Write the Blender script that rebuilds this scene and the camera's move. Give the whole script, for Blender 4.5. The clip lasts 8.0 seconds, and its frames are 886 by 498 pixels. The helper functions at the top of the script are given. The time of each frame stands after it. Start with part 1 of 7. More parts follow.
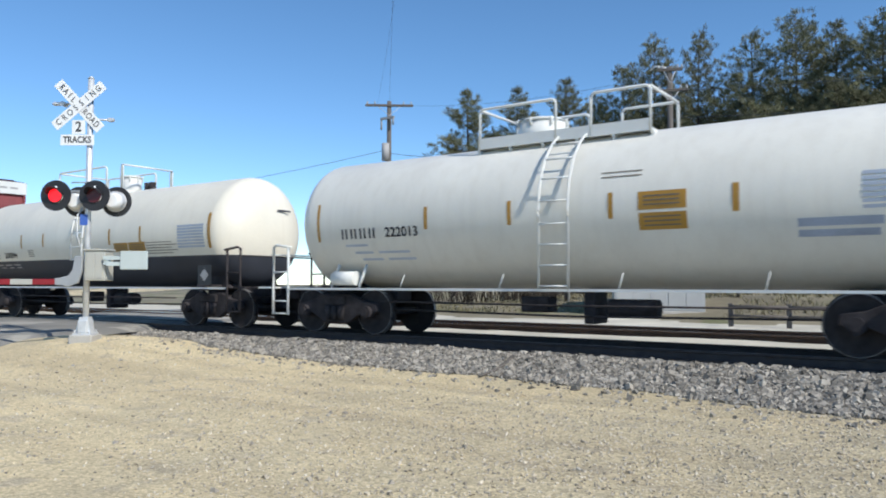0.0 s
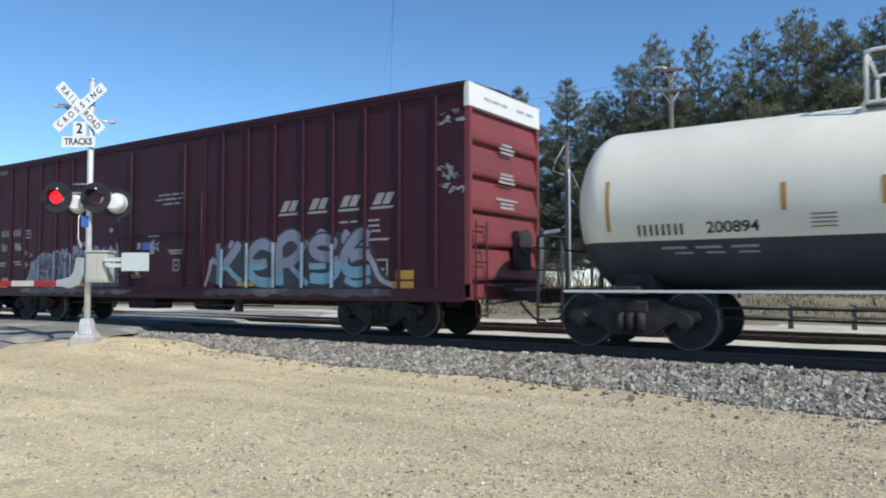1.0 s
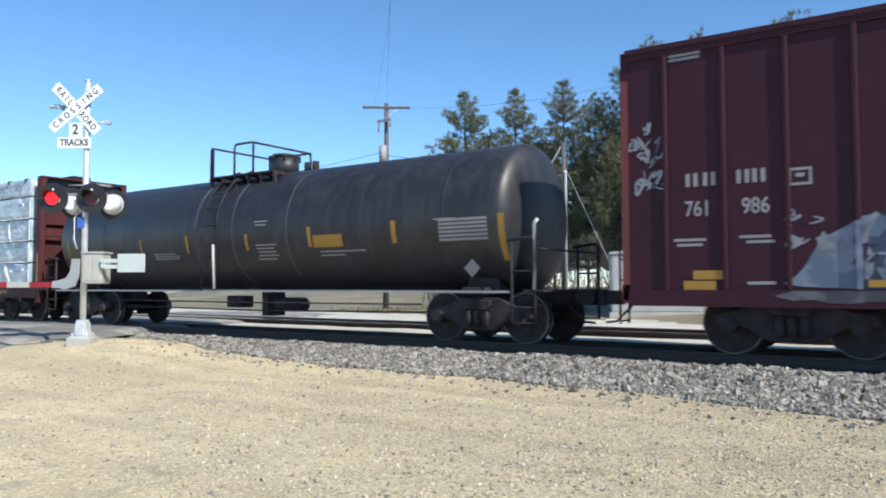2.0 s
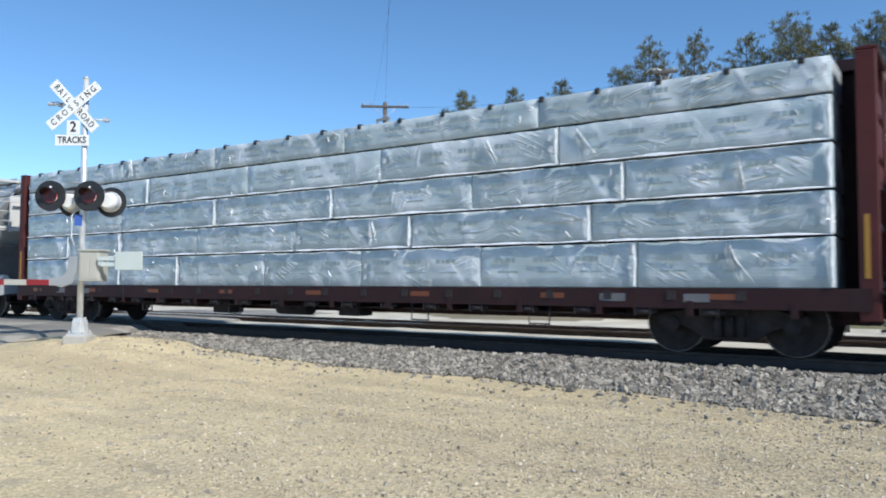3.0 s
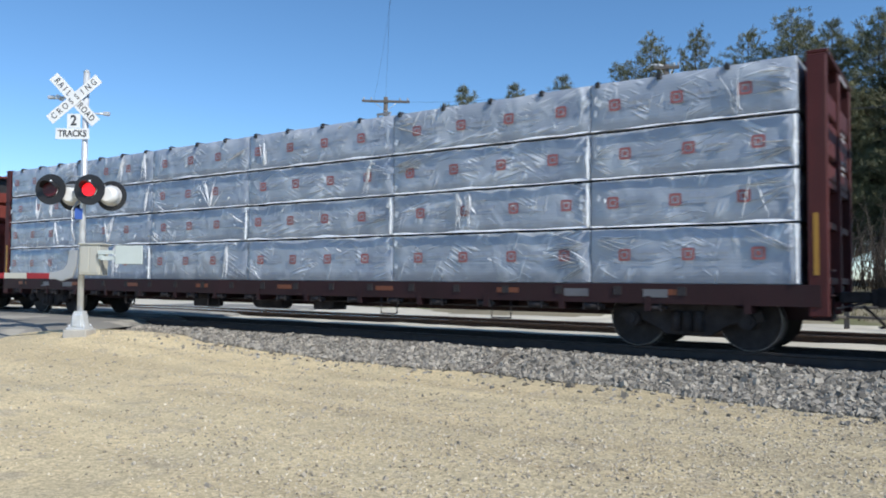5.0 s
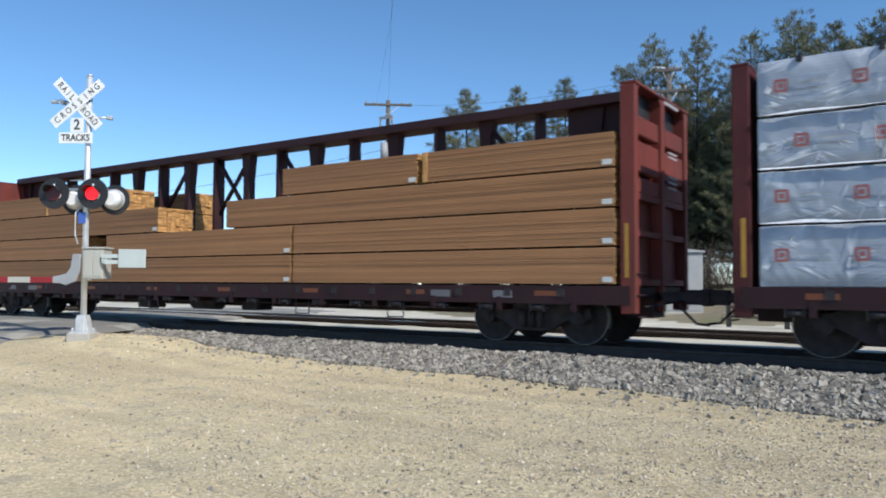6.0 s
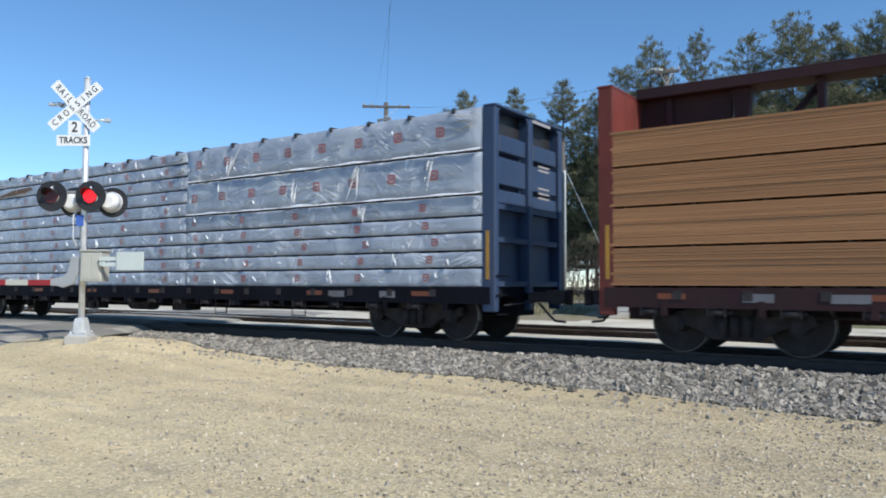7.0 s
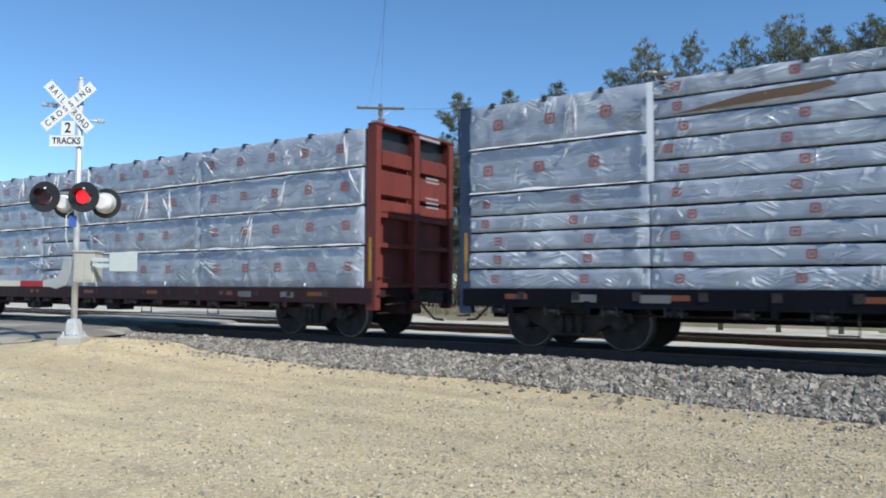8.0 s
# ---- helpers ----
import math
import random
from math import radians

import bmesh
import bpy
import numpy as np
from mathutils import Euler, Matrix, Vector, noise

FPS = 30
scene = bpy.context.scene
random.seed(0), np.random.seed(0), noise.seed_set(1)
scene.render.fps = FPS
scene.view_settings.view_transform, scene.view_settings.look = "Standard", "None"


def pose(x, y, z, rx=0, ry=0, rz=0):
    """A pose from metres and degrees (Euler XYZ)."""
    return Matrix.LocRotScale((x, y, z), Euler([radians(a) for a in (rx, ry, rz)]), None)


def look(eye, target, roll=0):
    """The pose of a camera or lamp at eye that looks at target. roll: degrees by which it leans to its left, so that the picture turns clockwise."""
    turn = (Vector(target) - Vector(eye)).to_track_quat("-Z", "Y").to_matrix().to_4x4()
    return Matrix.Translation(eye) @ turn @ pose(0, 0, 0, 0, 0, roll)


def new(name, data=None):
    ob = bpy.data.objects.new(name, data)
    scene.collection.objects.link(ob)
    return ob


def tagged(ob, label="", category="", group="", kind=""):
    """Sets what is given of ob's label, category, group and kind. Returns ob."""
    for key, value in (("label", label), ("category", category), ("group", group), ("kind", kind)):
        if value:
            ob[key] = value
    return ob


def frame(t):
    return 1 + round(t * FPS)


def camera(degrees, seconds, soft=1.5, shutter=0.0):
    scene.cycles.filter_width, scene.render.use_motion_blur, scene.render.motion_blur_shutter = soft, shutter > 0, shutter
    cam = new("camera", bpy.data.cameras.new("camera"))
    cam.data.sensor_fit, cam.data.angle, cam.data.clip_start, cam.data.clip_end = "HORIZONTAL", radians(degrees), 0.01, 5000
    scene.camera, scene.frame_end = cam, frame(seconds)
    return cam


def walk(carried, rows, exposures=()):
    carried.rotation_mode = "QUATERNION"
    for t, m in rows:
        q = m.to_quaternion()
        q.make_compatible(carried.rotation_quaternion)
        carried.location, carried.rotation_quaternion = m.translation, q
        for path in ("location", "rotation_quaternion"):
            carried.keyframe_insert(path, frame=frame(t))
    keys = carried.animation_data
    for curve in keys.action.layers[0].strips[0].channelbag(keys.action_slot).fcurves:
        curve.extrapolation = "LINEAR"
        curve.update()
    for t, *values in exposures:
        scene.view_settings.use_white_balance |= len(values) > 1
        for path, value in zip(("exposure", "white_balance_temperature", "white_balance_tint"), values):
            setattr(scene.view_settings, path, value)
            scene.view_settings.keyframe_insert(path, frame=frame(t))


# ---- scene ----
# Level railway with two tracks seen from a gravel lot beside a road crossing; a freight train passes at 22 m/s.
# x runs along the tracks (the train goes towards +x), y away from the lot, z up; the lot lies at z = 0.
EYE = (0.0, 0.0, 1.5)
RAIL_TOP = 0.43
TRACK_Y = 13.43
TRACK2_Y = 17.78
SPEED = 22.19

cam = camera(60.52, 8.0, soft=1.9, shutter=0.06)
# seconds, yaw to the left, pitch up, roll
TURNS = [
    (0.0, 34.753, 2.70, 0.10), (0.5, 35.156, 2.63, 0.00), (1.0, 34.828, 2.77, -0.02), (1.5, 34.612, 2.78, -0.03),
    (2.0, 34.574, 2.85, -0.05), (2.8, 34.45, 2.83, 0.15), (3.5, 34.350, 2.77, 0.36), (4.0, 34.352, 2.55, 0.13), (4.5, 34.331, 2.34, 0.50),
    (5.2, 34.48, 2.50, 0.42), (6.0, 34.630, 2.67, 0.33), (6.5, 34.616, 2.75, 0.23), (7.0, 34.500, 2.81, 0.20), (7.5, 34.249, 2.91, 0.26),
    (8.0, 34.062, 2.93, 0.28),
]


def aim(yaw, pitch, roll):
    y, p = radians(yaw), radians(pitch)
    ahead = Vector((-math.sin(y) * math.cos(p), math.cos(y) * math.cos(p), math.sin(p)))
    return look(EYE, Vector(EYE) + ahead, roll)


walk(cam, [(t, aim(a, b, c)) for t, a, b, c in TURNS], [(t, 0.20 + e, 6450, 10) for t, e in ((0.0, 0.0), (1.2, 0.0), (2.0, 0.28), (2.3, 0.28), (3.3, 0.0), (8.0, 0.0))])

# ---- light: a high sun almost in line with the tracks, ahead of the train ----
SUN_UP, SUN_SIDE = 41.0, -12.0
world = bpy.data.worlds.new("sky")
scene.world = world
world.use_nodes = True
wn = world.node_tree.nodes
sky = wn.new("ShaderNodeTexSky")
sky.sky_type, sky.sun_disc = "NISHITA", False
sky.sun_elevation, sky.sun_rotation = radians(SUN_UP), radians(90 - SUN_SIDE)
sky.altitude, sky.air_density, sky.dust_density, sky.ozone_density = 1000, 0.85, 0.0, 4.0
deep = wn.new("ShaderNodeHueSaturation")
deep.inputs["Hue"].default_value, deep.inputs["Saturation"].default_value = 0.495, 1.10
world.node_tree.links.new(sky.outputs["Color"], deep.inputs["Color"])
world.node_tree.links.new(deep.outputs["Color"], wn["Background"].inputs["Color"])
wn["Background"].inputs["Strength"].default_value = 0.15
sun = new("sun", bpy.data.lights.new("sun", "SUN"))
sun.data.energy, sun.data.angle, sun.data.color = 3.95, radians(0.6), (1.0, 0.95, 0.87)
_d = Vector((math.cos(radians(SUN_SIDE)) * math.cos(radians(SUN_UP)), math.sin(radians(SUN_SIDE)) * math.cos(radians(SUN_UP)), math.sin(radians(SUN_UP))))
sun.matrix_world = look(_d * 80, (0, 0, 0))


# ---- materials ----
def surf(name, base, rough=0.6, metal=0.0, var=0.15, scale=1.5, fine=40.0, bump=0.15, dist=0.004, streak=None, stretch=(1, 1, 1), island=0.0, spots=None, each=0.0, gloss=0.5):
    """A worn surface: colour that varies at two scales, fine relief, and if wanted streaks running down, spots, or a tone for each loose piece."""
    m = bpy.data.materials.new(name)
    m.use_nodes = True
    nt, b = m.node_tree, m.node_tree.nodes["Principled BSDF"]
    N, L = nt.nodes.new, nt.links.new
    co = N("ShaderNodeTexCoord")
    mp = N("ShaderNodeMapping")
    mp.inputs["Scale"].default_value = stretch
    L(co.outputs["Object"], mp.inputs["Vector"])

    def noise_node(sc, detail=5.0, src=mp):
        n = N("ShaderNodeTexNoise")
        n.inputs["Scale"].default_value, n.inputs["Detail"].default_value = sc, detail
        L(src.outputs["Vector"], n.inputs["Vector"])
        return n

    def mix(kind, fac, a, c):
        x = N("ShaderNodeMix")
        x.data_type, x.blend_type = "RGBA", kind
        if isinstance(fac, (int, float)):
            x.inputs[0].default_value = fac
        else:
            L(fac, x.inputs[0])
        for sock, v in ((x.inputs[6], a), (x.inputs[7], c)):
            if isinstance(v, tuple):
                sock.default_value = (*v, 1) if len(v) == 3 else v
            else:
                L(v, sock)
        return x.outputs[2]

    def ramp(src, lo, hi):
        r = N("ShaderNodeMapRange")
        r.inputs[1].default_value, r.inputs[2].default_value = lo, hi
        L(src, r.inputs[0])
        return r.outputs[0]

    big, small = noise_node(scale), noise_node(fine, 3.0)
    lo, hi = tuple(c * (1 - var) for c in base), tuple(min(c * (1 + var), 1) for c in base)
    col = mix("MIX", ramp(big.outputs["Fac"], 0.3, 0.7), lo, hi)
    col = mix("MULTIPLY", 0.6, col, mix("MIX", ramp(small.outputs["Fac"], 0.3, 0.7), (1 - var, 1 - var, 1 - var), (1, 1, 1)))
    if spots:
        colour, sc, edge = spots
        s = noise_node(sc, 6.0)
        col = mix("MIX", ramp(s.outputs["Fac"], edge, edge + 0.06), col, colour)
    if streak:
        colour, amount = streak
        m2 = N("ShaderNodeMapping")
        m2.inputs["Scale"].default_value = (5, 5, 0.35)
        L(co.outputs["Object"], m2.inputs["Vector"])
        s = noise_node(1.0, 6.0, m2)
        f = N("ShaderNodeMath")
        f.operation = "MULTIPLY"
        f.inputs[1].default_value = amount
        L(ramp(s.outputs["Fac"], 0.45, 0.75), f.inputs[0])
        col = mix("MIX", f.outputs[0], col, colour)
    if island:
        g = N("ShaderNodeNewGeometry")
        col = mix("MULTIPLY", 1.0, col, mix("MIX", g.outputs["Random Per Island"], (1 - island,) * 3, (1, 1, 1)))
    if each:
        o = N("ShaderNodeObjectInfo")
        col = mix("MULTIPLY", 1.0, col, mix("MIX", o.outputs["Random"], (1 - each,) * 3, (1, 1, 1)))
    L(col, b.inputs["Base Color"])
    b.inputs["Metallic"].default_value = metal
    b.inputs["Specular IOR Level"].default_value = gloss
    rr = N("ShaderNodeMapRange")
    rr.inputs[3].default_value, rr.inputs[4].default_value = max(rough - 0.12, 0.02), min(rough + 0.12, 1)
    L(big.outputs["Fac"], rr.inputs[0])
    L(rr.outputs[0], b.inputs["Roughness"])
    if bump:
        bp = N("ShaderNodeBump")
        bp.inputs["Strength"].default_value, bp.inputs["Distance"].default_value = bump, dist
        L(small.outputs["Fac"], bp.inputs["Height"])
        L(bp.outputs["Normal"], b.inputs["Normal"])
    return m


def plain(name, base, rough=0.5, metal=0.0):
    return surf(name, base, rough, metal, var=0.08, bump=0.05)


def glow(name, colour, strength):
    m = bpy.data.materials.new(name)
    m.use_nodes = True
    b = m.node_tree.nodes["Principled BSDF"]
    b.inputs["Base Color"].default_value = (*colour, 1)
    b.inputs["Emission Color"].default_value = (*colour, 1)
    b.inputs["Emission Strength"].default_value = strength
    b.inputs["Roughness"].default_value = 0.25
    return m


def wrap_film(name, base, tint, rough=0.24, creased=1.0):
    """Smooth taut plastic film over timber, with sparse sharp folds running aslant where it is gathered."""
    m = surf(name, base, rough, var=0.07, scale=1.2, fine=5.0, bump=0.0, spots=(tint, 1.1, 0.55), each=0.14)
    nt, b = m.node_tree, m.node_tree.nodes["Principled BSDF"]
    N, L = nt.nodes.new, nt.links.new
    co = N("ShaderNodeTexCoord")
    oi = N("ShaderNodeObjectInfo")
    shift = N("ShaderNodeVectorMath")
    shift.operation = "ADD"
    sc3 = N("ShaderNodeVectorMath")
    sc3.operation = "SCALE"
    sc3.inputs[0].default_value = (31.0, 0.0, 17.0)
    L(oi.outputs["Random"], sc3.inputs["Scale"])
    L(co.outputs["Object"], shift.inputs[0])
    L(sc3.outputs[0], shift.inputs[1])

    def calc(kind, x, y):
        n = N("ShaderNodeMath")
        n.operation = kind
        for i, v in enumerate((x, y)):
            if isinstance(v, (int, float)):
                n.inputs[i].default_value = v
            else:
                L(v, n.inputs[i])
        return n.outputs[0]

    def band(src, lo, hi):
        r = N("ShaderNodeMapRange")
        r.inputs[1].default_value, r.inputs[2].default_value = lo, hi
        L(src, r.inputs[0])
        return r.outputs[0]

    def field(stretch, turn, scale, kind="FBM", detail=2.0, warp=0.3):
        rt = N("ShaderNodeMapping")
        rt.inputs["Rotation"].default_value = (0, turn, 0)
        L(shift.outputs[0], rt.inputs["Vector"])
        mp = N("ShaderNodeMapping")
        mp.inputs["Scale"].default_value = stretch
        L(rt.outputs["Vector"], mp.inputs["Vector"])
        n = N("ShaderNodeTexNoise")
        n.noise_type = kind
        n.inputs["Scale"].default_value, n.inputs["Detail"].default_value, n.inputs["Distortion"].default_value = scale, detail, warp
        L(mp.outputs["Vector"], n.inputs["Vector"])
        return n.outputs["Fac"]

    folds = None
    for i, (stretch, turn, scale, wide) in enumerate((((0.40, 1, 4.5), 0.30, 1.3, 0.045), ((0.45, 1, 4.5), -0.50, 1.5, 0.045), ((0.5, 1, 3.2), 1.25, 1.3, 0.05))):
        crest = calc("ABSOLUTE", calc("SUBTRACT", field(stretch, turn, scale, detail=1.0, warp=0.15), 0.5), 0.0)
        f = calc("MULTIPLY", band(crest, wide, 0.006), band(field((1, 1, 1.8), 0.7 * i, 1.0 + 0.3 * i), 0.55, 0.68))
        folds = f if folds is None else calc("ADD", folds, f)
    soft = field((1, 1, 1.2), 0.2, 2.2, detail=1.0)
    bp = N("ShaderNodeBump")
    bp.inputs["Strength"].default_value, bp.inputs["Distance"].default_value = 0.8, 0.05
    # the edges of the boards show faintly through the taut film
    zed = N("ShaderNodeSeparateXYZ")
    L(co.outputs["Object"], zed.inputs[0])
    boards = calc("MULTIPLY", calc("ABSOLUTE", calc("SINE", calc("MULTIPLY", zed.outputs["Z"], math.pi / 0.052), 0.0), 0.0), 0.014)
    # loose patches: raised here, whitened below as painted sky sheen
    slack_sheen = band(field((1.3, 1, 0.55), 0.55, 1.1, detail=2.0, warp=0.9), 0.50, 0.72)
    L(calc("ADD", calc("ADD", calc("MULTIPLY", soft, 0.55), boards), calc("ADD", calc("MULTIPLY", slack_sheen, 0.35), calc("MULTIPLY", folds, 0.45 * creased))), bp.inputs["Height"])
    L(bp.outputs["Normal"], b.inputs["Normal"])
    # gathered film is whiter; loose patches are whitened too, as painted sheen
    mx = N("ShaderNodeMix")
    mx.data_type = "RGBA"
    L(calc("ADD", calc("MULTIPLY", folds, 0.6 * creased), calc("MULTIPLY", slack_sheen, 0.80 if rough > 0.25 else 0.35)), mx.inputs[0])
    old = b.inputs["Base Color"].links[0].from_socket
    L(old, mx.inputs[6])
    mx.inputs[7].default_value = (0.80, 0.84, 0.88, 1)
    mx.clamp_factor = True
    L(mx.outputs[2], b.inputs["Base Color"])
    b.inputs["Specular IOR Level"].default_value = 0.55
    return m


def sand_material():
    """Sandy lot: grains of mixed tone, pressed smooth and pale where wheels run, greyer grit towards one side, darkened
    there for lens falloff too.
    """
    m = surf("sandy_gravel", (0.78, 0.645, 0.405), 0.95, var=0.10, scale=0.45, fine=30, bump=0.0, spots=((0.62, 0.52, 0.36), 2.2, 0.58))
    nt, b = m.node_tree, m.node_tree.nodes["Principled BSDF"]
    N, L = nt.nodes.new, nt.links.new
    co = N("ShaderNodeTexCoord")

    def mixed(kind, fac, a, c):
        x = N("ShaderNodeMix")
        x.data_type, x.blend_type, x.clamp_factor = "RGBA", kind, True
        for sock, v in ((x.inputs[0], fac), (x.inputs[6], a), (x.inputs[7], c)):
            if isinstance(v, (int, float, tuple)):
                sock.default_value = v
            else:
                L(v, sock)
        return x.outputs[2]

    def calc(kind, x, y):
        n = N("ShaderNodeMath")
        n.operation = kind
        for i, v in enumerate((x, y)):
            if isinstance(v, (int, float)):
                n.inputs[i].default_value = v
            else:
                L(v, n.inputs[i])
        return n.outputs[0]

    cells, heights = [], []
    for scale in (34.0, 90.0):
        v = N("ShaderNodeTexVoronoi")
        v.inputs["Scale"].default_value = scale
        L(co.outputs["Object"], v.inputs["Vector"])
        sp = N("ShaderNodeSeparateColor")
        L(v.outputs["Color"], sp.inputs[0])
        cells.append(sp.outputs[0]), heights.append(v.outputs["Distance"])
    patch = N("ShaderNodeTexNoise")
    patch.inputs["Scale"].default_value, patch.inputs["Detail"].default_value = 0.8, 4.0
    L(co.outputs["Object"], patch.inputs["Vector"])
    xyz = N("ShaderNodeSeparateXYZ")
    L(co.outputs["Object"], xyz.inputs[0])
    side = N("ShaderNodeMapRange")
    side.inputs[1].default_value, side.inputs[2].default_value = -9.0, 1.0
    L(xyz.outputs["X"], side.inputs[0])
    grit = calc("ADD", calc("MULTIPLY", side.outputs[0], 0.75), calc("MULTIPLY", calc("SUBTRACT", patch.outputs["Fac"], 0.5), 1.6))
    col = b.inputs["Base Color"].links[0].from_socket
    col = mixed("MIX", grit, col, (0.495, 0.43, 0.298, 1))
    # long faint wheel tracks across the lot
    turned = N("ShaderNodeMapping")
    turned.inputs["Rotation"].default_value, turned.inputs["Scale"].default_value = (0, 0, 0.30), (0.10, 1.5, 1.0)
    L(co.outputs["Object"], turned.inputs["Vector"])
    ruts = N("ShaderNodeTexNoise")
    ruts.inputs["Scale"].default_value, ruts.inputs["Detail"].default_value = 1.0, 5.0
    L(turned.outputs["Vector"], ruts.inputs["Vector"])
    rut = N("ShaderNodeMapRange")
    rut.inputs[1].default_value, rut.inputs[2].default_value = 0.35, 0.65
    L(ruts.outputs["Fac"], rut.inputs[0])
    col = mixed("MULTIPLY", 1.0, col, mixed("MIX", rut.outputs[0], (0.84, 0.82, 0.79, 1), (1.06, 1.055, 1.02, 1)))
    grainy = calc("ADD", 0.70, calc("MULTIPLY", side.outputs[0], 0.30))
    for c, lo in zip(cells, (0.62, 0.66)):
        col = mixed("MULTIPLY", grainy, col, mixed("MIX", c, (lo, lo, lo * 0.98, 1), (1.12, 1.12, 1.12, 1)))
    L(col, b.inputs["Base Color"])
    bp = N("ShaderNodeBump")
    bp.inputs["Strength"].default_value, bp.inputs["Distance"].default_value = 0.6, 0.012
    L(calc("ADD", heights[0], calc("MULTIPLY", heights[1], 0.5)), bp.inputs["Height"])
    L(bp.outputs["Normal"], b.inputs["Normal"])
    return m


SAND = sand_material()
PALE = surf("pale_gravel", (0.58, 0.54, 0.44), 0.95, var=0.15, scale=0.7, fine=14, bump=0.6, dist=0.02)
STONE = surf("ballast_stone", (0.42, 0.385, 0.325), 0.9, var=0.25, scale=4, fine=60, bump=0.4, dist=0.004, island=0.74)
# Greasy stone bed, darkened further for shade between stones and under the train.
BED = surf("shaded_ballast_bed", (0.095, 0.092, 0.092), 0.95, var=0.35, scale=3, fine=22, bump=1.0, dist=0.04)
PEBBLE = surf("pebbles", (0.66, 0.58, 0.45), 0.9, var=0.2, scale=5, fine=60, island=0.66)
ASPHALT = surf("worn_asphalt", (0.235, 0.225, 0.20), 0.9, var=0.2, scale=0.7, fine=45, bump=0.5, dist=0.006, spots=((0.36, 0.34, 0.29), 0.9, 0.54))
TIE = surf("creosoted_timber", (0.075, 0.065, 0.058), 0.9, var=0.35, scale=5, fine=40, bump=0.5, stretch=(3, 1, 1), each=0.4)
RUSTSIDE = surf("brown_rusty_rail", (0.085, 0.055, 0.042), 0.8, var=0.3, scale=6, fine=70)
# Rust darkened for the rails under the train; RUSTSIDE is the sunlit one.
RAILSIDE = surf("shaded_rusty_rail", (0.055, 0.042, 0.038), 0.75, var=0.3, scale=6, fine=70)
RAILHEAD = surf("polished_rail", (0.72, 0.70, 0.67), 0.22, 0.9, var=0.1)
# These heads are polished too; the dull dark colour is the train's shade.
SHADEHEAD = surf("shaded_rail_head", (0.16, 0.15, 0.14), 0.7, 0.2, var=0.2, gloss=0.25)
CONCRETE = surf("concrete", (0.42, 0.40, 0.36), 0.9, var=0.15, scale=2, fine=30, bump=0.3)
GALV = surf("galvanised_steel", (0.66, 0.68, 0.69), 0.42, 0.35, var=0.12, scale=6, fine=60)
ALUM = surf("painted_aluminium", (0.36, 0.375, 0.385), 0.45, 0.2, var=0.1)
CABINET = surf("cream_cabinet", (0.44, 0.435, 0.385), 0.5, var=0.08)
BLACK = surf("black_paint", (0.022, 0.022, 0.024), 0.5, var=0.2)
SIGN = surf("sign_sheeting", (0.80, 0.81, 0.80), 0.45, var=0.04)
INK = surf("sign_ink", (0.045, 0.045, 0.05), 0.5)
LENS_ON = glow("lit_red_lens", (1.0, 0.012, 0.02), 1.0)
LENS_OFF = plain("dark_red_lens", (0.075, 0.008, 0.01), 0.3)
RED = surf("red_sheeting", (0.27, 0.018, 0.024), 0.4)
VANE = surf("pale_green_grey_plate", (0.50, 0.56, 0.54), 0.5, var=0.08)
BLUE = surf("blue_plate", (0.05, 0.12, 0.42), 0.5)
TANK_W = surf("white_tank_paint", (0.74, 0.72, 0.645), 0.38, var=0.05, scale=0.8, fine=25, bump=0.03, streak=((0.52, 0.48, 0.40), 0.22))
TANK_C = surf("cream_tank_paint", (0.76, 0.72, 0.61), 0.40, var=0.06, scale=0.8, fine=25, bump=0.03, streak=((0.56, 0.48, 0.36), 0.14))
TANK_B = surf("dusty_black_belly", (0.046, 0.051, 0.066), 0.6, var=0.2, scale=1.2, fine=30, bump=0.03, gloss=0.35)
TANK_K = surf("black_tank_paint", (0.023, 0.024, 0.029), 0.46, var=0.25, scale=1.2, fine=30, bump=0.03, streak=((0.062, 0.060, 0.062), 0.5), gloss=0.5)
DUST = surf("dusty_weld", (0.075, 0.075, 0.080), 0.7, var=0.3, scale=3)
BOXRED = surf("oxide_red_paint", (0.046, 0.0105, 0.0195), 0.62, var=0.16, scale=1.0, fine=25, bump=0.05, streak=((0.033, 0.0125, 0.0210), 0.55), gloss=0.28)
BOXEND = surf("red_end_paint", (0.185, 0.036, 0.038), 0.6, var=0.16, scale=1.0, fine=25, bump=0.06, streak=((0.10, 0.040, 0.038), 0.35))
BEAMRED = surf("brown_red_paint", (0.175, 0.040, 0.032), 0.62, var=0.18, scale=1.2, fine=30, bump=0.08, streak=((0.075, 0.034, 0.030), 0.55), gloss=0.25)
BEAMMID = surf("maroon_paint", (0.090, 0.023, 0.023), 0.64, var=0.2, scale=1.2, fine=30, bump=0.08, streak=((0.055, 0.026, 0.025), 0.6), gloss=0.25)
# Dark red of sills and rods; on the centre beam it carries backlit shade.
BEAMDARK = surf("dark_red_paint_and_shade", (0.037, 0.0155, 0.0175), 0.65, var=0.25, scale=1.2, fine=30, bump=0.08, streak=((0.035, 0.02, 0.02), 0.5), gloss=0.25)
BEAMBLUE = surf("blue_car_paint", (0.024, 0.052, 0.115), 0.6, var=0.16, scale=1.2, fine=30, bump=0.06, streak=((0.05, 0.06, 0.09), 0.5))
NAVY = surf("navy_sill_paint", (0.0085, 0.009, 0.014), 0.8, var=0.3, scale=1.2, gloss=0.1)
HOPPER = surf("grey_car_paint", (0.33, 0.355, 0.37), 0.22, var=0.025, scale=0.35, fine=25, bump=0.0, gloss=0.6)
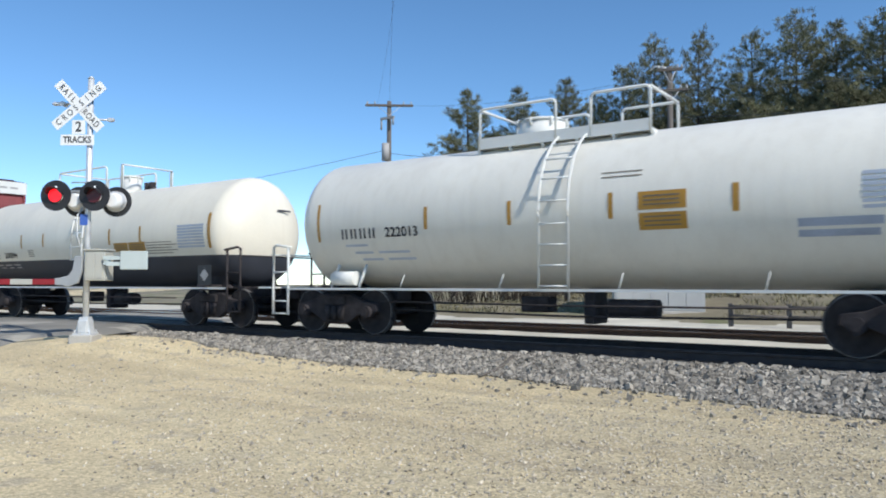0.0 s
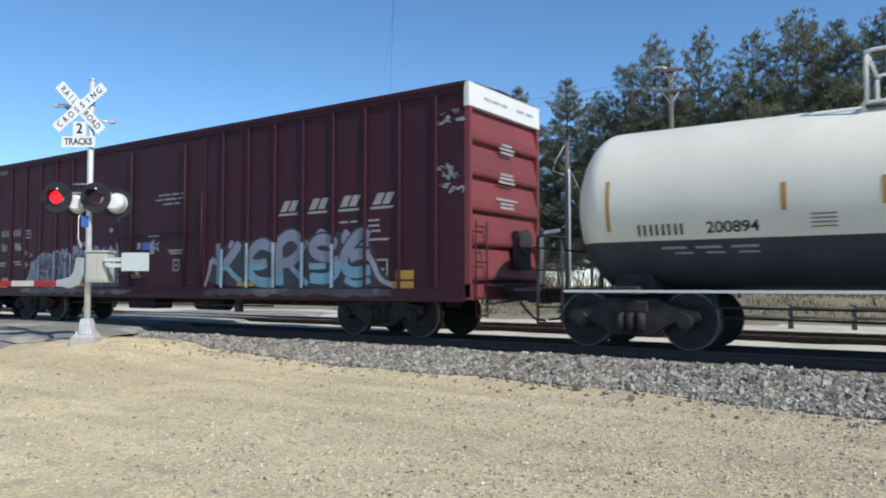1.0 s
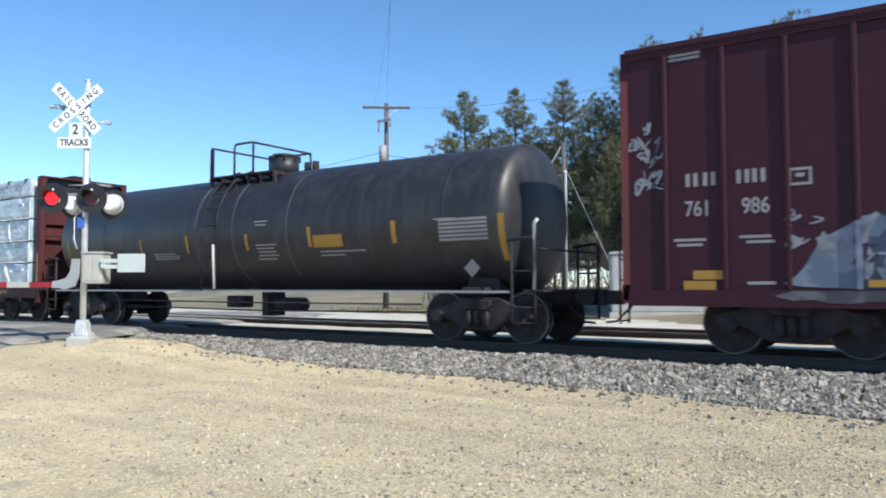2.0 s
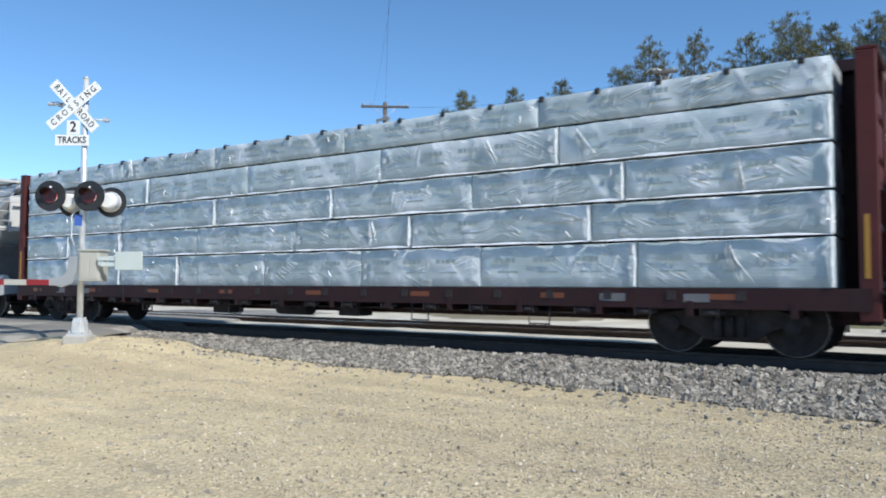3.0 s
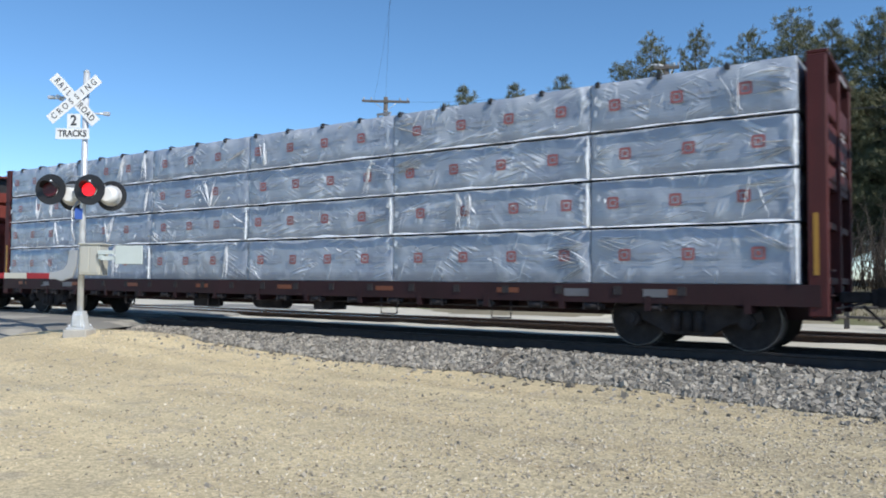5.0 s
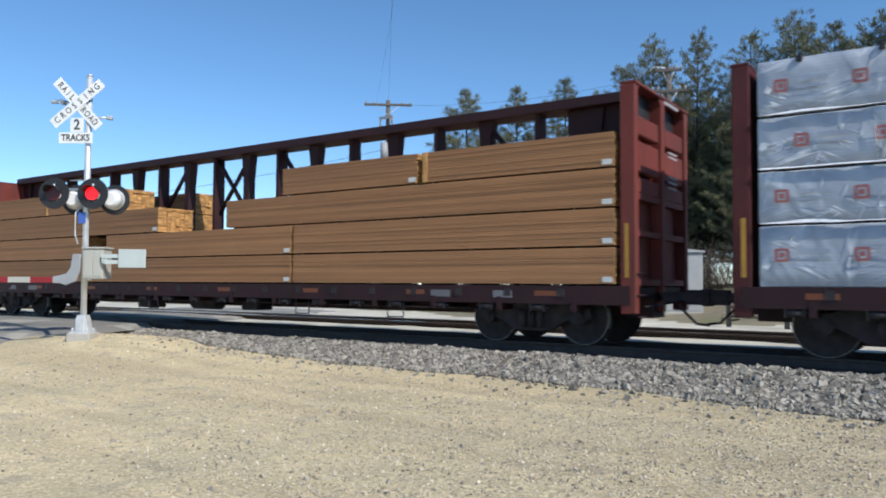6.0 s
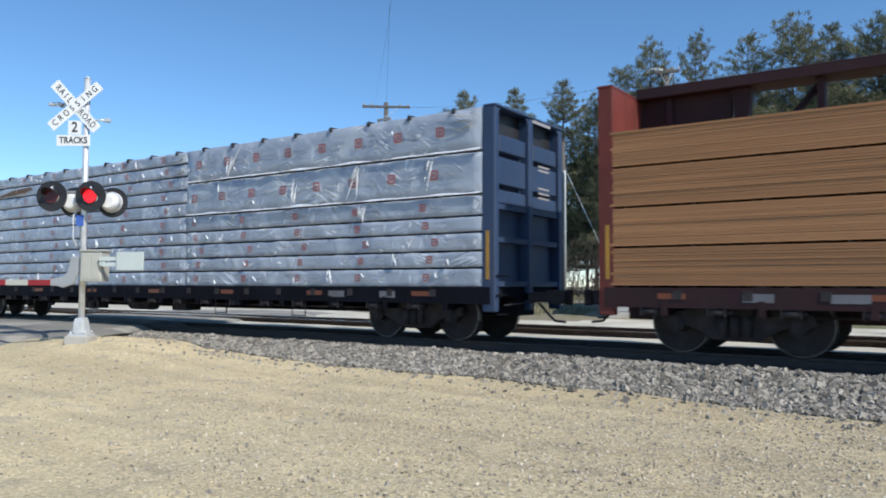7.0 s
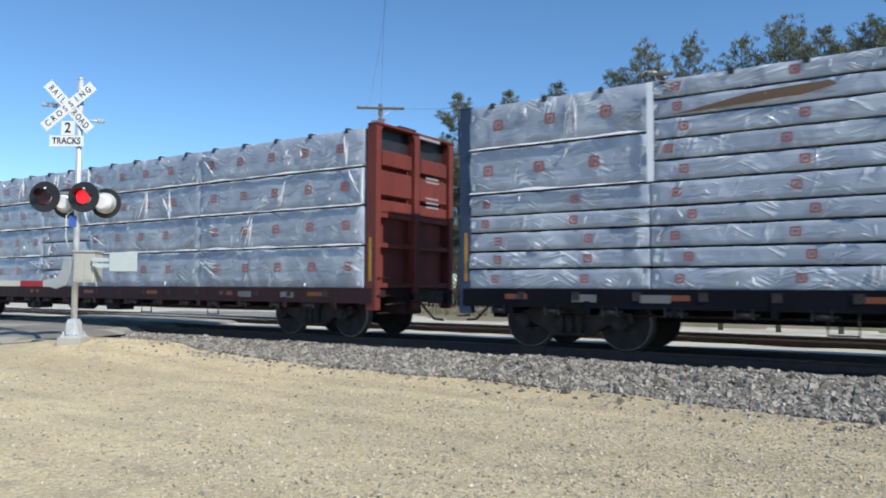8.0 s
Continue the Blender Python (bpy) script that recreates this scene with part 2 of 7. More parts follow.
HOPPER_SILL = surf("grey_sill_paint", (0.22, 0.24, 0.27), 0.45, var=0.12, scale=1.5)
HOPPER_LT = surf("pale_grey_paint", (0.56, 0.57, 0.56), 0.5, var=0.08)
OUTLET = surf("grime_and_shade_grey", (0.13, 0.125, 0.12), 0.7, var=0.25, scale=2)
WHITE = surf("white_paint", (0.68, 0.69, 0.66), 0.5, var=0.06)
UNDER = surf("grimy_steel", (0.046, 0.041, 0.043), 0.85, var=0.4, scale=4, fine=40, gloss=0.2)
WHEEL = surf("wheel_steel", (0.045, 0.040, 0.040), 0.85, 0.0, var=0.3, scale=5, gloss=0.15)
TREAD = surf("bright_wheel_tread", (0.22, 0.21, 0.20), 0.5, 0.6)
SILLPLATE = surf("dull_grey_plate", (0.17, 0.17, 0.18), 0.7, var=0.2)
STEEL_LT = surf("light_grey_steel", (0.34, 0.34, 0.34), 0.6, var=0.12)
YELLOW = surf("yellow_reflector", (0.42, 0.22, 0.03), 0.5, var=0.1)
ORANGE = surf("faded_orange_reflector", (0.20, 0.055, 0.02), 0.5, var=0.1)
TORNWOOD = surf("grey_brown_boards", (0.17, 0.11, 0.075), 0.9, var=0.25, stretch=(0.2, 3, 3))
DARKMARK = surf("dark_reflector_edge", (0.16, 0.13, 0.09), 0.6)
STENCIL = surf("white_stencil", (0.31, 0.295, 0.30), 0.6, var=0.15, fine=60)
PRINT = surf("grey_print", (0.36, 0.41, 0.50), 0.35, var=0.2)
PRINTRED = surf("red_print", (0.36, 0.12, 0.115), 0.35, var=0.2)
LETTER = surf("black_lettering", (0.06, 0.06, 0.07), 0.5, var=0.2)
PRINTG = surf("green_grey_print", (0.34, 0.43, 0.46), 0.4, var=0.25)
BLUEMARK = surf("faded_blue_print", (0.44, 0.49, 0.57), 0.5, var=0.15)
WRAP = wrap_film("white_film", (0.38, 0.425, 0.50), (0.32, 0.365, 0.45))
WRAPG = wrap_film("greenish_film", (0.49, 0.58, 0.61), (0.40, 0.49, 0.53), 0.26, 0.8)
WOOD = surf("sawn_boards", (0.47, 0.230, 0.101), 0.8, var=0.16, scale=1.5, fine=22, bump=0.3, stretch=(0.15, 3, 3), island=0.24, spots=((0.40, 0.192, 0.084), 0.9, 0.54), each=0.16)
ENDGRAIN = surf("board_ends", (0.62, 0.34, 0.12), 0.85, var=0.25, scale=6, fine=20, island=0.45)
# White of gathered film, raised further to stand for its glints.
HEM = surf("gathered_film_glint", (0.72, 0.75, 0.78), 0.3, var=0.12, scale=8)
STRIP = surf("bright_white_film", (0.90, 0.92, 0.94), 0.35, var=0.05)
STRAPK = surf("black_strap", (0.02, 0.02, 0.022), 0.6)
PAINT1 = surf("graffiti_silver", (0.205, 0.225, 0.30), 0.5, var=0.12, scale=2.2)
PAINT2 = surf("graffiti_outline", (0.03, 0.027, 0.042), 0.5, var=0.2)
PAINT3 = surf("graffiti_slate", (0.20, 0.225, 0.28), 0.5, var=0.3, scale=2.5, spots=((0.11, 0.14, 0.20), 2.0, 0.55))
PAINT4 = surf("graffiti_cyan", (0.14, 0.31, 0.40), 0.45, var=0.2, scale=2)
PAINT6 = surf("graffiti_deep_blue", (0.040, 0.052, 0.095), 0.5, var=0.4, scale=2.5, spots=((0.10, 0.13, 0.17), 2.2, 0.55))
PAINT7 = surf("graffiti_haze", (0.060, 0.055, 0.068), 0.6, var=0.4, scale=1.8, spots=((0.13, 0.135, 0.14), 1.6, 0.55))
PAINT8 = surf("pale_cyan_paint", (0.27, 0.42, 0.48), 0.45, var=0.2, scale=2)
PAINT5 = surf("pale_scrawl", (0.27, 0.28, 0.31), 0.5, var=0.25, scale=6)
POLE = surf("weathered_pole", (0.125, 0.112, 0.10), 0.9, var=0.2, scale=3, fine=50, bump=0.4, stretch=(4, 4, 0.4))
PVC = surf("pale_conduit", (0.60, 0.60, 0.58), 0.5)
WIRE = surf("cable", (0.06, 0.065, 0.07), 0.6)
BARK = surf("pine_bark", (0.085, 0.06, 0.045), 0.95, var=0.35, scale=5, fine=30, bump=0.8, dist=0.02, stretch=(2, 2, 0.5))
NEEDLE = surf("pine_needles", (0.215, 0.215, 0.108), 0.7, var=0.3, scale=0.5, fine=4, bump=0.0, island=0.22, each=0.3)
BRUSH = surf("bare_twigs", (0.14, 0.11, 0.085), 0.9, var=0.3, island=0.5)
GRASS = surf("dry_grass", (0.27, 0.24, 0.14), 0.9, var=0.25, island=0.5)
HOUSEGREY = surf("pale_grey_sheet", (0.38, 0.39, 0.385), 0.5, var=0.07)
EARTH = surf("field_earth", (0.25, 0.215, 0.14), 0.95, var=0.3, scale=0.15, fine=3, bump=0.6, dist=0.05, spots=((0.15, 0.15, 0.07), 0.5, 0.55))


# ---- mesh helpers ----
def box(bm, x0, x1, y0, y1, z0, z1, bevel=0.0, mat=0):
    r = bmesh.ops.create_cube(bm, size=1.0, matrix=Matrix.Translation(((x0 + x1) / 2, (y0 + y1) / 2, (z0 + z1) / 2)) @ Matrix.Diagonal((abs(x1 - x0), abs(y1 - y0), abs(z1 - z0), 1)))
    faces = {f for v in r["verts"] for f in v.link_faces}
    for f in faces:
        f.material_index = mat
    if bevel:
        bmesh.ops.bevel(bm, geom=list({e for f in faces for e in f.edges}), offset=bevel, segments=1, affect="EDGES")
    return bm


def rod(bm, a, b, r, seg=8, r2=None, mat=0):
    a, b = Vector(a), Vector(b)
    m = Matrix.Translation((a + b) / 2) @ (b - a).to_track_quat("Z", "Y").to_matrix().to_4x4()
    res = bmesh.ops.create_cone(bm, cap_ends=True, segments=seg, radius1=r, radius2=r if r2 is None else r2, depth=(b - a).length, matrix=m)
    for f in {f for v in res["verts"] for f in v.link_faces}:
        f.material_index, f.smooth = mat, len(f.verts) == 4
    return bm


def pipe(bm, pts, r, seg=6, mat=0):
    """A bent pipe through the points."""
    pts = [Vector(p) for p in pts]
    rings = []
    for i, p in enumerate(pts):
        d = (pts[min(i + 1, len(pts) - 1)] - pts[max(i - 1, 0)]).normalized()
        side = d.cross(Vector((0, 0, 1)))
        side = (side if side.length > 0.05 else d.cross(Vector((0, 1, 0)))).normalized()
        up = side.cross(d)
        rings.append([bm.verts.new(p + r * (math.cos(2 * math.pi * k / seg) * side + math.sin(2 * math.pi * k / seg) * up)) for k in range(seg)])
    for a, b in zip(rings, rings[1:]):
        for k in range(seg):
            f = bm.faces.new((a[k], a[(k + 1) % seg], b[(k + 1) % seg], b[k]))
            f.smooth, f.material_index = True, mat
    bm.faces.new(rings[0][::-1]), bm.faces.new(rings[-1])
    return bm


def prism(bm, outline, y0, y1, mat=0):
    """A closed outline in x and z, drawn out from y0 to y1."""
    a = [bm.verts.new((x, y0, z)) for x, z in outline]
    b = [bm.verts.new((x, y1, z)) for x, z in outline]
    fs = [bm.faces.new(a), bm.faces.new(b[::-1])]
    for i in range(len(a)):
        j = (i + 1) % len(a)
        fs.append(bm.faces.new((a[j], a[i], b[i], b[j])))
    for f in fs:
        f.material_index = mat
    bmesh.ops.recalc_face_normals(bm, faces=fs)
    return bm


def lathe(bm, profile, zc, seg=56):
    """A body turned about a lengthwise axis at height zc; profile: x, radius."""
    rings = []
    for x, r in profile:
        if r < 1e-4:
            rings.append([bm.verts.new((x, 0, zc))])
        else:
            rings.append([bm.verts.new((x, r * math.cos(2 * math.pi * k / seg), zc + r * math.sin(2 * math.pi * k / seg))) for k in range(seg)])
    for a, b in zip(rings, rings[1:]):
        for k in range(seg):
            j = (k + 1) % seg
            vs = [a[k % len(a)], a[j % len(a)], b[j % len(b)], b[k % len(b)]]
            vs = [v for i, v in enumerate(vs) if v not in vs[:i]]
            bm.faces.new(vs).smooth = True
    bmesh.ops.recalc_face_normals(bm, faces=bm.faces)
    return bm


def mesh_of(name, bm, *mats):
    me = bpy.data.meshes.new(name)
    bm.to_mesh(me)
    bm.free()
    for m in mats:
        me.materials.append(m)
    return me


def part(name, bm, material, parent, label=""):
    mats = material if isinstance(material, (list, tuple)) else (material,)
    ob = new(name, bm if isinstance(bm, bpy.types.Mesh) else mesh_of(name, bm, *mats))
    ob.parent = parent
    return tagged(ob, label)


def thing(name, label, category, m=None, group="", kind=""):
    ob = new(name)
    ob.empty_display_size = 0.3
    if m is not None:
        ob.matrix_basis = m
    return tagged(ob, label, category, group, kind)


def single(name, bm, material, label, category, m=None, group="", kind=""):
    mats = material if isinstance(material, (list, tuple)) else (material,)
    ob = new(name, bm if isinstance(bm, bpy.types.Mesh) else mesh_of(name, bm, *mats))
    if m is not None:
        ob.matrix_basis = m
    return tagged(ob, label, category, group, kind)


def letters(text, size, m, squeeze=1.0, depth=0.002, bold=0.0):
    """A mesh of the words, centred, facing -y before the pose m."""
    cu = bpy.data.curves.new("words", "FONT")
    cu.body, cu.size, cu.align_x, cu.align_y, cu.extrude, cu.offset = text, size, "CENTER", "CENTER", depth, bold
    ob = bpy.data.objects.new("words", cu)
    scene.collection.objects.link(ob)
    bpy.context.view_layer.update()
    me = bpy.data.meshes.new_from_object(ob.evaluated_get(bpy.context.evaluated_depsgraph_get()))
    bpy.data.objects.remove(ob)
    me.transform(m @ pose(0, 0, 0, 90) @ Matrix.Diagonal((squeeze, 1, 1, 1)))
    return me


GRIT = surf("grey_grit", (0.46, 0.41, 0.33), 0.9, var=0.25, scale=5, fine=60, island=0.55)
RNG = random.Random(7)


# ---- ground ----
def ease(a, b, v):
    k = min(max((v - a) / (b - a), 0.0), 1.0)
    return k * k * (3 - 2 * k)


def ground_z(x, y):
    """Height of the ground: a lot, a low bank under the tracks, a mound at the crossing and a scrubby rise beyond."""
    z = 0.17 * ease(9.2, 11.6, y)
    z += 0.36 * math.exp(-(((x + 15.6) / 3.6) ** 2 + ((y - 9.3) / 1.7) ** 2)) * (1 - ease(10.2, 11.8, y) * 0.6)
    z += 0.16 * ease(-17.5, -21, x) * ease(4, 9, y)
    z += 0.9 * ease(25.5, 33, y) * ease(-24, -12, x) + 0.8 * ease(36, 60, y)
    if -60 < x < 40 and -12 < y < 60:
        z += 0.025 * noise.noise((x * 0.55, y * 0.55, 1.0)) + 0.012 * noise.noise((x * 2.3, y * 2.3, 5.0))
    return z


def spread(lo, hi, step, far):
    """Grid lines, dense from lo to hi and ever wider out to far."""
    mid = list(np.arange(lo, hi + 0.01, step))
    out, d = [], step
    while (out[-1] if out else hi) < far:
        d *= 1.5
        out.append((out[-1] if out else hi) + d)
    left, d = [], step
    while (left[-1] if left else lo) > -far:
        d *= 1.5
        left.append((left[-1] if left else lo) - d)
    return left[::-1] + mid + out


def grid_mesh(name, xs, ys, height, *mats, pick=None):
    verts = [(x, y, height(x, y)) for y in ys for x in xs]
    n = len(xs)
    faces = [(j * n + i, j * n + i + 1, (j + 1) * n + i + 1, (j + 1) * n + i) for j in range(len(ys) - 1) for i in range(n - 1)]
    me = bpy.data.meshes.new(name)
    me.from_pydata(verts, [], faces)
    for m in mats:
        me.materials.append(m)
    idx = []
    for f in faces:
        c = np.mean([verts[k] for k in f], axis=0)
        idx.append(pick(c[0], c[1]) if pick else 0)
    me.polygons.foreach_set("material_index", idx)
    me.polygons.foreach_set("use_smooth", [True] * len(faces))
    me.update()
    return me


def soil(x, y):
    wob = 1.2 * noise.noise((x * 0.25, y * 0.25, 9.0))
    if y < 12 or (y < 60 and x < -70):
        return 0 if -90 < x < 70 and y > -40 else 1
    if y < 26.5 + wob:
        return 2
    return 1


ground = single("ground", grid_mesh("ground", spread(-42, 14, 0.4, 3000), spread(-6, 34, 0.4, 3000), ground_z, SAND, EARTH, PALE, pick=soil),
                (), "pale sandy gravel lot with scrubby earth beyond the tracks", "ground", kind="structure")


# ---- road over the crossing ----
def road_z(y):
    return 0.10 + 0.30 * ease(3.5, 11.2, y) - 0.12 * ease(20.5, 27, y)


def road_right(y):
    return -16.9 + 0.25 * math.sin(y * 1.3) - 0.30 * (y - 8.5)


def build_road():
    bm = bmesh.new()
    ys = list(np.arange(-14, 48, 0.5))
    rows = []
    for y in ys:
        r = road_right(y)
        xs = [r, r - 0.4, r - 3, r - 6, r - 8.6, r - 9.0]
        zs = [road_z(y) - 0.12, road_z(y), road_z(y) + 0.03, road_z(y) + 0.03, road_z(y), road_z(y) - 0.12]
        rows.append([bm.verts.new((x, y, z)) for x, z in zip(xs, zs)])
    for a, b in zip(rows, rows[1:]):
        for i in range(5):
            bm.faces.new((a[i + 1], a[i], b[i], b[i + 1])).smooth = True
    bmesh.ops.recalc_face_normals(bm, faces=bm.faces)
    return bm


road = single("road", build_road(), ASPHALT, "worn pale grey asphalt road over the tracks", "road", kind="structure")


# ---- ballast ----
def bed_z(y):
    toe, top = -0.06, RAIL_TOP - 0.18
    if y < 11.9:
        return toe + (top - toe) * ease(9.5, 11.9, y) + 0.02
    return top + 0.085 * ease(15.0, 15.6, y) * (1 - 0.6 * ease(16.9, 17.3, y)) - (top + 0.034 - toe) * ease(19.7, 21.0, y)


def bed_height(x, y):
    near = 1 - ease(-11.8, -14.5, x) * (1 - ease(10.9, 11.9, y))
    z = bed_z(y) + 0.03 * noise.noise((x * 0.9, y * 0.9, 3.0))
    return min(z, ground_z(x, y) + 0.02) - 0.05 if near < 0.5 else z


# Dark bed carries the train's shade, the pale middle strip sunlit gravel, by colour.
ballast = single("ballast", grid_mesh("ballast", spread(-40, 14, 0.5, 1200), list(np.arange(9.6, 21.1, 0.25)), bed_height, BED, PALE, pick=lambda x, y: 1 if 15.2 < y < 16.75 or y > 19.2 else 0), (),
                 "grey crushed stone bed under both tracks", "ballast", kind="structure")


def stones(count, region, size, height, seed, flat=0.7, squash=1.0):
    """Loose angular stones, strewn over a stretch of the plan, in one mesh."""
    rs = np.random.RandomState(seed)
    base = np.array([(-1, -1, -1), (1, -1, -1), (1, 1, -1), (-1, 1, -1), (-1, -1, 1), (1, -1, 1), (1, 1, 1), (-1, 1, 1)], float) * 0.5
    quads = np.array([(0, 3, 2, 1), (4, 5, 6, 7), (0, 1, 5, 4), (1, 2, 6, 5), (2, 3, 7, 6), (3, 0, 4, 7)])
    vs, fs = [], []
    n = 0
    while n < count:
        x, y = region(rs)
        z = height(x, y)
        if z is None:
            n += 1
            continue
        s = rs.uniform(*size) * (1 + 0.5 * (rs.rand() > 0.9))
        v = base * (1 + rs.uniform(-0.38, 0.38, (8, 3))) * s * (1, rs.uniform(0.6, 1.0), flat * rs.uniform(0.7, 1.1))
        v[4:, :2] *= rs.uniform(0.35, 0.9)
        rot = np.array(Euler((rs.uniform(-1.1, 1.1), rs.uniform(-1.1, 1.1), rs.uniform(0, 6.3))).to_matrix())
        vs.append(v @ rot.T + (x, y, z + s * 0.12 * squash))
        fs.append(quads + 8 * len(fs))
        n += 1
    me = bpy.data.meshes.new("stones")
    me.from_pydata(np.concatenate(vs).tolist(), [], np.concatenate(fs).tolist())
    return me


def on_bed(x, y):
    edge = 10.2 - 0.55 * ease(-5.0, -0.5, x) + 0.95 * ease(-12.7, -15.6, x) + 0.14 * noise.noise((x * 0.7, 0, 2.0))
    if x < road_right(y) + 0.3 or y < edge:
        return None
    return max(bed_height(x, y), ground_z(x, y) if y < 11.2 else -1)


def near_bed(rs):
    return -0.1 * 34 + 9.0 - rs.rand() ** 0.8 * 26 - 1.0, rs.uniform(9.6, 12.05)


me = stones(62000, near_bed, (0.036, 0.076), on_bed, 3, flat=0.9, squash=1.6)
me.materials.append(STONE)
single("ballast_stones", me, (), "loose grey crushed ballast stones beside the rails", "ballast", kind="stuff")


def on_lot(x, y):
    return ground_z(x, y) if x > road_right(y) + 0.2 else None


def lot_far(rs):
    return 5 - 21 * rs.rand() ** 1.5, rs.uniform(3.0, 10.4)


def lot_near(rs):
    y = 2.2 + rs.rand() ** 1.3 * 6
    return -0.62 * y + (2 * rs.rand() ** 0.6 - 1) * (0.75 * y + 0.8), y


me = stones(15000, lot_near, (0.006, 0.020), on_lot, 5, flat=0.6)
me2 = stones(9000, lot_far, (0.010, 0.030), on_lot, 6, flat=0.55)
me.materials.append(PEBBLE), me2.materials.append(PEBBLE)
single("pebbles", me, (), "small mixed pebbles pressed into sandy gravel", "pebbles", kind="stuff")
single("pebbles", me2, (), "small mixed pebbles scattered over sandy gravel", "pebbles", kind="stuff")


def edge_mix(rs):
    x = rs.uniform(-14, 4)
    return x, 10.2 - 0.55 * ease(-5.0, -0.5, x) - abs(rs.normal(0, 0.45))


# Pebbles are denser on this side, which also darkens the lot's bright corner.
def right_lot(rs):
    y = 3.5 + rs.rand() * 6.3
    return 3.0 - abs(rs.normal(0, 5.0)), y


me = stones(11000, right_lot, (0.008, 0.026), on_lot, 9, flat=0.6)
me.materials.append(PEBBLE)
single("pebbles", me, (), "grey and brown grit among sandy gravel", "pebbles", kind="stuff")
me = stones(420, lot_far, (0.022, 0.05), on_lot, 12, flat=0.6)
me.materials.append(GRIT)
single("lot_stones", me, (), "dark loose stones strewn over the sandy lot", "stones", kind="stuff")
me = stones(340, edge_mix, (0.03, 0.07), on_lot, 8)
me.materials.append(STONE)
single("ballast_stones", me, (), "stray ballast stones at the edge of the lot", "ballast", kind="stuff")


# ---- tracks ----
def rail_mesh(length):
    bm = bmesh.new()
    head = [(0.036, 0.0), (0.036, -0.035), (0.010, -0.048), (0.010, -0.15), (0.07, -0.165), (0.07, -0.178)]
    outline = [(-a, b) for a, b in head[::-1]] + head
    # drawn out along x
    A = [bm.verts.new((-length / 2, a, b)) for a, b in outline]
    B = [bm.verts.new((length / 2, a, b)) for a, b in outline]
    for i in range(len(A)):
        j = (i + 1) % len(A)
        f = bm.faces.new((A[i], A[j], B[j], B[i]))
        f.material_index = 1 if outline[i][1] == 0.0 and outline[j][1] == 0.0 else 0
    bm.faces.new(A[::-1]), bm.faces.new(B)
    bmesh.ops.recalc_face_normals(bm, faces=bm.faces)
    return mesh_of("rail", bm, RAILSIDE, RAILHEAD)


RAIL = rail_mesh(760)
SHADERAIL = RAIL.copy()
SHADERAIL.materials[1] = SHADEHEAD
RAIL.materials[0] = RUSTSIDE
TIE_MESH = mesh_of("tie", box(bmesh.new(), -0.115, 0.115, -1.3, 1.3, -0.178, 0.0, 0.012), TIE)


def build_track(y, label, rail, top):
    t = thing("railway_track", label, "railway track", pose(0, y, top), "two parallel tracks", kind="structure")
    for side in (-0.7535, 0.7535):
        part("rail", rail, (), t).location = (0, side, 0)
    for i in range(150):
        o = part("tie", TIE_MESH, (), t)
        o.location, o.rotation_euler = (-60 + i * 0.52, RNG.uniform(-0.05, 0.05), -0.176 + RNG.uniform(-0.012, 0.004)), (0, 0, RNG.uniform(-0.015, 0.015))
    bm = bmesh.new()
    for i in range(400):
        x = -268 + i * 0.52 if i < 400 else 0
        if x < -60.2:
            box(bm, x - 0.115, x + 0.115, -1.3, 1.3, -0.354, -0.176)
    tagged(part("ties", bm, TIE, t), kind="stuff")
    return t


build_track(TRACK_Y, "steel rails darkened for the train's shade on dark timber ties", SHADERAIL, RAIL_TOP)
build_track(TRACK2_Y, "empty rails with polished heads on dark timber ties", RAIL, RAIL_TOP + 0.04)


bm = pipe(bmesh.new(), [(x, y, max(bed_height(x, y), ground_z(x, y)) + up) for x, y, up in ((-6.31, 10.08, 0.03), (-6.24, 10.44, 0.06), (-6.30, 10.85, 0.06), (-6.42, 11.35, 0.07))], 0.022)
single("stick", bm, POLE, "bent brown stick lying on the ballast", "stick")


# ---- crossing signal ----
MAST = Vector((-15.2, 8.82, 0.40))
FACE = 34.0  # turn of the signal's face, in degrees from -y towards +x


def disc(bm, r, y0, y1, x=0.0, z=0.0, seg=28, r2=None):
    rod(bm, (x, y0, z), (x, y1, z), r, seg, r2)
    return bm


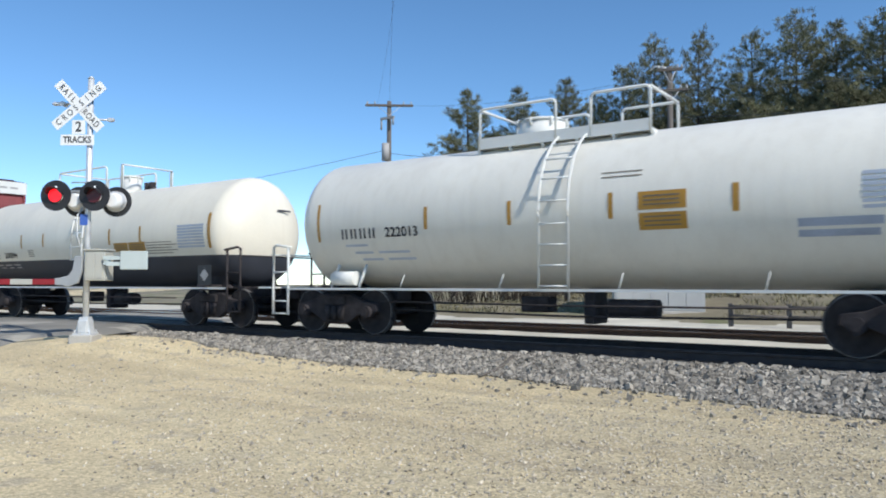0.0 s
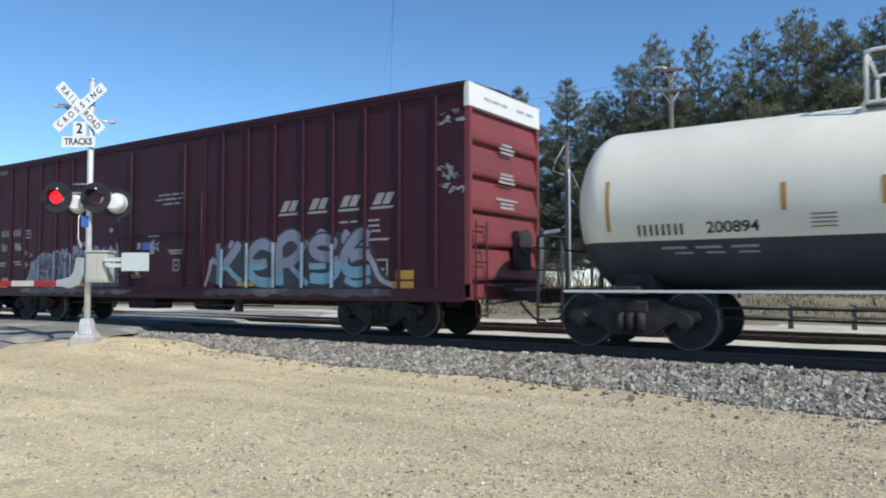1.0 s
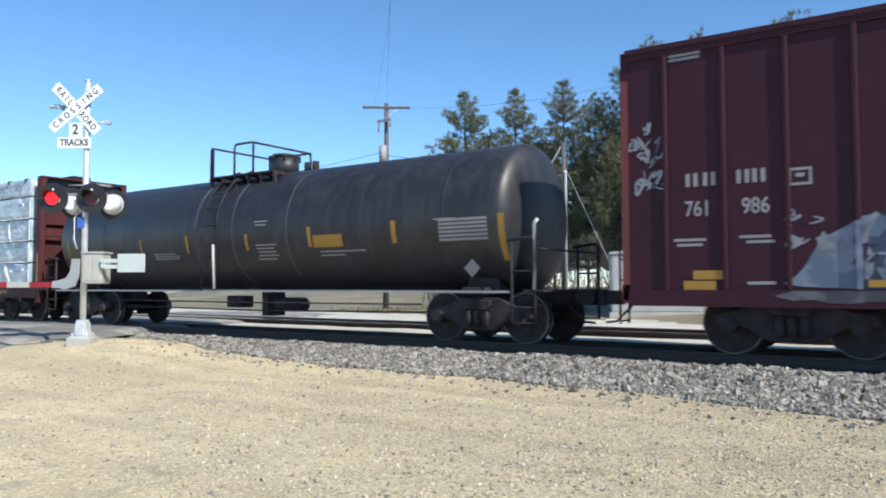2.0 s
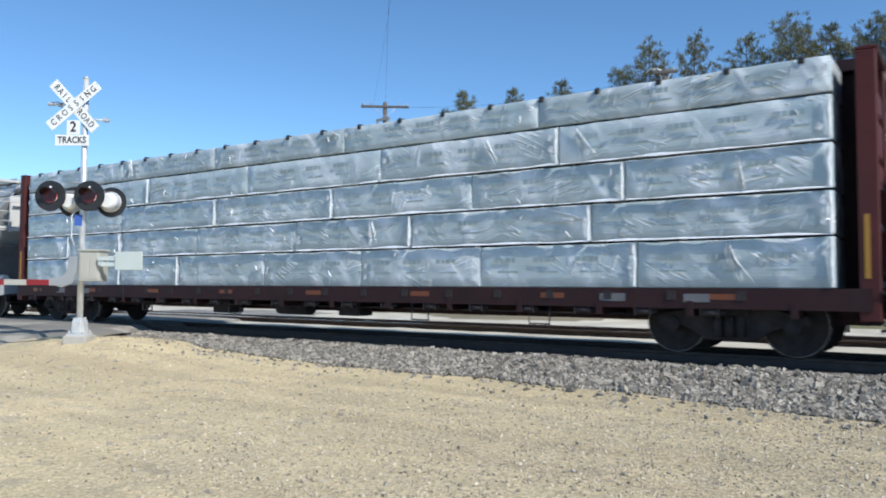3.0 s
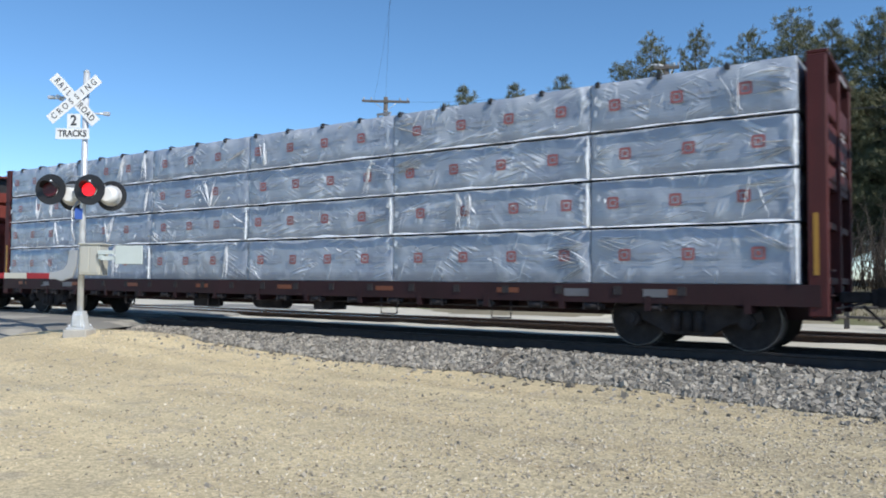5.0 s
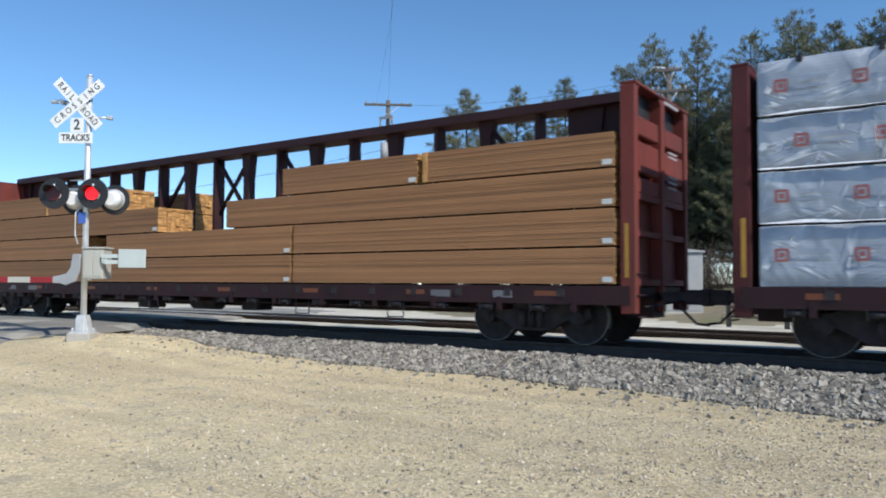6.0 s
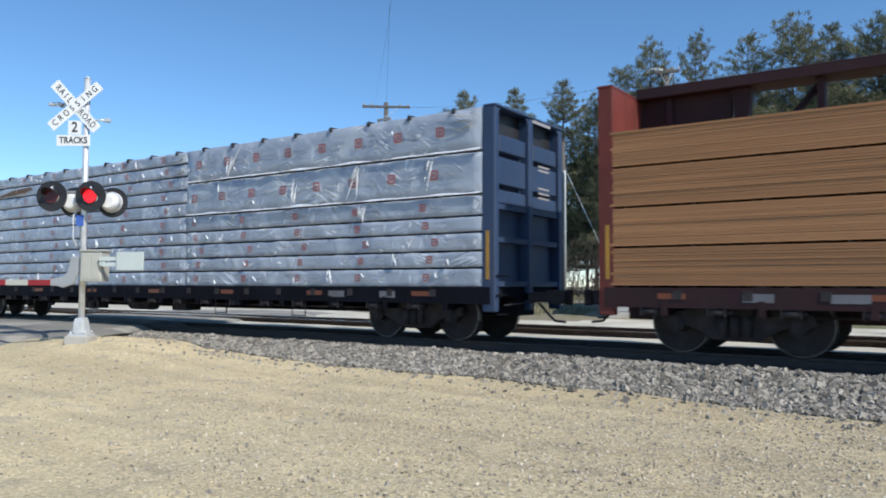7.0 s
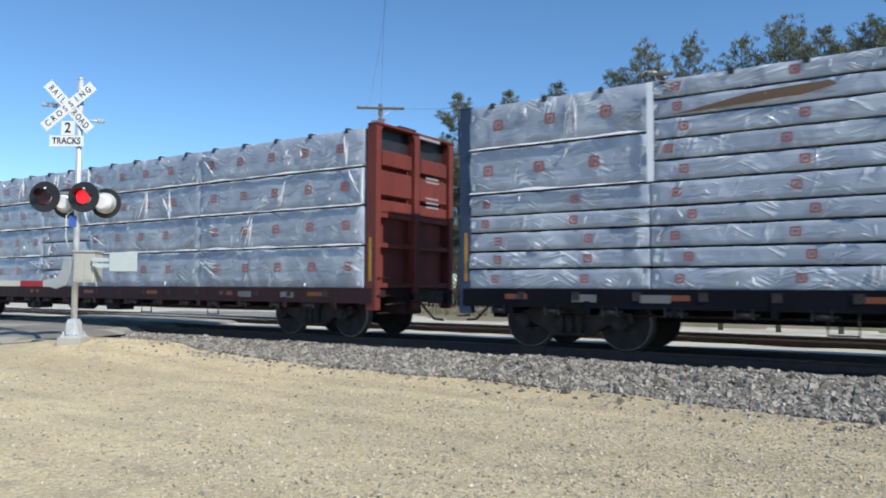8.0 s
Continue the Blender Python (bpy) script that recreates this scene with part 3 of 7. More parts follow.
def build_signal():
    s = thing("crossing_signal", "galvanised railroad crossing signal with flashing red lamps and lowered gate arm", "crossing signal", pose(*MAST, 0, 0, FACE))
    bm = rod(bmesh.new(), (0, 0, 0.02), (0, 0, 5.45), 0.062, 16)
    rod(bm, (0, 0, 5.45), (0, 0, 5.50), 0.07, 16, 0.03)
    part("mast", bm, GALV, s, "round galvanised steel mast")
    bm = box(bmesh.new(), -0.24, 0.24, -0.24, 0.24, -0.35, 0.05, 0.02)
    part("footing", bm, CONCRETE, s)
    bm = box(bmesh.new(), -0.19, 0.19, -0.19, 0.19, 0.05, 0.09)
    prism(bm, [(-0.16, 0.09), (0.16, 0.09), (0.085, 0.42), (-0.085, 0.42)], -0.10, 0.10)
    box(bm, -0.10, 0.10, -0.16, 0.16, 0.09, 0.36, 0.02)
    part("mast_base", bm, GALV, s, "cast aluminium mast base")
    for sx in (-1, 1):
        for sy in (-1, 1):
            part("anchor_bolt", rod(bmesh.new(), (sx * 0.15, sy * 0.15, 0.09), (sx * 0.15, sy * 0.15, 0.15), 0.018, 6), GALV, s)
    # crossbuck
    cz = 4.93
    for name, ang, words, y in (("crossbuck_blade", 41, "CROSSING", -0.105), ("crossbuck_blade", -47, "RAIL  ROAD", -0.085)):
        bm = box(bmesh.new(), -0.675, 0.675, -0.004, 0.004, -0.112, 0.112, 0.003)
        bl = part(name, bm, SIGN, s, "white crossbuck blade with black letters")
        bl.matrix_basis = pose(-0.20, y, cz - 0.08, 0, -ang, 0)
        step = 1.08 / (len(words) - 1)
        for i, ch in enumerate(words):
            if ch != " ":
                part("letter", letters(ch, 0.185, pose(-0.54 + i * step, -0.0075, 0), 0.80, bold=0.001), (), bl).data.materials.append(INK)
    cz = 4.91
    bm = box(bmesh.new(), -0.35, -0.07, -0.082, -0.074, cz - 0.66, cz - 0.36, 0.003)
    p = part("count_plate", bm, SIGN, s, "white plate with the number 2")
    part("lettering", letters("2", 0.30, pose(-0.21, -0.0855, cz - 0.51), 0.9, bold=0.006), (), p).data.materials.append(INK)
    bm = box(bmesh.new(), -0.58, 0.13, -0.095, -0.087, cz - 0.90, cz - 0.67, 0.003)
    p = part("tracks_plate", bm, SIGN, s, "white plate reading TRACKS")
    part("lettering", letters("TRACKS", 0.19, pose(-0.225, -0.0985, cz - 0.785), 0.85, bold=0.004), (), p).data.materials.append(INK)
    bm = pipe(bmesh.new(), [(0, 0, cz + 0.02), (-0.3, 0.05, cz + 0.03), (-0.62, 0.1, cz + 0.02)], 0.028)
    disc(bm, 0.05, 0.02, 0.2, -0.62, cz + 0.02, 12)
    box(bm, -0.86, -0.60, 0.05, 0.15, cz - 0.01, cz + 0.06, 0.02)
    part("bell_bracket", bm, GALV, s, "side arm with a small bell")
    bm = rod(bmesh.new(), (0.0, 0.0, cz - 0.33), (0.42, 0.06, cz - 0.33), 0.022)
    box(bm, 0.36, 0.48, 0.0, 0.1, cz - 0.37, cz - 0.29, 0.01)
    part("side_bracket", bm, GALV, s)
    # lamps
    lz = 2.94
    bm = rod(bmesh.new(), (-0.46, -0.02, lz + 0.1), (0.46, -0.02, lz + 0.1), 0.032, 10)
    rod(bm, (-0.36, 0.0, lz + 0.30), (0.0, 0.0, lz + 0.30), 0.014, 6)
    box(bm, -0.11, 0.11, -0.1, 0.1, lz - 0.0, lz + 0.2, 0.02)
    part("lamp_crossarm", bm, ALUM, s)
    lights = []
    for i, x in enumerate((-0.59, 0.22)):
        for j, (y, turn) in enumerate(((-0.20, 0), (0.18, 180))):
            # the lamps facing the far side hang a little lower and further right
            head = part("lamp_head", _lamp_plate(), BLACK, s, "round black lamp background with hood")
            head.matrix_basis = pose(x + (0.30 if j else 0.0), y, lz + (0.0 if not j else -0.09), 0, 0, turn)
            part("lamp_housing", _lamp_body(), SIGN, head, "white-painted lamp housing")
            part("lens", disc(bmesh.new(), 0.15, -0.035, -0.02), LENS_OFF, head, "dark red glass lens")
            if j == 0:
                lit = part("lit_lens", disc(bmesh.new(), 0.135, -0.046, -0.034), LENS_ON, head, "glowing red lamp")
                lights.append(lit)
    # small blue plate and cable
    part("blue_plate", box(bmesh.new(), -0.13, 0.03, -0.085, -0.075, 2.33, 2.56, 0.003), BLUE, s, "small blue notice plate")
    part("cable_duct", pipe(bmesh.new(), [(-0.10, -0.02, 2.7), (-0.2, -0.04, 2.55), (-0.21, -0.04, 2.1), (-0.14, -0.04, 1.9)], 0.018), GALV, s)
    # gate machine
    gz = 1.42
    bm = box(bmesh.new(), 0.07, 0.50, -0.26, 0.14, gz - 0.25, gz + 0.38, 0.015)
    box(bm, 0.05, 0.53, -0.29, 0.17, gz + 0.37, gz + 0.41, 0.01)
    mach = part("gate_machine", bm, CABINET, s, "cream metal gate machine case")
    for k in (0.12, 0.30):
        part("case_door", box(bmesh.new(), k, k + 0.155, -0.272, -0.258, gz - 0.20, gz + 0.33, 0.004), CABINET, mach)
    bm = prism(bmesh.new(), [(-0.50, gz - 0.34), (-0.36, gz - 0.34), (-0.24, gz - 0.38), (-0.02, gz - 0.30), (0.05, gz - 0.08), (0.06, gz + 0.26), (-0.10, gz + 0.26), (-0.14, gz - 0.02), (-0.22, gz - 0.14), (-0.40, gz - 0.19), (-0.50, gz - 0.20)], -0.34, -0.27)
    bmesh.ops.bevel(bm, geom=list(bm.edges), offset=0.012, segments=1, affect="EDGES")
    part("arm_bracket", bm, ALUM, s, "curved aluminium gate arm bracket")
    bm = box(bmesh.new(), 0.56, 1.10, -0.35, -0.31, gz + 0.06, gz + 0.14)
    box(bm, 0.50, 1.05, -0.35, -0.31, gz + 0.18, gz + 0.26)
    box(bm, 0.86, 1.42, -0.38, -0.33, gz - 0.02, gz + 0.36, 0.01)
    box(bm, 0.50, 0.62, -0.33, -0.24, gz + 0.08, gz + 0.24)
    part("counterweight", bm, VANE, s, "pale counterweight plates")
    # arm of red and white pieces
    x = -0.50
    for i in range(21):
        w = 0.46
        part("arm_piece", box(bmesh.new(), x - w, x, -0.335, -0.295, gz - 0.33, gz - 0.215 + 0.0, 0.004), (RED, CABINET)[i % 2], s,
             "white reflective arm piece" if i % 2 else "red reflective arm piece")
        x -= w
    return s, lights


def _lamp_plate():
    bm = bmesh.new()
    r0, r1, n = 0.155, 0.32, 32
    rings = []
    for y, r in ((-0.0, r0), (-0.0, r1), (0.012, r1), (0.012, r0)):
        rings.append([bm.verts.new((r * math.cos(2 * math.pi * k / n), y, r * math.sin(2 * math.pi * k / n))) for k in range(n)])
    for a, b in zip(rings, rings[1:] + rings[:1]):
        for k in range(n):
            bm.faces.new((a[k], a[(k + 1) % n], b[(k + 1) % n], b[k]))
    # hood over the lens
    top = []
    for k in range(15):
        a = math.radians(10 + 160 * k / 14)
        c, s = math.cos(a), math.sin(a)
        d = 0.10 + 0.16 * s
        top.append([bm.verts.new((q * c, y, q * s)) for q, y in ((0.165, 0.0), (0.165, -d), (0.155, -d), (0.155, 0.0))])
    for a, b in zip(top, top[1:]):
        for k in range(3):
            bm.faces.new((a[k], a[k + 1], b[k + 1], b[k]))
    bmesh.ops.recalc_face_normals(bm, faces=bm.faces)
    return bm


def _lamp_body():
    bm = bmesh.new()
    disc(bm, 0.22, 0.014, 0.08, r2=None)
    rod(bm, (0, 0.08, 0), (0, 0.27, 0), 0.22, 20, 0.13)
    rod(bm, (0, 0.02, 0), (0, 0.02, 0.2), 0.03, 8)
    return bm


SIGNAL, LIT = build_signal()


# ---- poles and wires ----
def build_pole(name, x, y, top, r, label, arms=(), extras=None):
    z0 = ground_z(x, y)
    p = thing(name, label, "utility pole", pose(x, y, z0), "poles beyond the tracks")
    h = top - z0
    part("pole", rod(bmesh.new(), (0, 0, -0.3), (0, 0, h), r, 14, r * 0.7), POLE, p)
    for dz, w, ang in arms:
        a = part("crossarm", box(bmesh.new(), -w / 2, w / 2, -0.16, -0.06, -0.06, 0.06, 0.01), POLE, p, "timber crossarm")
        a.matrix_basis = pose(0, 0, h - dz, 0, 0, ang)
        for k in (-0.46, -0.3, 0.3, 0.46):
            bm = rod(bmesh.new(), (k * w, -0.11, 0.05), (k * w, -0.11, 0.20), 0.045, 8, 0.03)
            part("insulator", bm, ALUM, a)
        bm = pipe(bmesh.new(), [(-w * 0.25, -0.12, -0.02), (0, -0.16, -0.55), (w * 0.25, -0.12, -0.02)], 0.015)
        part("arm_brace", bm, GALV, a)
    return p, h


P1, H1 = build_pole("utility_pole", -24.9, 30.9, 11.15, 0.16, "weathered timber utility pole with a wide crossarm", ((0.25, 2.5, 38),))
bm = box(bmesh.new(), -0.45, 0.45, -0.2, -0.1, H1 - 0.98, H1 - 0.86)
rod(bm, (-0.4, -0.15, H1 - 1.5), (-0.4, -0.15, H1 - 0.9), 0.05)
rod(bm, (0.38, -0.15, H1 - 1.3), (0.38, -0.15, H1 - 0.9), 0.05)
part("cut_out_bracket", bm, STEEL_LT, P1, "grey fuse cut-outs on a short arm")
part("transformer", rod(bmesh.new(), (0.05, -0.35, H1 - 3.2), (0.05, -0.35, H1 - 2.3), 0.2, 14), STEEL_LT, P1, "grey pole transformer")
P2, H2 = build_pole("utility_pole", -9.85, 30.4, 10.4, 0.15, "dark timber utility pole with short arms", ((0.15, 1.0, 20), (1.0, 1.4, 20)))
part("pole_hardware", pipe(bmesh.new(), [(-0.1, -0.15, H2 - 0.05), (-0.55, -0.2, H2 + 0.05), (-0.75, -0.2, H2 - 0.1)], 0.03), GALV, P2)
P3, H3 = build_pole("utility_pole", -14.7, 30.85, 7.95, 0.13, "pale timber pole with a conduit and guy wire")
part("conduit", pipe(bmesh.new(), [(0.14, -0.12, 0), (0.14, -0.12, H3 - 1.4), (0.10, -0.12, H3 - 1.3)], 0.06), PVC, P3, "pale riser conduit")
part("cable_loop", pipe(bmesh.new(), [(-0.05, -0.15, H3 - 0.2), (-0.5, -0.2, H3 - 0.9), (-0.6, -0.2, H3 - 1.3), (-0.1, -0.15, H3 - 1.5)], 0.02), PVC, P3)
part("guy_wire", rod(bmesh.new(), (0, 0, H3 - 1.0), (2.6, 0.9, 0.0), 0.012, 6), GALV, P3)
P4, H4 = build_pole("utility_pole", -7.7, 32.1, 5.8, 0.10, "short thin pole beside the brush")
bm = rod(bmesh.new(), (0.55, -0.55, 2.65), (1.75, 0.25, 0.25), 0.05, 10)
part("guy_guard", bm, PVC, P4, "pale plastic guy wire guard")
part("guy_wire", rod(bmesh.new(), (0, 0, H4 - 0.1), (0.55, -0.55, 2.65), 0.012, 6), GALV, P4)


def wire(a, b, sag, r=0.013, label="thin dark overhead cable"):
    a, b = Vector(a), Vector(b)
    pts = [a.lerp(b, k / 16) - Vector((0, 0, sag * 4 * (k / 16) * (1 - k / 16))) for k in range(17)]
    return single("overhead_wire", pipe(bmesh.new(), pts, r, 5), WIRE, label, "cable", group="overhead wires")


wire((-24.9, 30.9, 8.6), (-75, 28, 8.2), 1.2)
wire((-24.9, 30.9, 10.95), (-9.85, 30.4, 10.2), 0.5, 0.006)
wire((-24.9, 30.9, 8.4), (-14.7, 30.85, 7.8), 0.4)
wire((-14.7, 30.85, 7.7), (-9.85, 30.4, 8.6), 0.15)
wire((-9.85, 30.4, 8.3), (25, 30, 8.4), 0.9)
wire((-9.85, 30.4, 9.4), (25, 30, 9.4), 0.9)
wire((-24.9, 30.9, 10.95), (-6.6, 8.4, 9.6), 0.5, 0.004)
wire((-25.4, 30.5, 10.95), (-6.0, 8.4, 9.6), 0.5, 0.003)


# ---- relay house ----
def build_relay_house():
    x, y = -10.1, 29.2
    z0 = 0.30
    h = thing("relay_house", "pale grey metal relay house with a low gabled roof", "relay house", pose(x, y, z0, 0, 0, 24))
    w, d, t = 3.3, 2.4, 2.45
    part("slab", box(bmesh.new(), w / 2 + 0.12, w / 2 + 1.3, -d / 2, d / 2 - 0.4, -0.4, 0.12, 0.02), CONCRETE, h, "pale concrete slab beside the house")
    part("plinth", box(bmesh.new(), -w / 2 - 0.1, w / 2 + 0.1, -d / 2 - 0.1, d / 2 + 0.1, -0.4, 0.22, 0.02), CONCRETE, h)
    part("wall", box(bmesh.new(), -w / 2, w / 2, -d / 2, d / 2, 0.22, t, 0.01), HOUSEGREY, h)
    bm = bmesh.new()
    prism(bm, [(-w / 2 - 0.08, t), (w / 2 + 0.08, t), (w / 2 + 0.08, t + 0.06), (0, t + 0.24), (-w / 2 - 0.08, t + 0.06)], -d / 2 - 0.1, d / 2 + 0.1)
    part("roof", bm, HOUSEGREY, h)
    for k in range(5):
        part("wall_panel", box(bmesh.new(), -w / 2 + 0.06 + k * 0.64, -w / 2 + 0.66 + k * 0.64, -d / 2 - 0.02, -d / 2 + 0.01, 0.27, t - 0.05, 0.008), HOUSEGREY, h)
    part("door", box(bmesh.new(), w / 2 - 0.01, w / 2 + 0.03, -0.55, 0.45, 0.3, t - 0.15, 0.008), STEEL_LT, h)


build_relay_house()


# ---- post-and-rail fence along the far lane ----
def build_fence():
    f = thing("fence", "low weathered post and rail fence beside the far lane", "fence", pose(0, 0, 0))
    xs = [-6.4 + 1.75 * i for i in range(9)]
    for x in xs:
        z = ground_z(x, 25.6)
        part("post", box(bmesh.new(), x - 0.07, x + 0.07, 25.53, 25.67, z - 0.2, z + 0.75, 0.01), POLE, f)
    for a, b in zip(xs, xs[1:]):
        for dz in (0.35, 0.65):
            za, zb = ground_z(a, 25.6) + dz, ground_z(b, 25.6) + dz
            part("rail", pipe(bmesh.new(), [(a, 25.5, za), (b, 25.5, zb)], 0.05, 6), POLE, f)


build_fence()


# ---- pines ----
def needle_tuft(vs, fs, c, out, size, rs):
    """A spray of narrow blades round a twig's end."""
    for _ in range(30):
        d = Vector((rs.gauss(0, 1), rs.gauss(0, 1), rs.gauss(0.25, 0.8))) + out * 0.9
        d.normalize()
        side = d.cross(Vector((rs.gauss(0, 1), rs.gauss(0, 1), rs.gauss(0, 1))))
        if side.length < 0.05:
            continue
        side.normalize()
        L, w = size * rs.uniform(0.6, 1.2), rs.uniform(0.012, 0.024)
        a = c + Vector((rs.gauss(0, 0.10), rs.gauss(0, 0.10), rs.gauss(0, 0.06)))
        n = len(vs)
        vs.extend([tuple(a - side * w * 0.5), tuple(a + d * L * 0.55 - side * w), tuple(a + d * L), tuple(a + d * L * 0.5 + side * w)])
        fs.append((n, n + 1, n + 2, n + 3))


def build_pine(seed, height, spread_r, bare, dense):
    """Meshes of a trunk with upswept limbs and a ragged crown, for a pine of that height."""
    rs = random.Random(seed)
    bm = bmesh.new()
    lean = Vector((rs.uniform(-0.3, 0.3), rs.uniform(-0.3, 0.3), 0))
    pts = [Vector((0, 0, -0.4)) + lean * k * k + Vector((0, 0, (height + 0.3) * k)) for k in (0, 0.25, 0.5, 0.75, 1.0)]
    for k in range(4):
        r0, r1 = 0.24 * (1 - 0.23 * k), 0.24 * (1 - 0.23 * (k + 1)) + 0.005
        rod(bm, pts[k], pts[k + 1], r0, 8, r1)
    vs, fs = [], []
    z = height * bare
    while z < height * 0.985:
        k = (z - height * bare) / (height * (1 - bare))
        reach = spread_r * (1 - k) ** 0.72 * (0.6 + 0.4 * min(k * 5, 1)) + 0.22
        count = rs.choice((4, 5, 6)) if k < 0.85 else 4
        a0 = rs.uniform(0, 6.3)
        for i in range(count):
            if rs.random() < 0.12:
                continue
            a = a0 + i * 6.283 / count + rs.uniform(-0.4, 0.4)
            L = reach * rs.uniform(0.5, 1.2)
            root = Vector((0, 0, z)) + lean * (z / height) ** 2
            out = Vector((math.cos(a), math.sin(a), 0))
            low, high = rs.uniform(-0.08, 0.15) + 0.25 * k, rs.uniform(0.25, 0.6) + 0.5 * k
            mid = root + out * L * 0.55 + Vector((0, 0, L * 0.55 * low))
            tip = mid + (out + Vector((0, 0, high))) * L * 0.45
            rod(bm, root, mid, 0.05 * (1 - k) + 0.016, 5, 0.03 * (1 - k) + 0.010)
            rod(bm, mid, tip, 0.03 * (1 - k) + 0.010, 4, 0.006)
            n = max(3, int(L * dense * 1.9))
            for j in range(n):
                u = 0.25 + 0.75 * ((j + rs.random()) / n) ** 0.8
                c = root.lerp(mid, u / 0.55) if u < 0.55 else mid.lerp(tip, (u - 0.55) / 0.45)
                side = Vector((-out.y, out.x, 0)) * rs.gauss(0, 0.16 + 0.13 * L * u)
                c = c + side + Vector((0, 0, abs(side.length) * 0.25 + rs.gauss(0.05, 0.09)))
                needle_tuft(vs, fs, c, out + Vector((0, 0, 0.9)), rs.uniform(0.26, 0.46), rs)
        z += height * rs.uniform(0.016, 0.036)
    needle_tuft(vs, fs, Vector((0, 0, height)) + lean, Vector((0, 0, 1)), 0.5, rs)
    crown = bpy.data.meshes.new("crown")
    crown.from_pydata(vs, [], fs)
    crown.materials.append(NEEDLE)
    return mesh_of("trunk", bm, BARK), crown, height


PINES = [build_pine(11, 18, 5.2, 0.12, 2.4), build_pine(12, 18, 6.2, 0.16, 2.2), build_pine(13, 18, 5.4, 0.10, 2.5), build_pine(14, 18, 6.6, 0.18, 2.1), build_pine(15, 18, 5.6, 0.14, 2.0)]


def plant_pine(kind, x, y, top, turn, wide=1.0):
    trunk, crown, h = PINES[kind]
    z0 = ground_z(x, y)
    k = (top - z0) / h
    t = thing("pine_tree", "tall green pine with a ragged open crown", "pine tree", pose(x, y, z0, 0, 0, turn), "pine wood behind the tracks")
    for name, me in (("trunk", trunk), ("crown", crown)):
        part(name, me, (), t).scale = (k * wide, k * wide, k)


for kind, x, y, top, wide in (
        (2, -38.6, 59.9, 19.6, 1.15), (0, -41.2, 62.0, 15.5, 0.9), (2, -33.8, 60.9, 19.4, 0.95), (2, -28.4, 59.7, 19.1, 0.95), (0, -31, 63, 14.5, 0.8), (1, -36.2, 64, 14.0, 0.8),
        (1, -24.6, 57.8, 17.2, 0.8), (3, -22.2, 57.5, 18.6, 0.8), (0, -19.4, 56.1, 20.4, 0.85), (4, -15.9, 54.9, 19.7, 0.7), (1, -17.6, 57.6, 16.6, 0.9),
        (3, -11.9, 54.4, 18.6, 0.85), (1, -9.0, 53.7, 19.4, 0.85), (3, -13.9, 57.5, 16.8, 0.8), (2, -6.6, 52.9, 17.9, 0.9), (1, -4.0, 52.1, 18.0, 0.9), (3, -2.0, 51.6, 18.9, 0.9),
        (0, 0.6, 51.0, 18.5, 0.9), (3, -7.8, 56.0, 16.5, 0.9), (4, -21.0, 53.0, 12.5, 0.9), (4, -16.5, 51.5, 12.0, 0.9), (1, -11.0, 50.6, 13.0, 0.9), (3, -6.0, 49.3, 13.5, 0.95),
        (1, -1.5, 48.0, 13.0, 0.95), (0, 3.0, 50.0, 17.5, 0.9), (3, 5.8, 48.6, 17.0, 0.9), (1, -26.6, 60.5, 13.0, 0.9), (4, -23.5, 60.5, 15.0, 0.9), (1, 2.0, 46.6, 12.5, 0.9)):
    plant_pine(kind, x, y, top, RNG.uniform(0, 360), wide)
for i in range(22):
    plant_pine(i % 5, -24 + i * 1.7 + RNG.uniform(-0.8, 0.8), 62 + RNG.uniform(-2, 4), RNG.uniform(15, 17.0), RNG.uniform(0, 360), 1.0)


# ---- brush at the wood's edge, dry grass on the bank ----
def build_brush(seed):
    rs = random.Random(seed)
    bm = bmesh.new()
    for _ in range(34):
        a, l = rs.uniform(0, 6.3), rs.uniform(0.8, 3.0)
        d = Vector((math.cos(a) * rs.uniform(0.1, 0.55), math.sin(a) * rs.uniform(0.1, 0.55), 1))
        base = Vector((rs.gauss(0, 0.4), rs.gauss(0, 0.4), -0.1))
        tip = base + d * l
        rod(bm, base, tip, 0.02, 3, 0.005)
        for _ in range(5):
            u = rs.uniform(0.3, 0.95)
            q = base.lerp(tip, u)
            rod(bm, q, q + Vector((rs.gauss(0, 0.35), rs.gauss(0, 0.35), rs.uniform(0.1, 0.6))), 0.009, 3, 0.003)
    return mesh_of("brush", bm, BRUSH)


BRUSHES = [build_brush(k) for k in (1, 2, 3)]
for i in range(54):
    x = RNG.uniform(-26, 6)
    y = RNG.uniform(37, 47)
    o = single("bare_shrub", BRUSHES[i % 3], (), "leafless grey-brown shrub at the edge of the wood", "shrub", pose(x, y, ground_z(x, y), 0, 0, RNG.uniform(0, 360)), "shrubs before the pines")
    o.scale = (1.2, 1.2, RNG.uniform(0.7, 1.6))


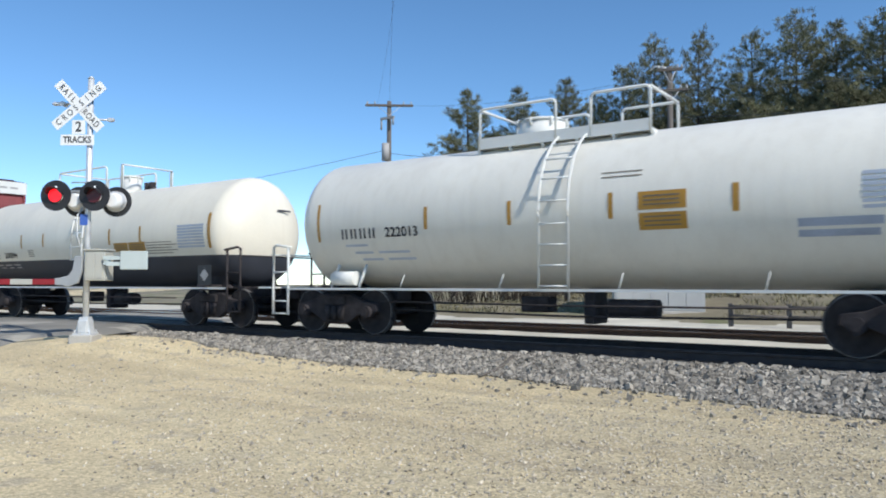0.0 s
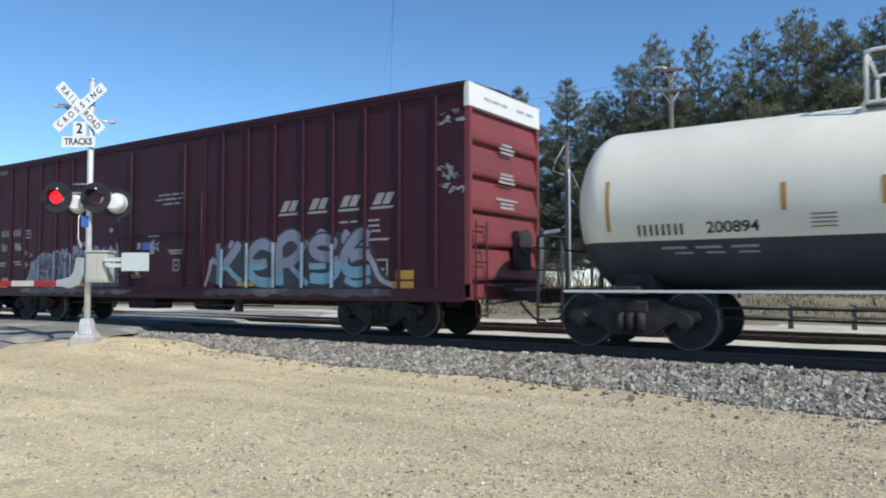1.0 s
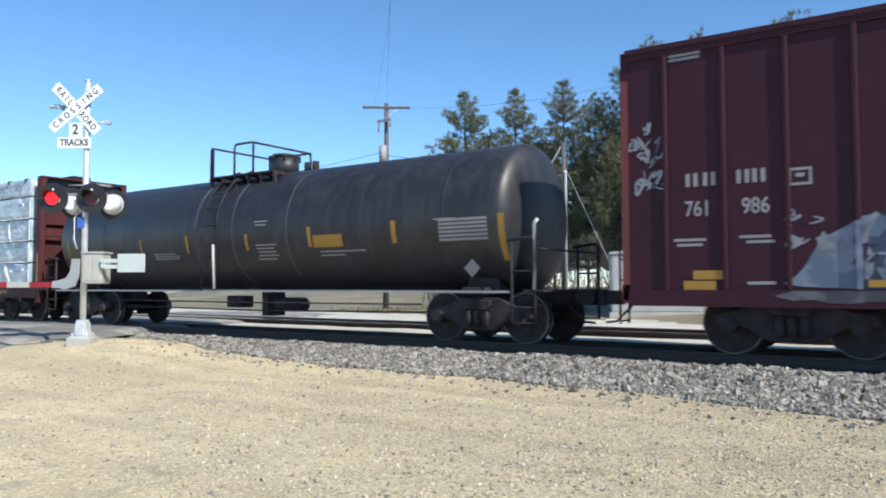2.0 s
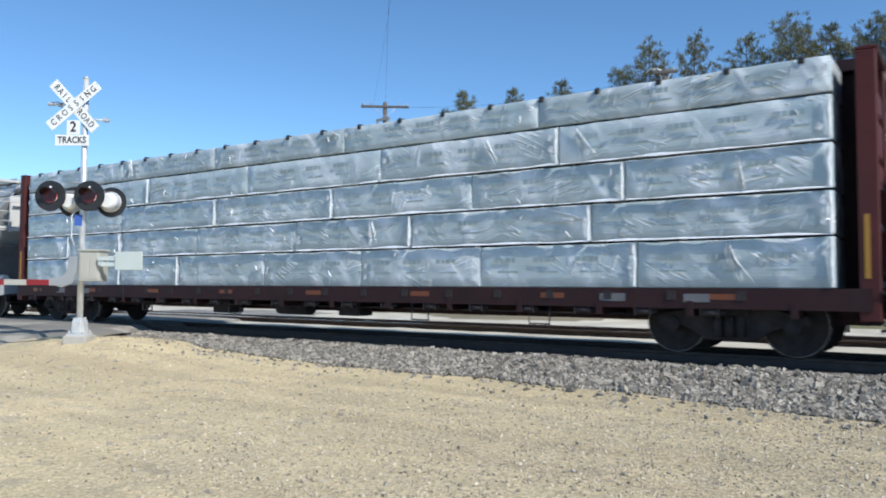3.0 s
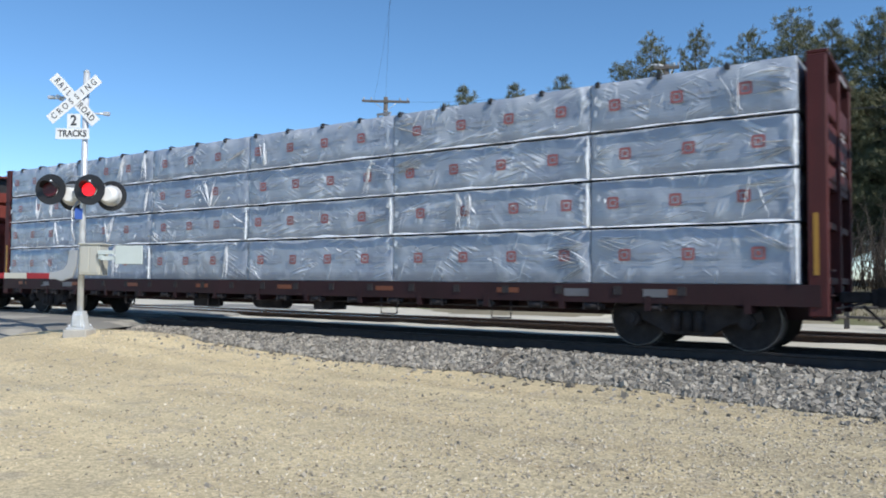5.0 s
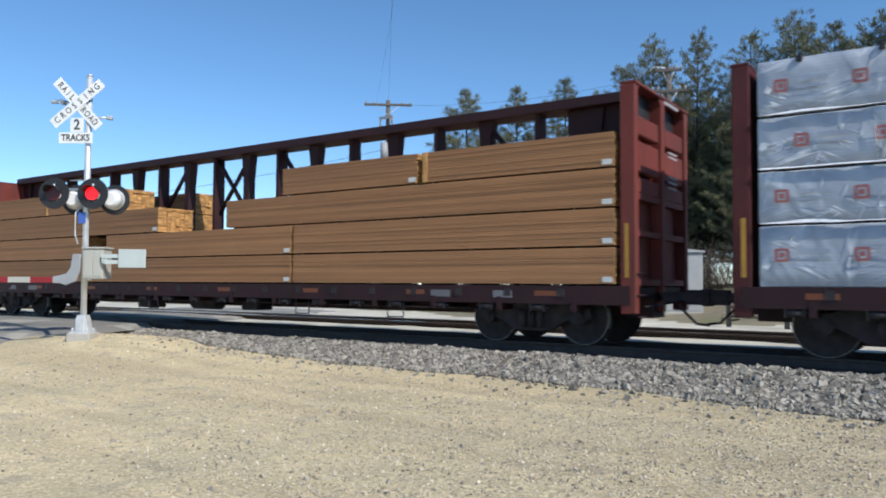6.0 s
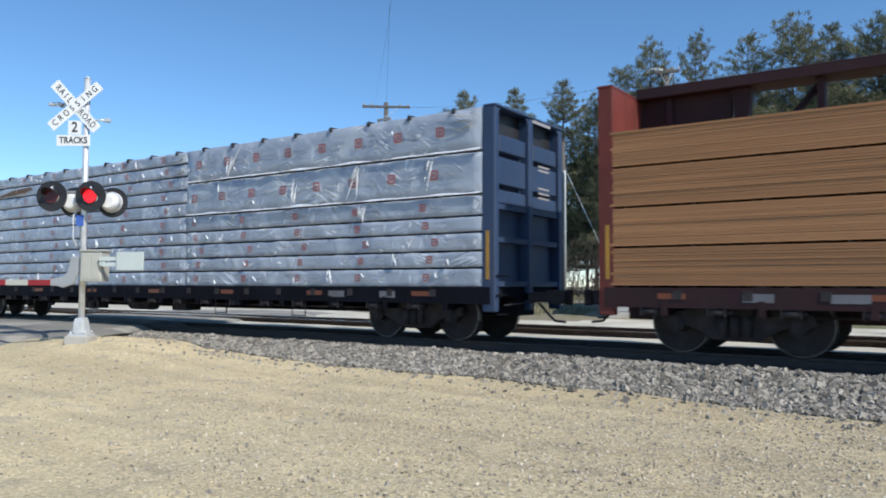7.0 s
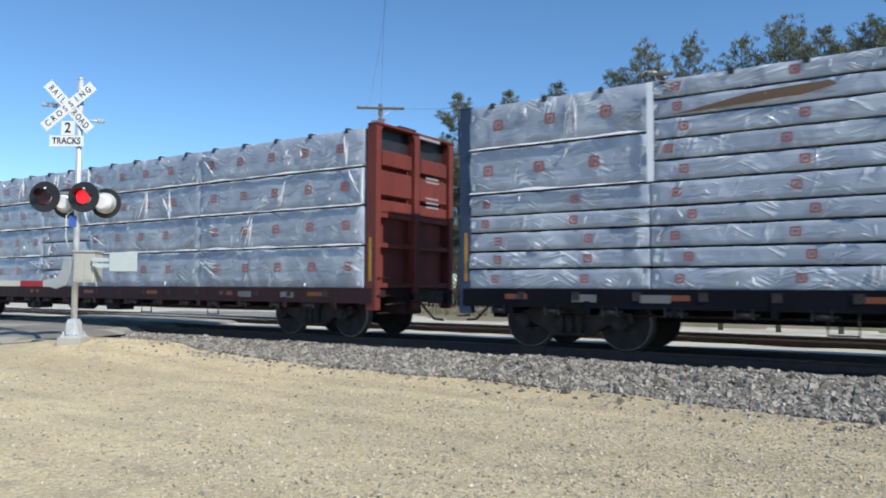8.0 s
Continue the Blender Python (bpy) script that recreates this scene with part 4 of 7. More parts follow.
def build_grass():
    rs = np.random.RandomState(4)
    vs, fs = [], []
    for _ in range(15000):
        x, y = rs.uniform(-26, 14), 27.5 + rs.rand() ** 1.1 * 9
        if noise.noise((x * 0.5, y * 0.5, 20.0)) < -0.12 or (abs(x + 9.75) < 2.6 and abs(y - 29.2) < 2.4):
            continue
        z, h, a = ground_z(x, y) - 0.02, rs.uniform(0.05, 0.22), rs.uniform(0, 6.3)
        c, s, w = math.cos(a), math.sin(a), rs.uniform(0.015, 0.035)
        bx, by = rs.normal(0, 0.08, 2)
        n = len(vs)
        vs += [(x - c * w, y - s * w, z), (x + c * w, y + s * w, z), (x + bx + c * w * 0.3, y + by + s * w * 0.3, z + h), (x + bx - c * w * 0.3, y + by - s * w * 0.3, z + h)]
        fs.append((n, n + 1, n + 2, n + 3))
    me = bpy.data.meshes.new("dry_grass")
    me.from_pydata(vs, [], fs)
    me.materials.append(GRASS)
    return me


single("dry_grass", build_grass(), (), "sparse dry yellow grass on the bank", "grass", kind="stuff")


# ---- the train: each car stands at its middle, on the rail tops, x forward, near side -y ----
MOVING = []
STARTS = {}


def start_at(ob, s, dx=0.0, dy=0.0, dz=0.0):
    """Put a thing of the train at its place at the start; s: the car's middle along the tracks."""
    ob.matrix_basis = pose(s + dx, TRACK_Y + dy, RAIL_TOP + dz)
    STARTS[ob] = (s + dx, TRACK_Y + dy, RAIL_TOP + dz)
    MOVING.append(ob)
    return ob


WHEEL_R = 0.483


def wheelset_mesh():
    bm = bmesh.new()
    rod(bm, (0, -1.05, 0), (0, 1.05, 0), 0.075, 12)
    for s in (-1, 1):
        # flange, tread, rim, dished plate and hub
        for r0, y0, r1, y1, m in ((WHEEL_R + 0.026, 0.690, WHEEL_R + 0.022, 0.722, 0), (WHEEL_R, 0.722, WHEEL_R - 0.006, 0.822, 1), (0.16, 0.70, 0.13, 0.86, 0)):
            rod(bm, (0, s * y0, 0), (0, s * y1, 0), r0, 32, r1)
            if m:
                for f in list(bm.faces)[-34:]:
                    f.material_index = 1 if len(f.verts) == 4 else 0
        n = 32
        ring = []
        for r, y in ((WHEEL_R - 0.006, 0.823), (WHEEL_R - 0.02, 0.826), (WHEEL_R - 0.06, 0.824), (WHEEL_R - 0.075, 0.795), (0.20, 0.765), (0.15, 0.83)):
            ring.append([bm.verts.new((r * math.cos(6.2832 * k / n), s * y, r * math.sin(6.2832 * k / n))) for k in range(n)])
        for i, (a, b) in enumerate(zip(ring, ring[1:])):
            for k in range(n):
                f = bm.faces.new((a[k], a[(k + 1) % n], b[(k + 1) % n], b[k]))
                f.smooth, f.material_index = True, 1 if i == 0 else 0
        for k in range(5):
            a = 6.2832 * k / 5
            rod(bm, (0.28 * math.cos(a), s * 0.79, 0.28 * math.sin(a)), (0.28 * math.cos(a), s * 0.80, 0.28 * math.sin(a)), 0.03, 8)
    return mesh_of("wheelset", bm, WHEEL, TREAD)


def sideframe_mesh():
    bm = bmesh.new()
    outer = [(-1.16, 0.50), (-1.12, 0.66), (-0.80, 0.70), (-0.42, 0.86), (0.42, 0.86), (0.80, 0.70), (1.12, 0.66), (1.16, 0.50), (1.0, 0.44), (0.78, 0.46), (0.62, 0.40), (0.36, 0.24), (-0.36, 0.24), (-0.62, 0.40), (-0.78, 0.46), (-1.0, 0.44)]
    prism(bm, outer, -0.07, 0.07)
    bmesh.ops.bevel(bm, geom=list(bm.edges), offset=0.015, segments=1, affect="EDGES")
    for sx in (-1, 1):
        rod(bm, (sx * 0.91, -0.16, 0.483), (sx * 0.91, 0.02, 0.483), 0.13, 14)
        rod(bm, (sx * 0.91, -0.19, 0.483), (sx * 0.91, -0.16, 0.483), 0.08, 12)
    for k in (-0.18, 0.0, 0.18):
        rod(bm, (k, -0.10, 0.30), (k, -0.10, 0.62), 0.075, 10)
    box(bm, -0.30, 0.30, -0.13, 0.05, 0.62, 0.82, 0.02)
    return mesh_of("side_frame", bm, UNDER)


def bolster_mesh():
    bm = bmesh.new()
    box(bm, -0.22, 0.22, -0.98, 0.98, 0.55, 0.80, 0.03)
    rod(bm, (0, 0, 0.80), (0, 0, 0.92), 0.2, 16)
    for sx in (-1, 1):
        box(bm, sx * 0.36 - 0.06, sx * 0.36 + 0.06, -0.95, 0.95, 0.36, 0.50, 0.01)
    return mesh_of("bolster", bm, UNDER)


WHEELSET, SIDEFRAME, BOLSTER = wheelset_mesh(), sideframe_mesh(), bolster_mesh()
WHEELS = []


def add_truck(car, x):
    t = part("truck", BOLSTER, (), car, "grimy cast steel truck")
    t.location = (x, 0, 0)
    for s in (-1, 1):
        f = part("side_frame", SIDEFRAME, (), t)
        f.matrix_basis = pose(0, s * 0.98, 0, 0, 0, 0 if s < 0 else 180)
    for k in (-0.91, 0.91):
        w = part("wheelset", WHEELSET, (), t)
        w.location = (k, 0, WHEEL_R)
        WHEELS.append((w, k))


def coupler_mesh():
    bm = bmesh.new()
    box(bm, -0.55, 0.0, -0.09, 0.09, 0.78, 0.96, 0.02)
    prism(bm, [(0.0, 0.74), (0.30, 0.74), (0.36, 0.80), (0.36, 0.96), (0.30, 1.0), (0.0, 1.0)], -0.14, 0.10)
    box(bm, 0.28, 0.42, 0.04, 0.16, 0.72, 1.02, 0.02)
    pipe(bm, [(-0.1, -0.28, 0.75), (0.05, -0.30, 0.60), (0.22, -0.26, 0.42), (0.42, -0.2, 0.40)], 0.025)
    rod(bm, (-0.35, -1.2, 0.72), (-0.05, -0.2, 0.80), 0.018)
    return mesh_of("coupler", bm, UNDER)


COUPLER = coupler_mesh()


def add_couplers(car, half, end_gap=1.0):
    for s in (-1, 1):
        c = part("coupler", COUPLER, (), car, "grimy knuckle coupler with air hose")
        c.matrix_basis = pose(s * (half + end_gap - 0.38), 0, 0, 0, 0, 0 if s > 0 else 180)


def bars(bm, x0, z0, widths, h, gap, y, lean=0.0):
    """A line of plain flat marks on a side at y, from x0 to the right."""
    x = x0
    for w in widths:
        vs = [bm.verts.new(p) for p in ((x, y, z0), (x + w, y, z0), (x + w + lean * h, y, z0 + h), (x + lean * h, y, z0 + h))]
        bm.faces.new(vs)
        x += w + gap
    return bm


def curved(bm, x0, x1, z0, z1, R, zc, off=0.006, n=6):
    """A patch on the near side of a round tank."""
    rows = []
    for k in range(n + 1):
        z = z0 + (z1 - z0) * k / n
        y = -math.sqrt(max((R + off) ** 2 - (z - zc) ** 2, 0.01))
        rows.append((bm.verts.new((x0, y, z)), bm.verts.new((x1, y, z))))
    for a, b in zip(rows, rows[1:]):
        bm.faces.new((a[0], a[1], b[1], b[0]))
    return bm


def on_tank(me, R, zc, off=0.007):
    for v in me.vertices:
        v.co.y = -math.sqrt(max((R + off) ** 2 - (v.co.z - zc) ** 2, 0.01))
    return me


def head_profile(half, R, depth=0.72, n=10):
    pts = []
    for k in range(n + 1):
        a = math.pi / 2 * k / n
        pts.append((half - depth + depth * math.sin(a), R * math.cos(a)))
    return pts


def tank_shell(half, R, zc, split=None, depth=0.72):
    right = head_profile(half, R, depth)
    prof = [(-x, r) for x, r in right[::-1]] + right
    prof = [(x, max(r, 0.0)) for x, r in prof]
    bm = lathe(bmesh.new(), prof, zc, 64)
    if split is not None:
        bmesh.ops.bisect_plane(bm, geom=list(bm.verts) + list(bm.edges) + list(bm.faces), plane_co=(0, 0, split), plane_no=(0, 0, 1))
        for f in bm.faces:
            f.material_index = 1 if f.calc_center_median().z < split else 0
            f.smooth = True
    return bm


def tank_ladder(car, x0, x1, R, zc, mat, top, foot=0.98):
    """A ladder that follows the shell from the running board up to the platform, on the near side."""
    bm = bmesh.new()

    def at(a, off=0.14):
        return -(R + off) * math.cos(a), zc + (R + off) * math.sin(a)
    for x in (x0, x1):
        pts = [(x, -R - 0.16, foot), (x, -R - 0.16, zc - 0.25)]
        for k in range(9):
            y, z = at(math.radians(0 + k * 9.0), 0.15)
            pts.append((x, y, z))
        pts.append((x, -0.42, top))
        pipe(bm, pts, 0.025, 6)
    ladder = part("ladder", bm, mat, car, "steel ladder up the tank side")
    for k in range(9):
        if k < 4 and 1.05 + k * 0.36 < foot:
            continue
        y, z = (-R - 0.16, 1.05 + k * 0.36) if k < 4 else at(math.radians(4 + (k - 4) * 15), 0.15)
        part("rung", rod(bmesh.new(), (x0, y, z), (x1, y, z), 0.017, 6), mat, ladder)


def tank_platform(car, x0, x1, R, zc, mat, hoops, hw=0.98, sidewall=True):
    """Walkway round the top fittings, with hoop rails; hw: its half width."""
    top = zc + R
    bm = bmesh.new()
    for y in (-hw, hw - 0.34):
        box(bm, x0, x1, y, y + 0.34, top - 0.10, top - 0.06)
    for x in np.arange(x0, x1 + 0.01, (x1 - x0) / 5):
        box(bm, x - 0.03, x + 0.03, -hw, hw, top - 0.15, top - 0.10)
        for s in (-1, 1):
            foot = hw - 0.06
            zz = zc + math.sqrt(R * R - foot * foot)
            box(bm, x - 0.03, x + 0.03, s * foot - 0.03, s * foot + 0.03, zz - 0.05, top - 0.1)
    part("walkway", bm, mat, car, "grating walkway on the tank top")
    if sidewall:
        for y in (-hw - 0.02, hw + 0.005):
            part("toe_board", box(bmesh.new(), x0, x1, y, y + 0.015, top - 0.11, top + 0.10), mat, car)
    for a, b, bars_at in hoops:
        bm = bmesh.new()
        for s in (-1, 1):
            pipe(bm, [(a, s * hw, top - 0.12), (a, s * hw, top + 0.60), (a + 0.02, s * hw, top + 0.65), (a + 0.07, s * hw, top + 0.68), (b - 0.07, s * hw, top + 0.68), (b - 0.02, s * hw, top + 0.65), (b, s * hw, top + 0.60), (b, s * hw, top - 0.12)], 0.028)
        for x in bars_at:
            pipe(bm, [(x, -hw, top + 0.67), (x, hw, top + 0.67)], 0.028)
        part("hoop_rail", bm, mat, car, "bent pipe hand rail")


def tank_car(s, half, R, zc, shell_mats, trim, split, truck_x, label, marks):
    car = start_at(thing("tank_car", label, "tank car", group="cars of the freight train"), s)
    part("tank", tank_shell(half, R, zc, split, marks.get("head", 0.72)), shell_mats, car, marks["shell"])
    for e in (-1, 1):
        bm = box(bmesh.new(), e * (truck_x - 1.1), e * (half + 0.55), -0.25, 0.25, 0.72, 1.02, 0.02)
        x = e * truck_x
        prism(bm, [(x - 0.4, 0.98), (x + 0.4, 0.98), (x + 0.3, 1.3), (x - 0.3, 1.3)], -0.85, 0.85)
        box(bm, x - 0.22, x + 0.22, -1.3, 1.3, 0.92, 1.06, 0.02)
        part("stub_sill", bm, UNDER, car)
    for x in (-truck_x, truck_x):
        add_truck(car, x)
    add_couplers(car, half)
    # end platforms with rails and a side running pipe
    for e in (-1, 1):
        bm = bmesh.new()
        box(bm, e * (half + 0.55) - 0.35, e * (half + 0.55) + 0.05, -1.45, 1.45, 0.98, 1.02)
        for y in (-1.42, 1.42):
            pipe(bm, [(e * (half + 0.42), y, 0.40), (e * (half + 0.42), y, 1.02), (e * (half + 0.42), y, 1.92), (e * (half + 0.42) - e * 0.1, y, 1.96), (e * (half - 0.15), y, 1.90)], 0.03)
            pipe(bm, [(e * (half - 0.05), y, 0.40), (e * (half - 0.05), y, 1.02), (e * (half - 0.05), y, 1.90)], 0.03)
            for z in (0.42, 0.70, 1.35):
                rod(bm, (e * (half + 0.42), y, z), (e * (half - 0.05), y, z), 0.018, 6)
        pipe(bm, [(e * (half + 0.5), -1.42, 1.75), (e * (half + 0.5), 0, 1.75), (e * (half + 0.5), 1.42, 1.75)], 0.02)
        part("end_platform", bm, marks.get("end_mat", trim), car, "end walkway with grab rails and steps")
    bm = bmesh.new()
    for y in (-1.40, 1.40):
        box(bm, -half + 0.1, half - 0.1, y - 0.045, y + 0.045, 0.955, 1.0)
        for x in np.arange(-half + 0.9, half - 0.5, (2 * half - 1.8) / 5) if marks.get("stubs", True) else ():
            pipe(bm, [(x, y, 1.0), (x + 0.05, y * 0.93, zc - R * 0.80)], 0.009)
    part("side_sill_pipe", bm, marks.get("pipe_mat", trim), car, "long light side pipe under the tank")
    tank_platform(car, marks["deck"][0], marks["deck"][1], R, zc, trim, marks["hoops"], marks.get("hw", 0.98), sidewall=marks.get("wall", True))
    tank_ladder(car, marks["ladder"][0], marks["ladder"][1], R, zc, trim, zc + R, marks.get("foot", 0.98))
    # valve dome
    dx, dr = marks["dome"]
    bm = rod(bmesh.new(), (dx, 0, zc + R - 0.1), (dx, 0, zc + R + 0.42), dr, 24)
    rod(bm, (dx, 0, zc + R + 0.42), (dx, 0, zc + R + 0.49), dr + 0.03, 24, dr * 0.8)
    for k in range(8):
        a = k * math.pi / 4
        rod(bm, (dx + (dr + 0.02) * math.cos(a), (dr + 0.02) * math.sin(a), zc + R + 0.3), (dx + (dr + 0.02) * math.cos(a), (dr + 0.02) * math.sin(a), zc + R + 0.47), 0.02, 6)
    part("valve_dome", bm, marks.get("dome_mat", trim), car, "round valve housing with bolted lid")
    bm = bmesh.new()
    for x in (dx + dr + 0.35, dx + dr + 0.62):
        rod(bm, (x, 0.1, zc + R - 0.05), (x, 0.1, zc + R + 0.25), 0.09, 12)
    part("valve", bm, UNDER, car)
    # reflective strips
    for x, z0, z1, w in marks["strips"]:
        part("reflector", curved(bmesh.new(), x - w / 2, x + w / 2, z0, z1, R, zc, 0.008), YELLOW if marks.get("strip_mat") is None else marks["strip_mat"], car, "narrow yellow reflector strip")
    # brake gear under the belly
    bm = box(bmesh.new(), -1.2, -0.6, -0.5, -0.1, 0.55, 0.85, 0.03)
    rod(bm, (0.6, -0.4, 0.65), (1.5, -0.4, 0.65), 0.17, 14)
    pipe(bm, [(-truck_x + 1.3, -0.75, 0.55), (0, -0.75, 0.5), (truck_x - 1.3, -0.75, 0.55)], 0.022)
    pipe(bm, [(-truck_x + 1.3, -1.1, 0.72), (0, -1.1, 0.70), (truck_x - 1.3, -1.1, 0.72)], 0.02)
    box(bm, 0.12, 0.34, -0.5, 0.1, 0.36, 0.95, 0.02)
    part("brake_gear", bm, UNDER, car)
    return car


R1, ZC1 = 1.43, 2.42


def tank_white():
    s, half = -5.95, 6.65
    c = tank_car(s, half, R1, ZC1, (TANK_W,), WHITE, None, 5.5, "white pressure tank car with white ladder and platform", dict(
        shell="white painted steel tank", dark=True, deck=(-1.98, 1.52), hoops=((-1.95, -0.30, (-1.95,)), (0.40, 1.50, (1.50,))), hw=0.76, ladder=(-0.24, 0.32), dome=(-0.95, 0.50), wall=True,
        strips=[(-5.68, 1.99, 2.80, 0.07), (-2.8, 2.16, 2.60, 0.08), (-0.92, 2.16, 2.60, 0.08), (1.03, 2.18, 2.62, 0.08), (3.05, 2.20, 2.64, 0.10)]))
    bm = bmesh.new()
    curved(bm, 1.51, 2.30, 2.30, 2.60, R1, ZC1), curved(bm, 1.51, 2.30, 1.97, 2.25, R1, ZC1)
    part("warning_panel", bm, YELLOW, c, "two yellow warning panels")
    bm = bmesh.new()
    for z in (2.03, 2.10, 2.17, 2.37, 2.44, 2.51):
        curved(bm, 1.6, 2.2, z, z + 0.025, R1, ZC1, 0.012, 1)
    part("warning_lines", bm, DARKMARK, c)
    me = on_tank(letters("222013", 0.27, pose(-3.42, 0, 2.13), 1.05, bold=0.006), R1, ZC1)
    me.materials.append(LETTER)
    part("car_number", me, (), c, "black stencilled car number")
    bm = bmesh.new()
    for k in range(4):
        x = -5.02 + k * 0.25
        curved(bm, x, x + 0.05, 2.03, 2.24, R1, ZC1, 0.007, 2), curved(bm, x + 0.11, x + 0.16, 2.03, 2.24, R1, ZC1, 0.007, 2)
    part("owner_mark", bm, LETTER, c, "black owner mark in plain bars")
    bm = bmesh.new()
    for x, z, w in ((-4.95, 1.87, 0.6), (-4.75, 1.72, 0.5), (-4.1, 1.72, 0.8), (-4.6, 1.58, 0.55), (-3.9, 1.58, 0.7)):
        curved(bm, x, x + w, z, z + 0.045, R1, ZC1, 0.007, 1)
    tagged(part("small_lettering", bm, BLUEMARK, c), kind="stuff")
    bm = bmesh.new()
    curved(bm, 3.9, 5.0, 1.93, 2.05, R1, ZC1, 0.007, 2), curved(bm, 3.9, 4.95, 1.78, 1.88, R1, ZC1, 0.007, 2)
    part("test_panel", bm, PRINT, c, "two grey test data panels")
    bm = bmesh.new()
    for k in range(7):
        curved(bm, 4.75, 5.6, 2.15 + 0.08 * k, 2.20 + 0.08 * k, R1, ZC1, 0.007, 1)
    tagged(part("data_table", bm, BLUEMARK, c, "faded blue data table"), kind="stuff")
    bm = bmesh.new()
    for z in (2.96, 2.88):
        curved(bm, 0.85, 1.55, z, z + 0.02, R1, ZC1, 0.007, 1)
    part("seam_lettering", bm, DARKMARK, c)
    bm = rod(bmesh.new(), (-5.35, -1.25, 1.20), (-4.72, -1.25, 1.20), 0.15, 20)
    for x in (-5.4, -4.62):
        pipe(bm, [(x, -1.3, 1.0), (x + 0.1, -1.15, 1.5)], 0.03)
    part("air_tank", bm, WHITE, c, "small white air reservoir")
    return c


def tank_cream():
    s, half = -21.33, 6.75
    c = tank_car(s, half, R1, ZC1, (TANK_C, TANK_B), WHITE, 1.80, 5.6, "cream tank car with a black lower half", dict(
        shell="cream tank with black painted belly", end_mat=UNDER, stubs=False, foot=1.75, deck=(-2.1, 1.5), hoops=((-2.05, 0.54, (-2.05,)), (-0.36, -0.28, ()), (1.28, 1.36, (1.36,))), hw=0.82, ladder=(0.05, 0.62), dome=(0.55, 0.28), wall=False,
        strips=[(-5.85, 1.97, 2.82, 0.06), (-3.1, 2.18, 2.60, 0.07), (-1.8, 2.2, 2.60, 0.07), (1.72, 2.16, 2.60, 0.08), (3.15, 2.18, 2.62, 0.08), (6.0, 1.97, 2.84, 0.11)]))
    bm = bmesh.new()
    for x, w in ((1.91, 0.66), (2.6, 0.75)):
        curved(bm, x, x + w, 1.96, 2.2, R1, ZC1)
    part("warning_panel", bm, YELLOW, c, "two yellow warning panels")
    bm = bmesh.new()
    for x, w in ((1.97, 0.55), (2.66, 0.63)):
        for z in (2.0, 2.06, 2.12):
            curved(bm, x, x + w, z, z + 0.02, R1, ZC1, 0.012, 1)
    part("warning_lines", bm, DARKMARK, c)
    me = on_tank(letters("200894", 0.24, pose(-3.85, 0, 1.97), 1.1, bold=0.004), R1, ZC1)
    me.materials.append(LETTER)
    part("car_number", me, (), c, "black stencilled car number")
    bm = bmesh.new()
    for k in range(4):
        x = -5.35 + k * 0.2
        curved(bm, x, x + 0.045, 1.88, 2.06, R1, ZC1, 0.007, 2), curved(bm, x + 0.095, x + 0.14, 1.88, 2.06, R1, ZC1, 0.007, 2)
    part("owner_mark", bm, LETTER, c, "black owner mark in plain bars")
    bm = bmesh.new()
    for k in range(4):
        curved(bm, -2.75, -2.4, 1.92 + 0.06 * k, 1.94 + 0.06 * k, R1, ZC1, 0.007, 1)
    for k in range(5):
        curved(bm, 3.4, 4.7 if k % 2 else 4.5, 1.88 + 0.07 * k, 1.90 + 0.07 * k, R1, ZC1, 0.007, 1)
    tagged(part("small_lettering", bm, DARKMARK, c), kind="stuff")
    bm = bmesh.new()
    for k in range(8):
        curved(bm, 4.75, 5.8, 2.0 + 0.075 * k, 2.05 + 0.075 * k, R1, ZC1, 0.007, 1)
    tagged(part("data_table", bm, BLUEMARK, c, "faded blue data table"), kind="stuff")
    bm = bmesh.new()
    for k in range(3):
        curved(bm, -5.0 + k * 0.55, -4.6 + k * 0.55, 1.66, 1.70, R1, ZC1, 0.007, 1), curved(bm, -4.8 + k * 0.5, -4.5 + k * 0.5, 1.58, 1.61, R1, ZC1, 0.007, 1)
    part("belly_lettering", bm, STENCIL, c)
    part("grab_pipe", pipe(bmesh.new(), [(-7.35, -0.9, 1.1), (-7.35, -0.9, 1.95), (-7.28, -0.9, 2.05), (-7.0, -0.9, 2.08)], 0.035), WHITE, c, "white bent grab pipe")
    for y0 in (-0.75, -0.1):
        part("head_lettering", box(bmesh.new(), 0, 0.004, y0, y0 + 0.45, 0, 0.05), LETTER, c).location = (6.72 - 0.1 * (y0 < -0.5), 0.25, 2.95)
    bm = bmesh.new()
    vs = [bm.verts.new(p) for p in ((5.79, -1.50, 1.30), (5.95, -1.50, 1.46), (6.11, -1.50, 1.30), (5.95, -1.50, 1.14))]
    bm.faces.new(vs)
    part("placard", bm, STEEL_LT, c, "pale diamond placard")
    part("placard_holder", box(bmesh.new(), 5.7, 6.2, -1.495, -1.485, 1.06, 1.54), BLACK, c)
    return c


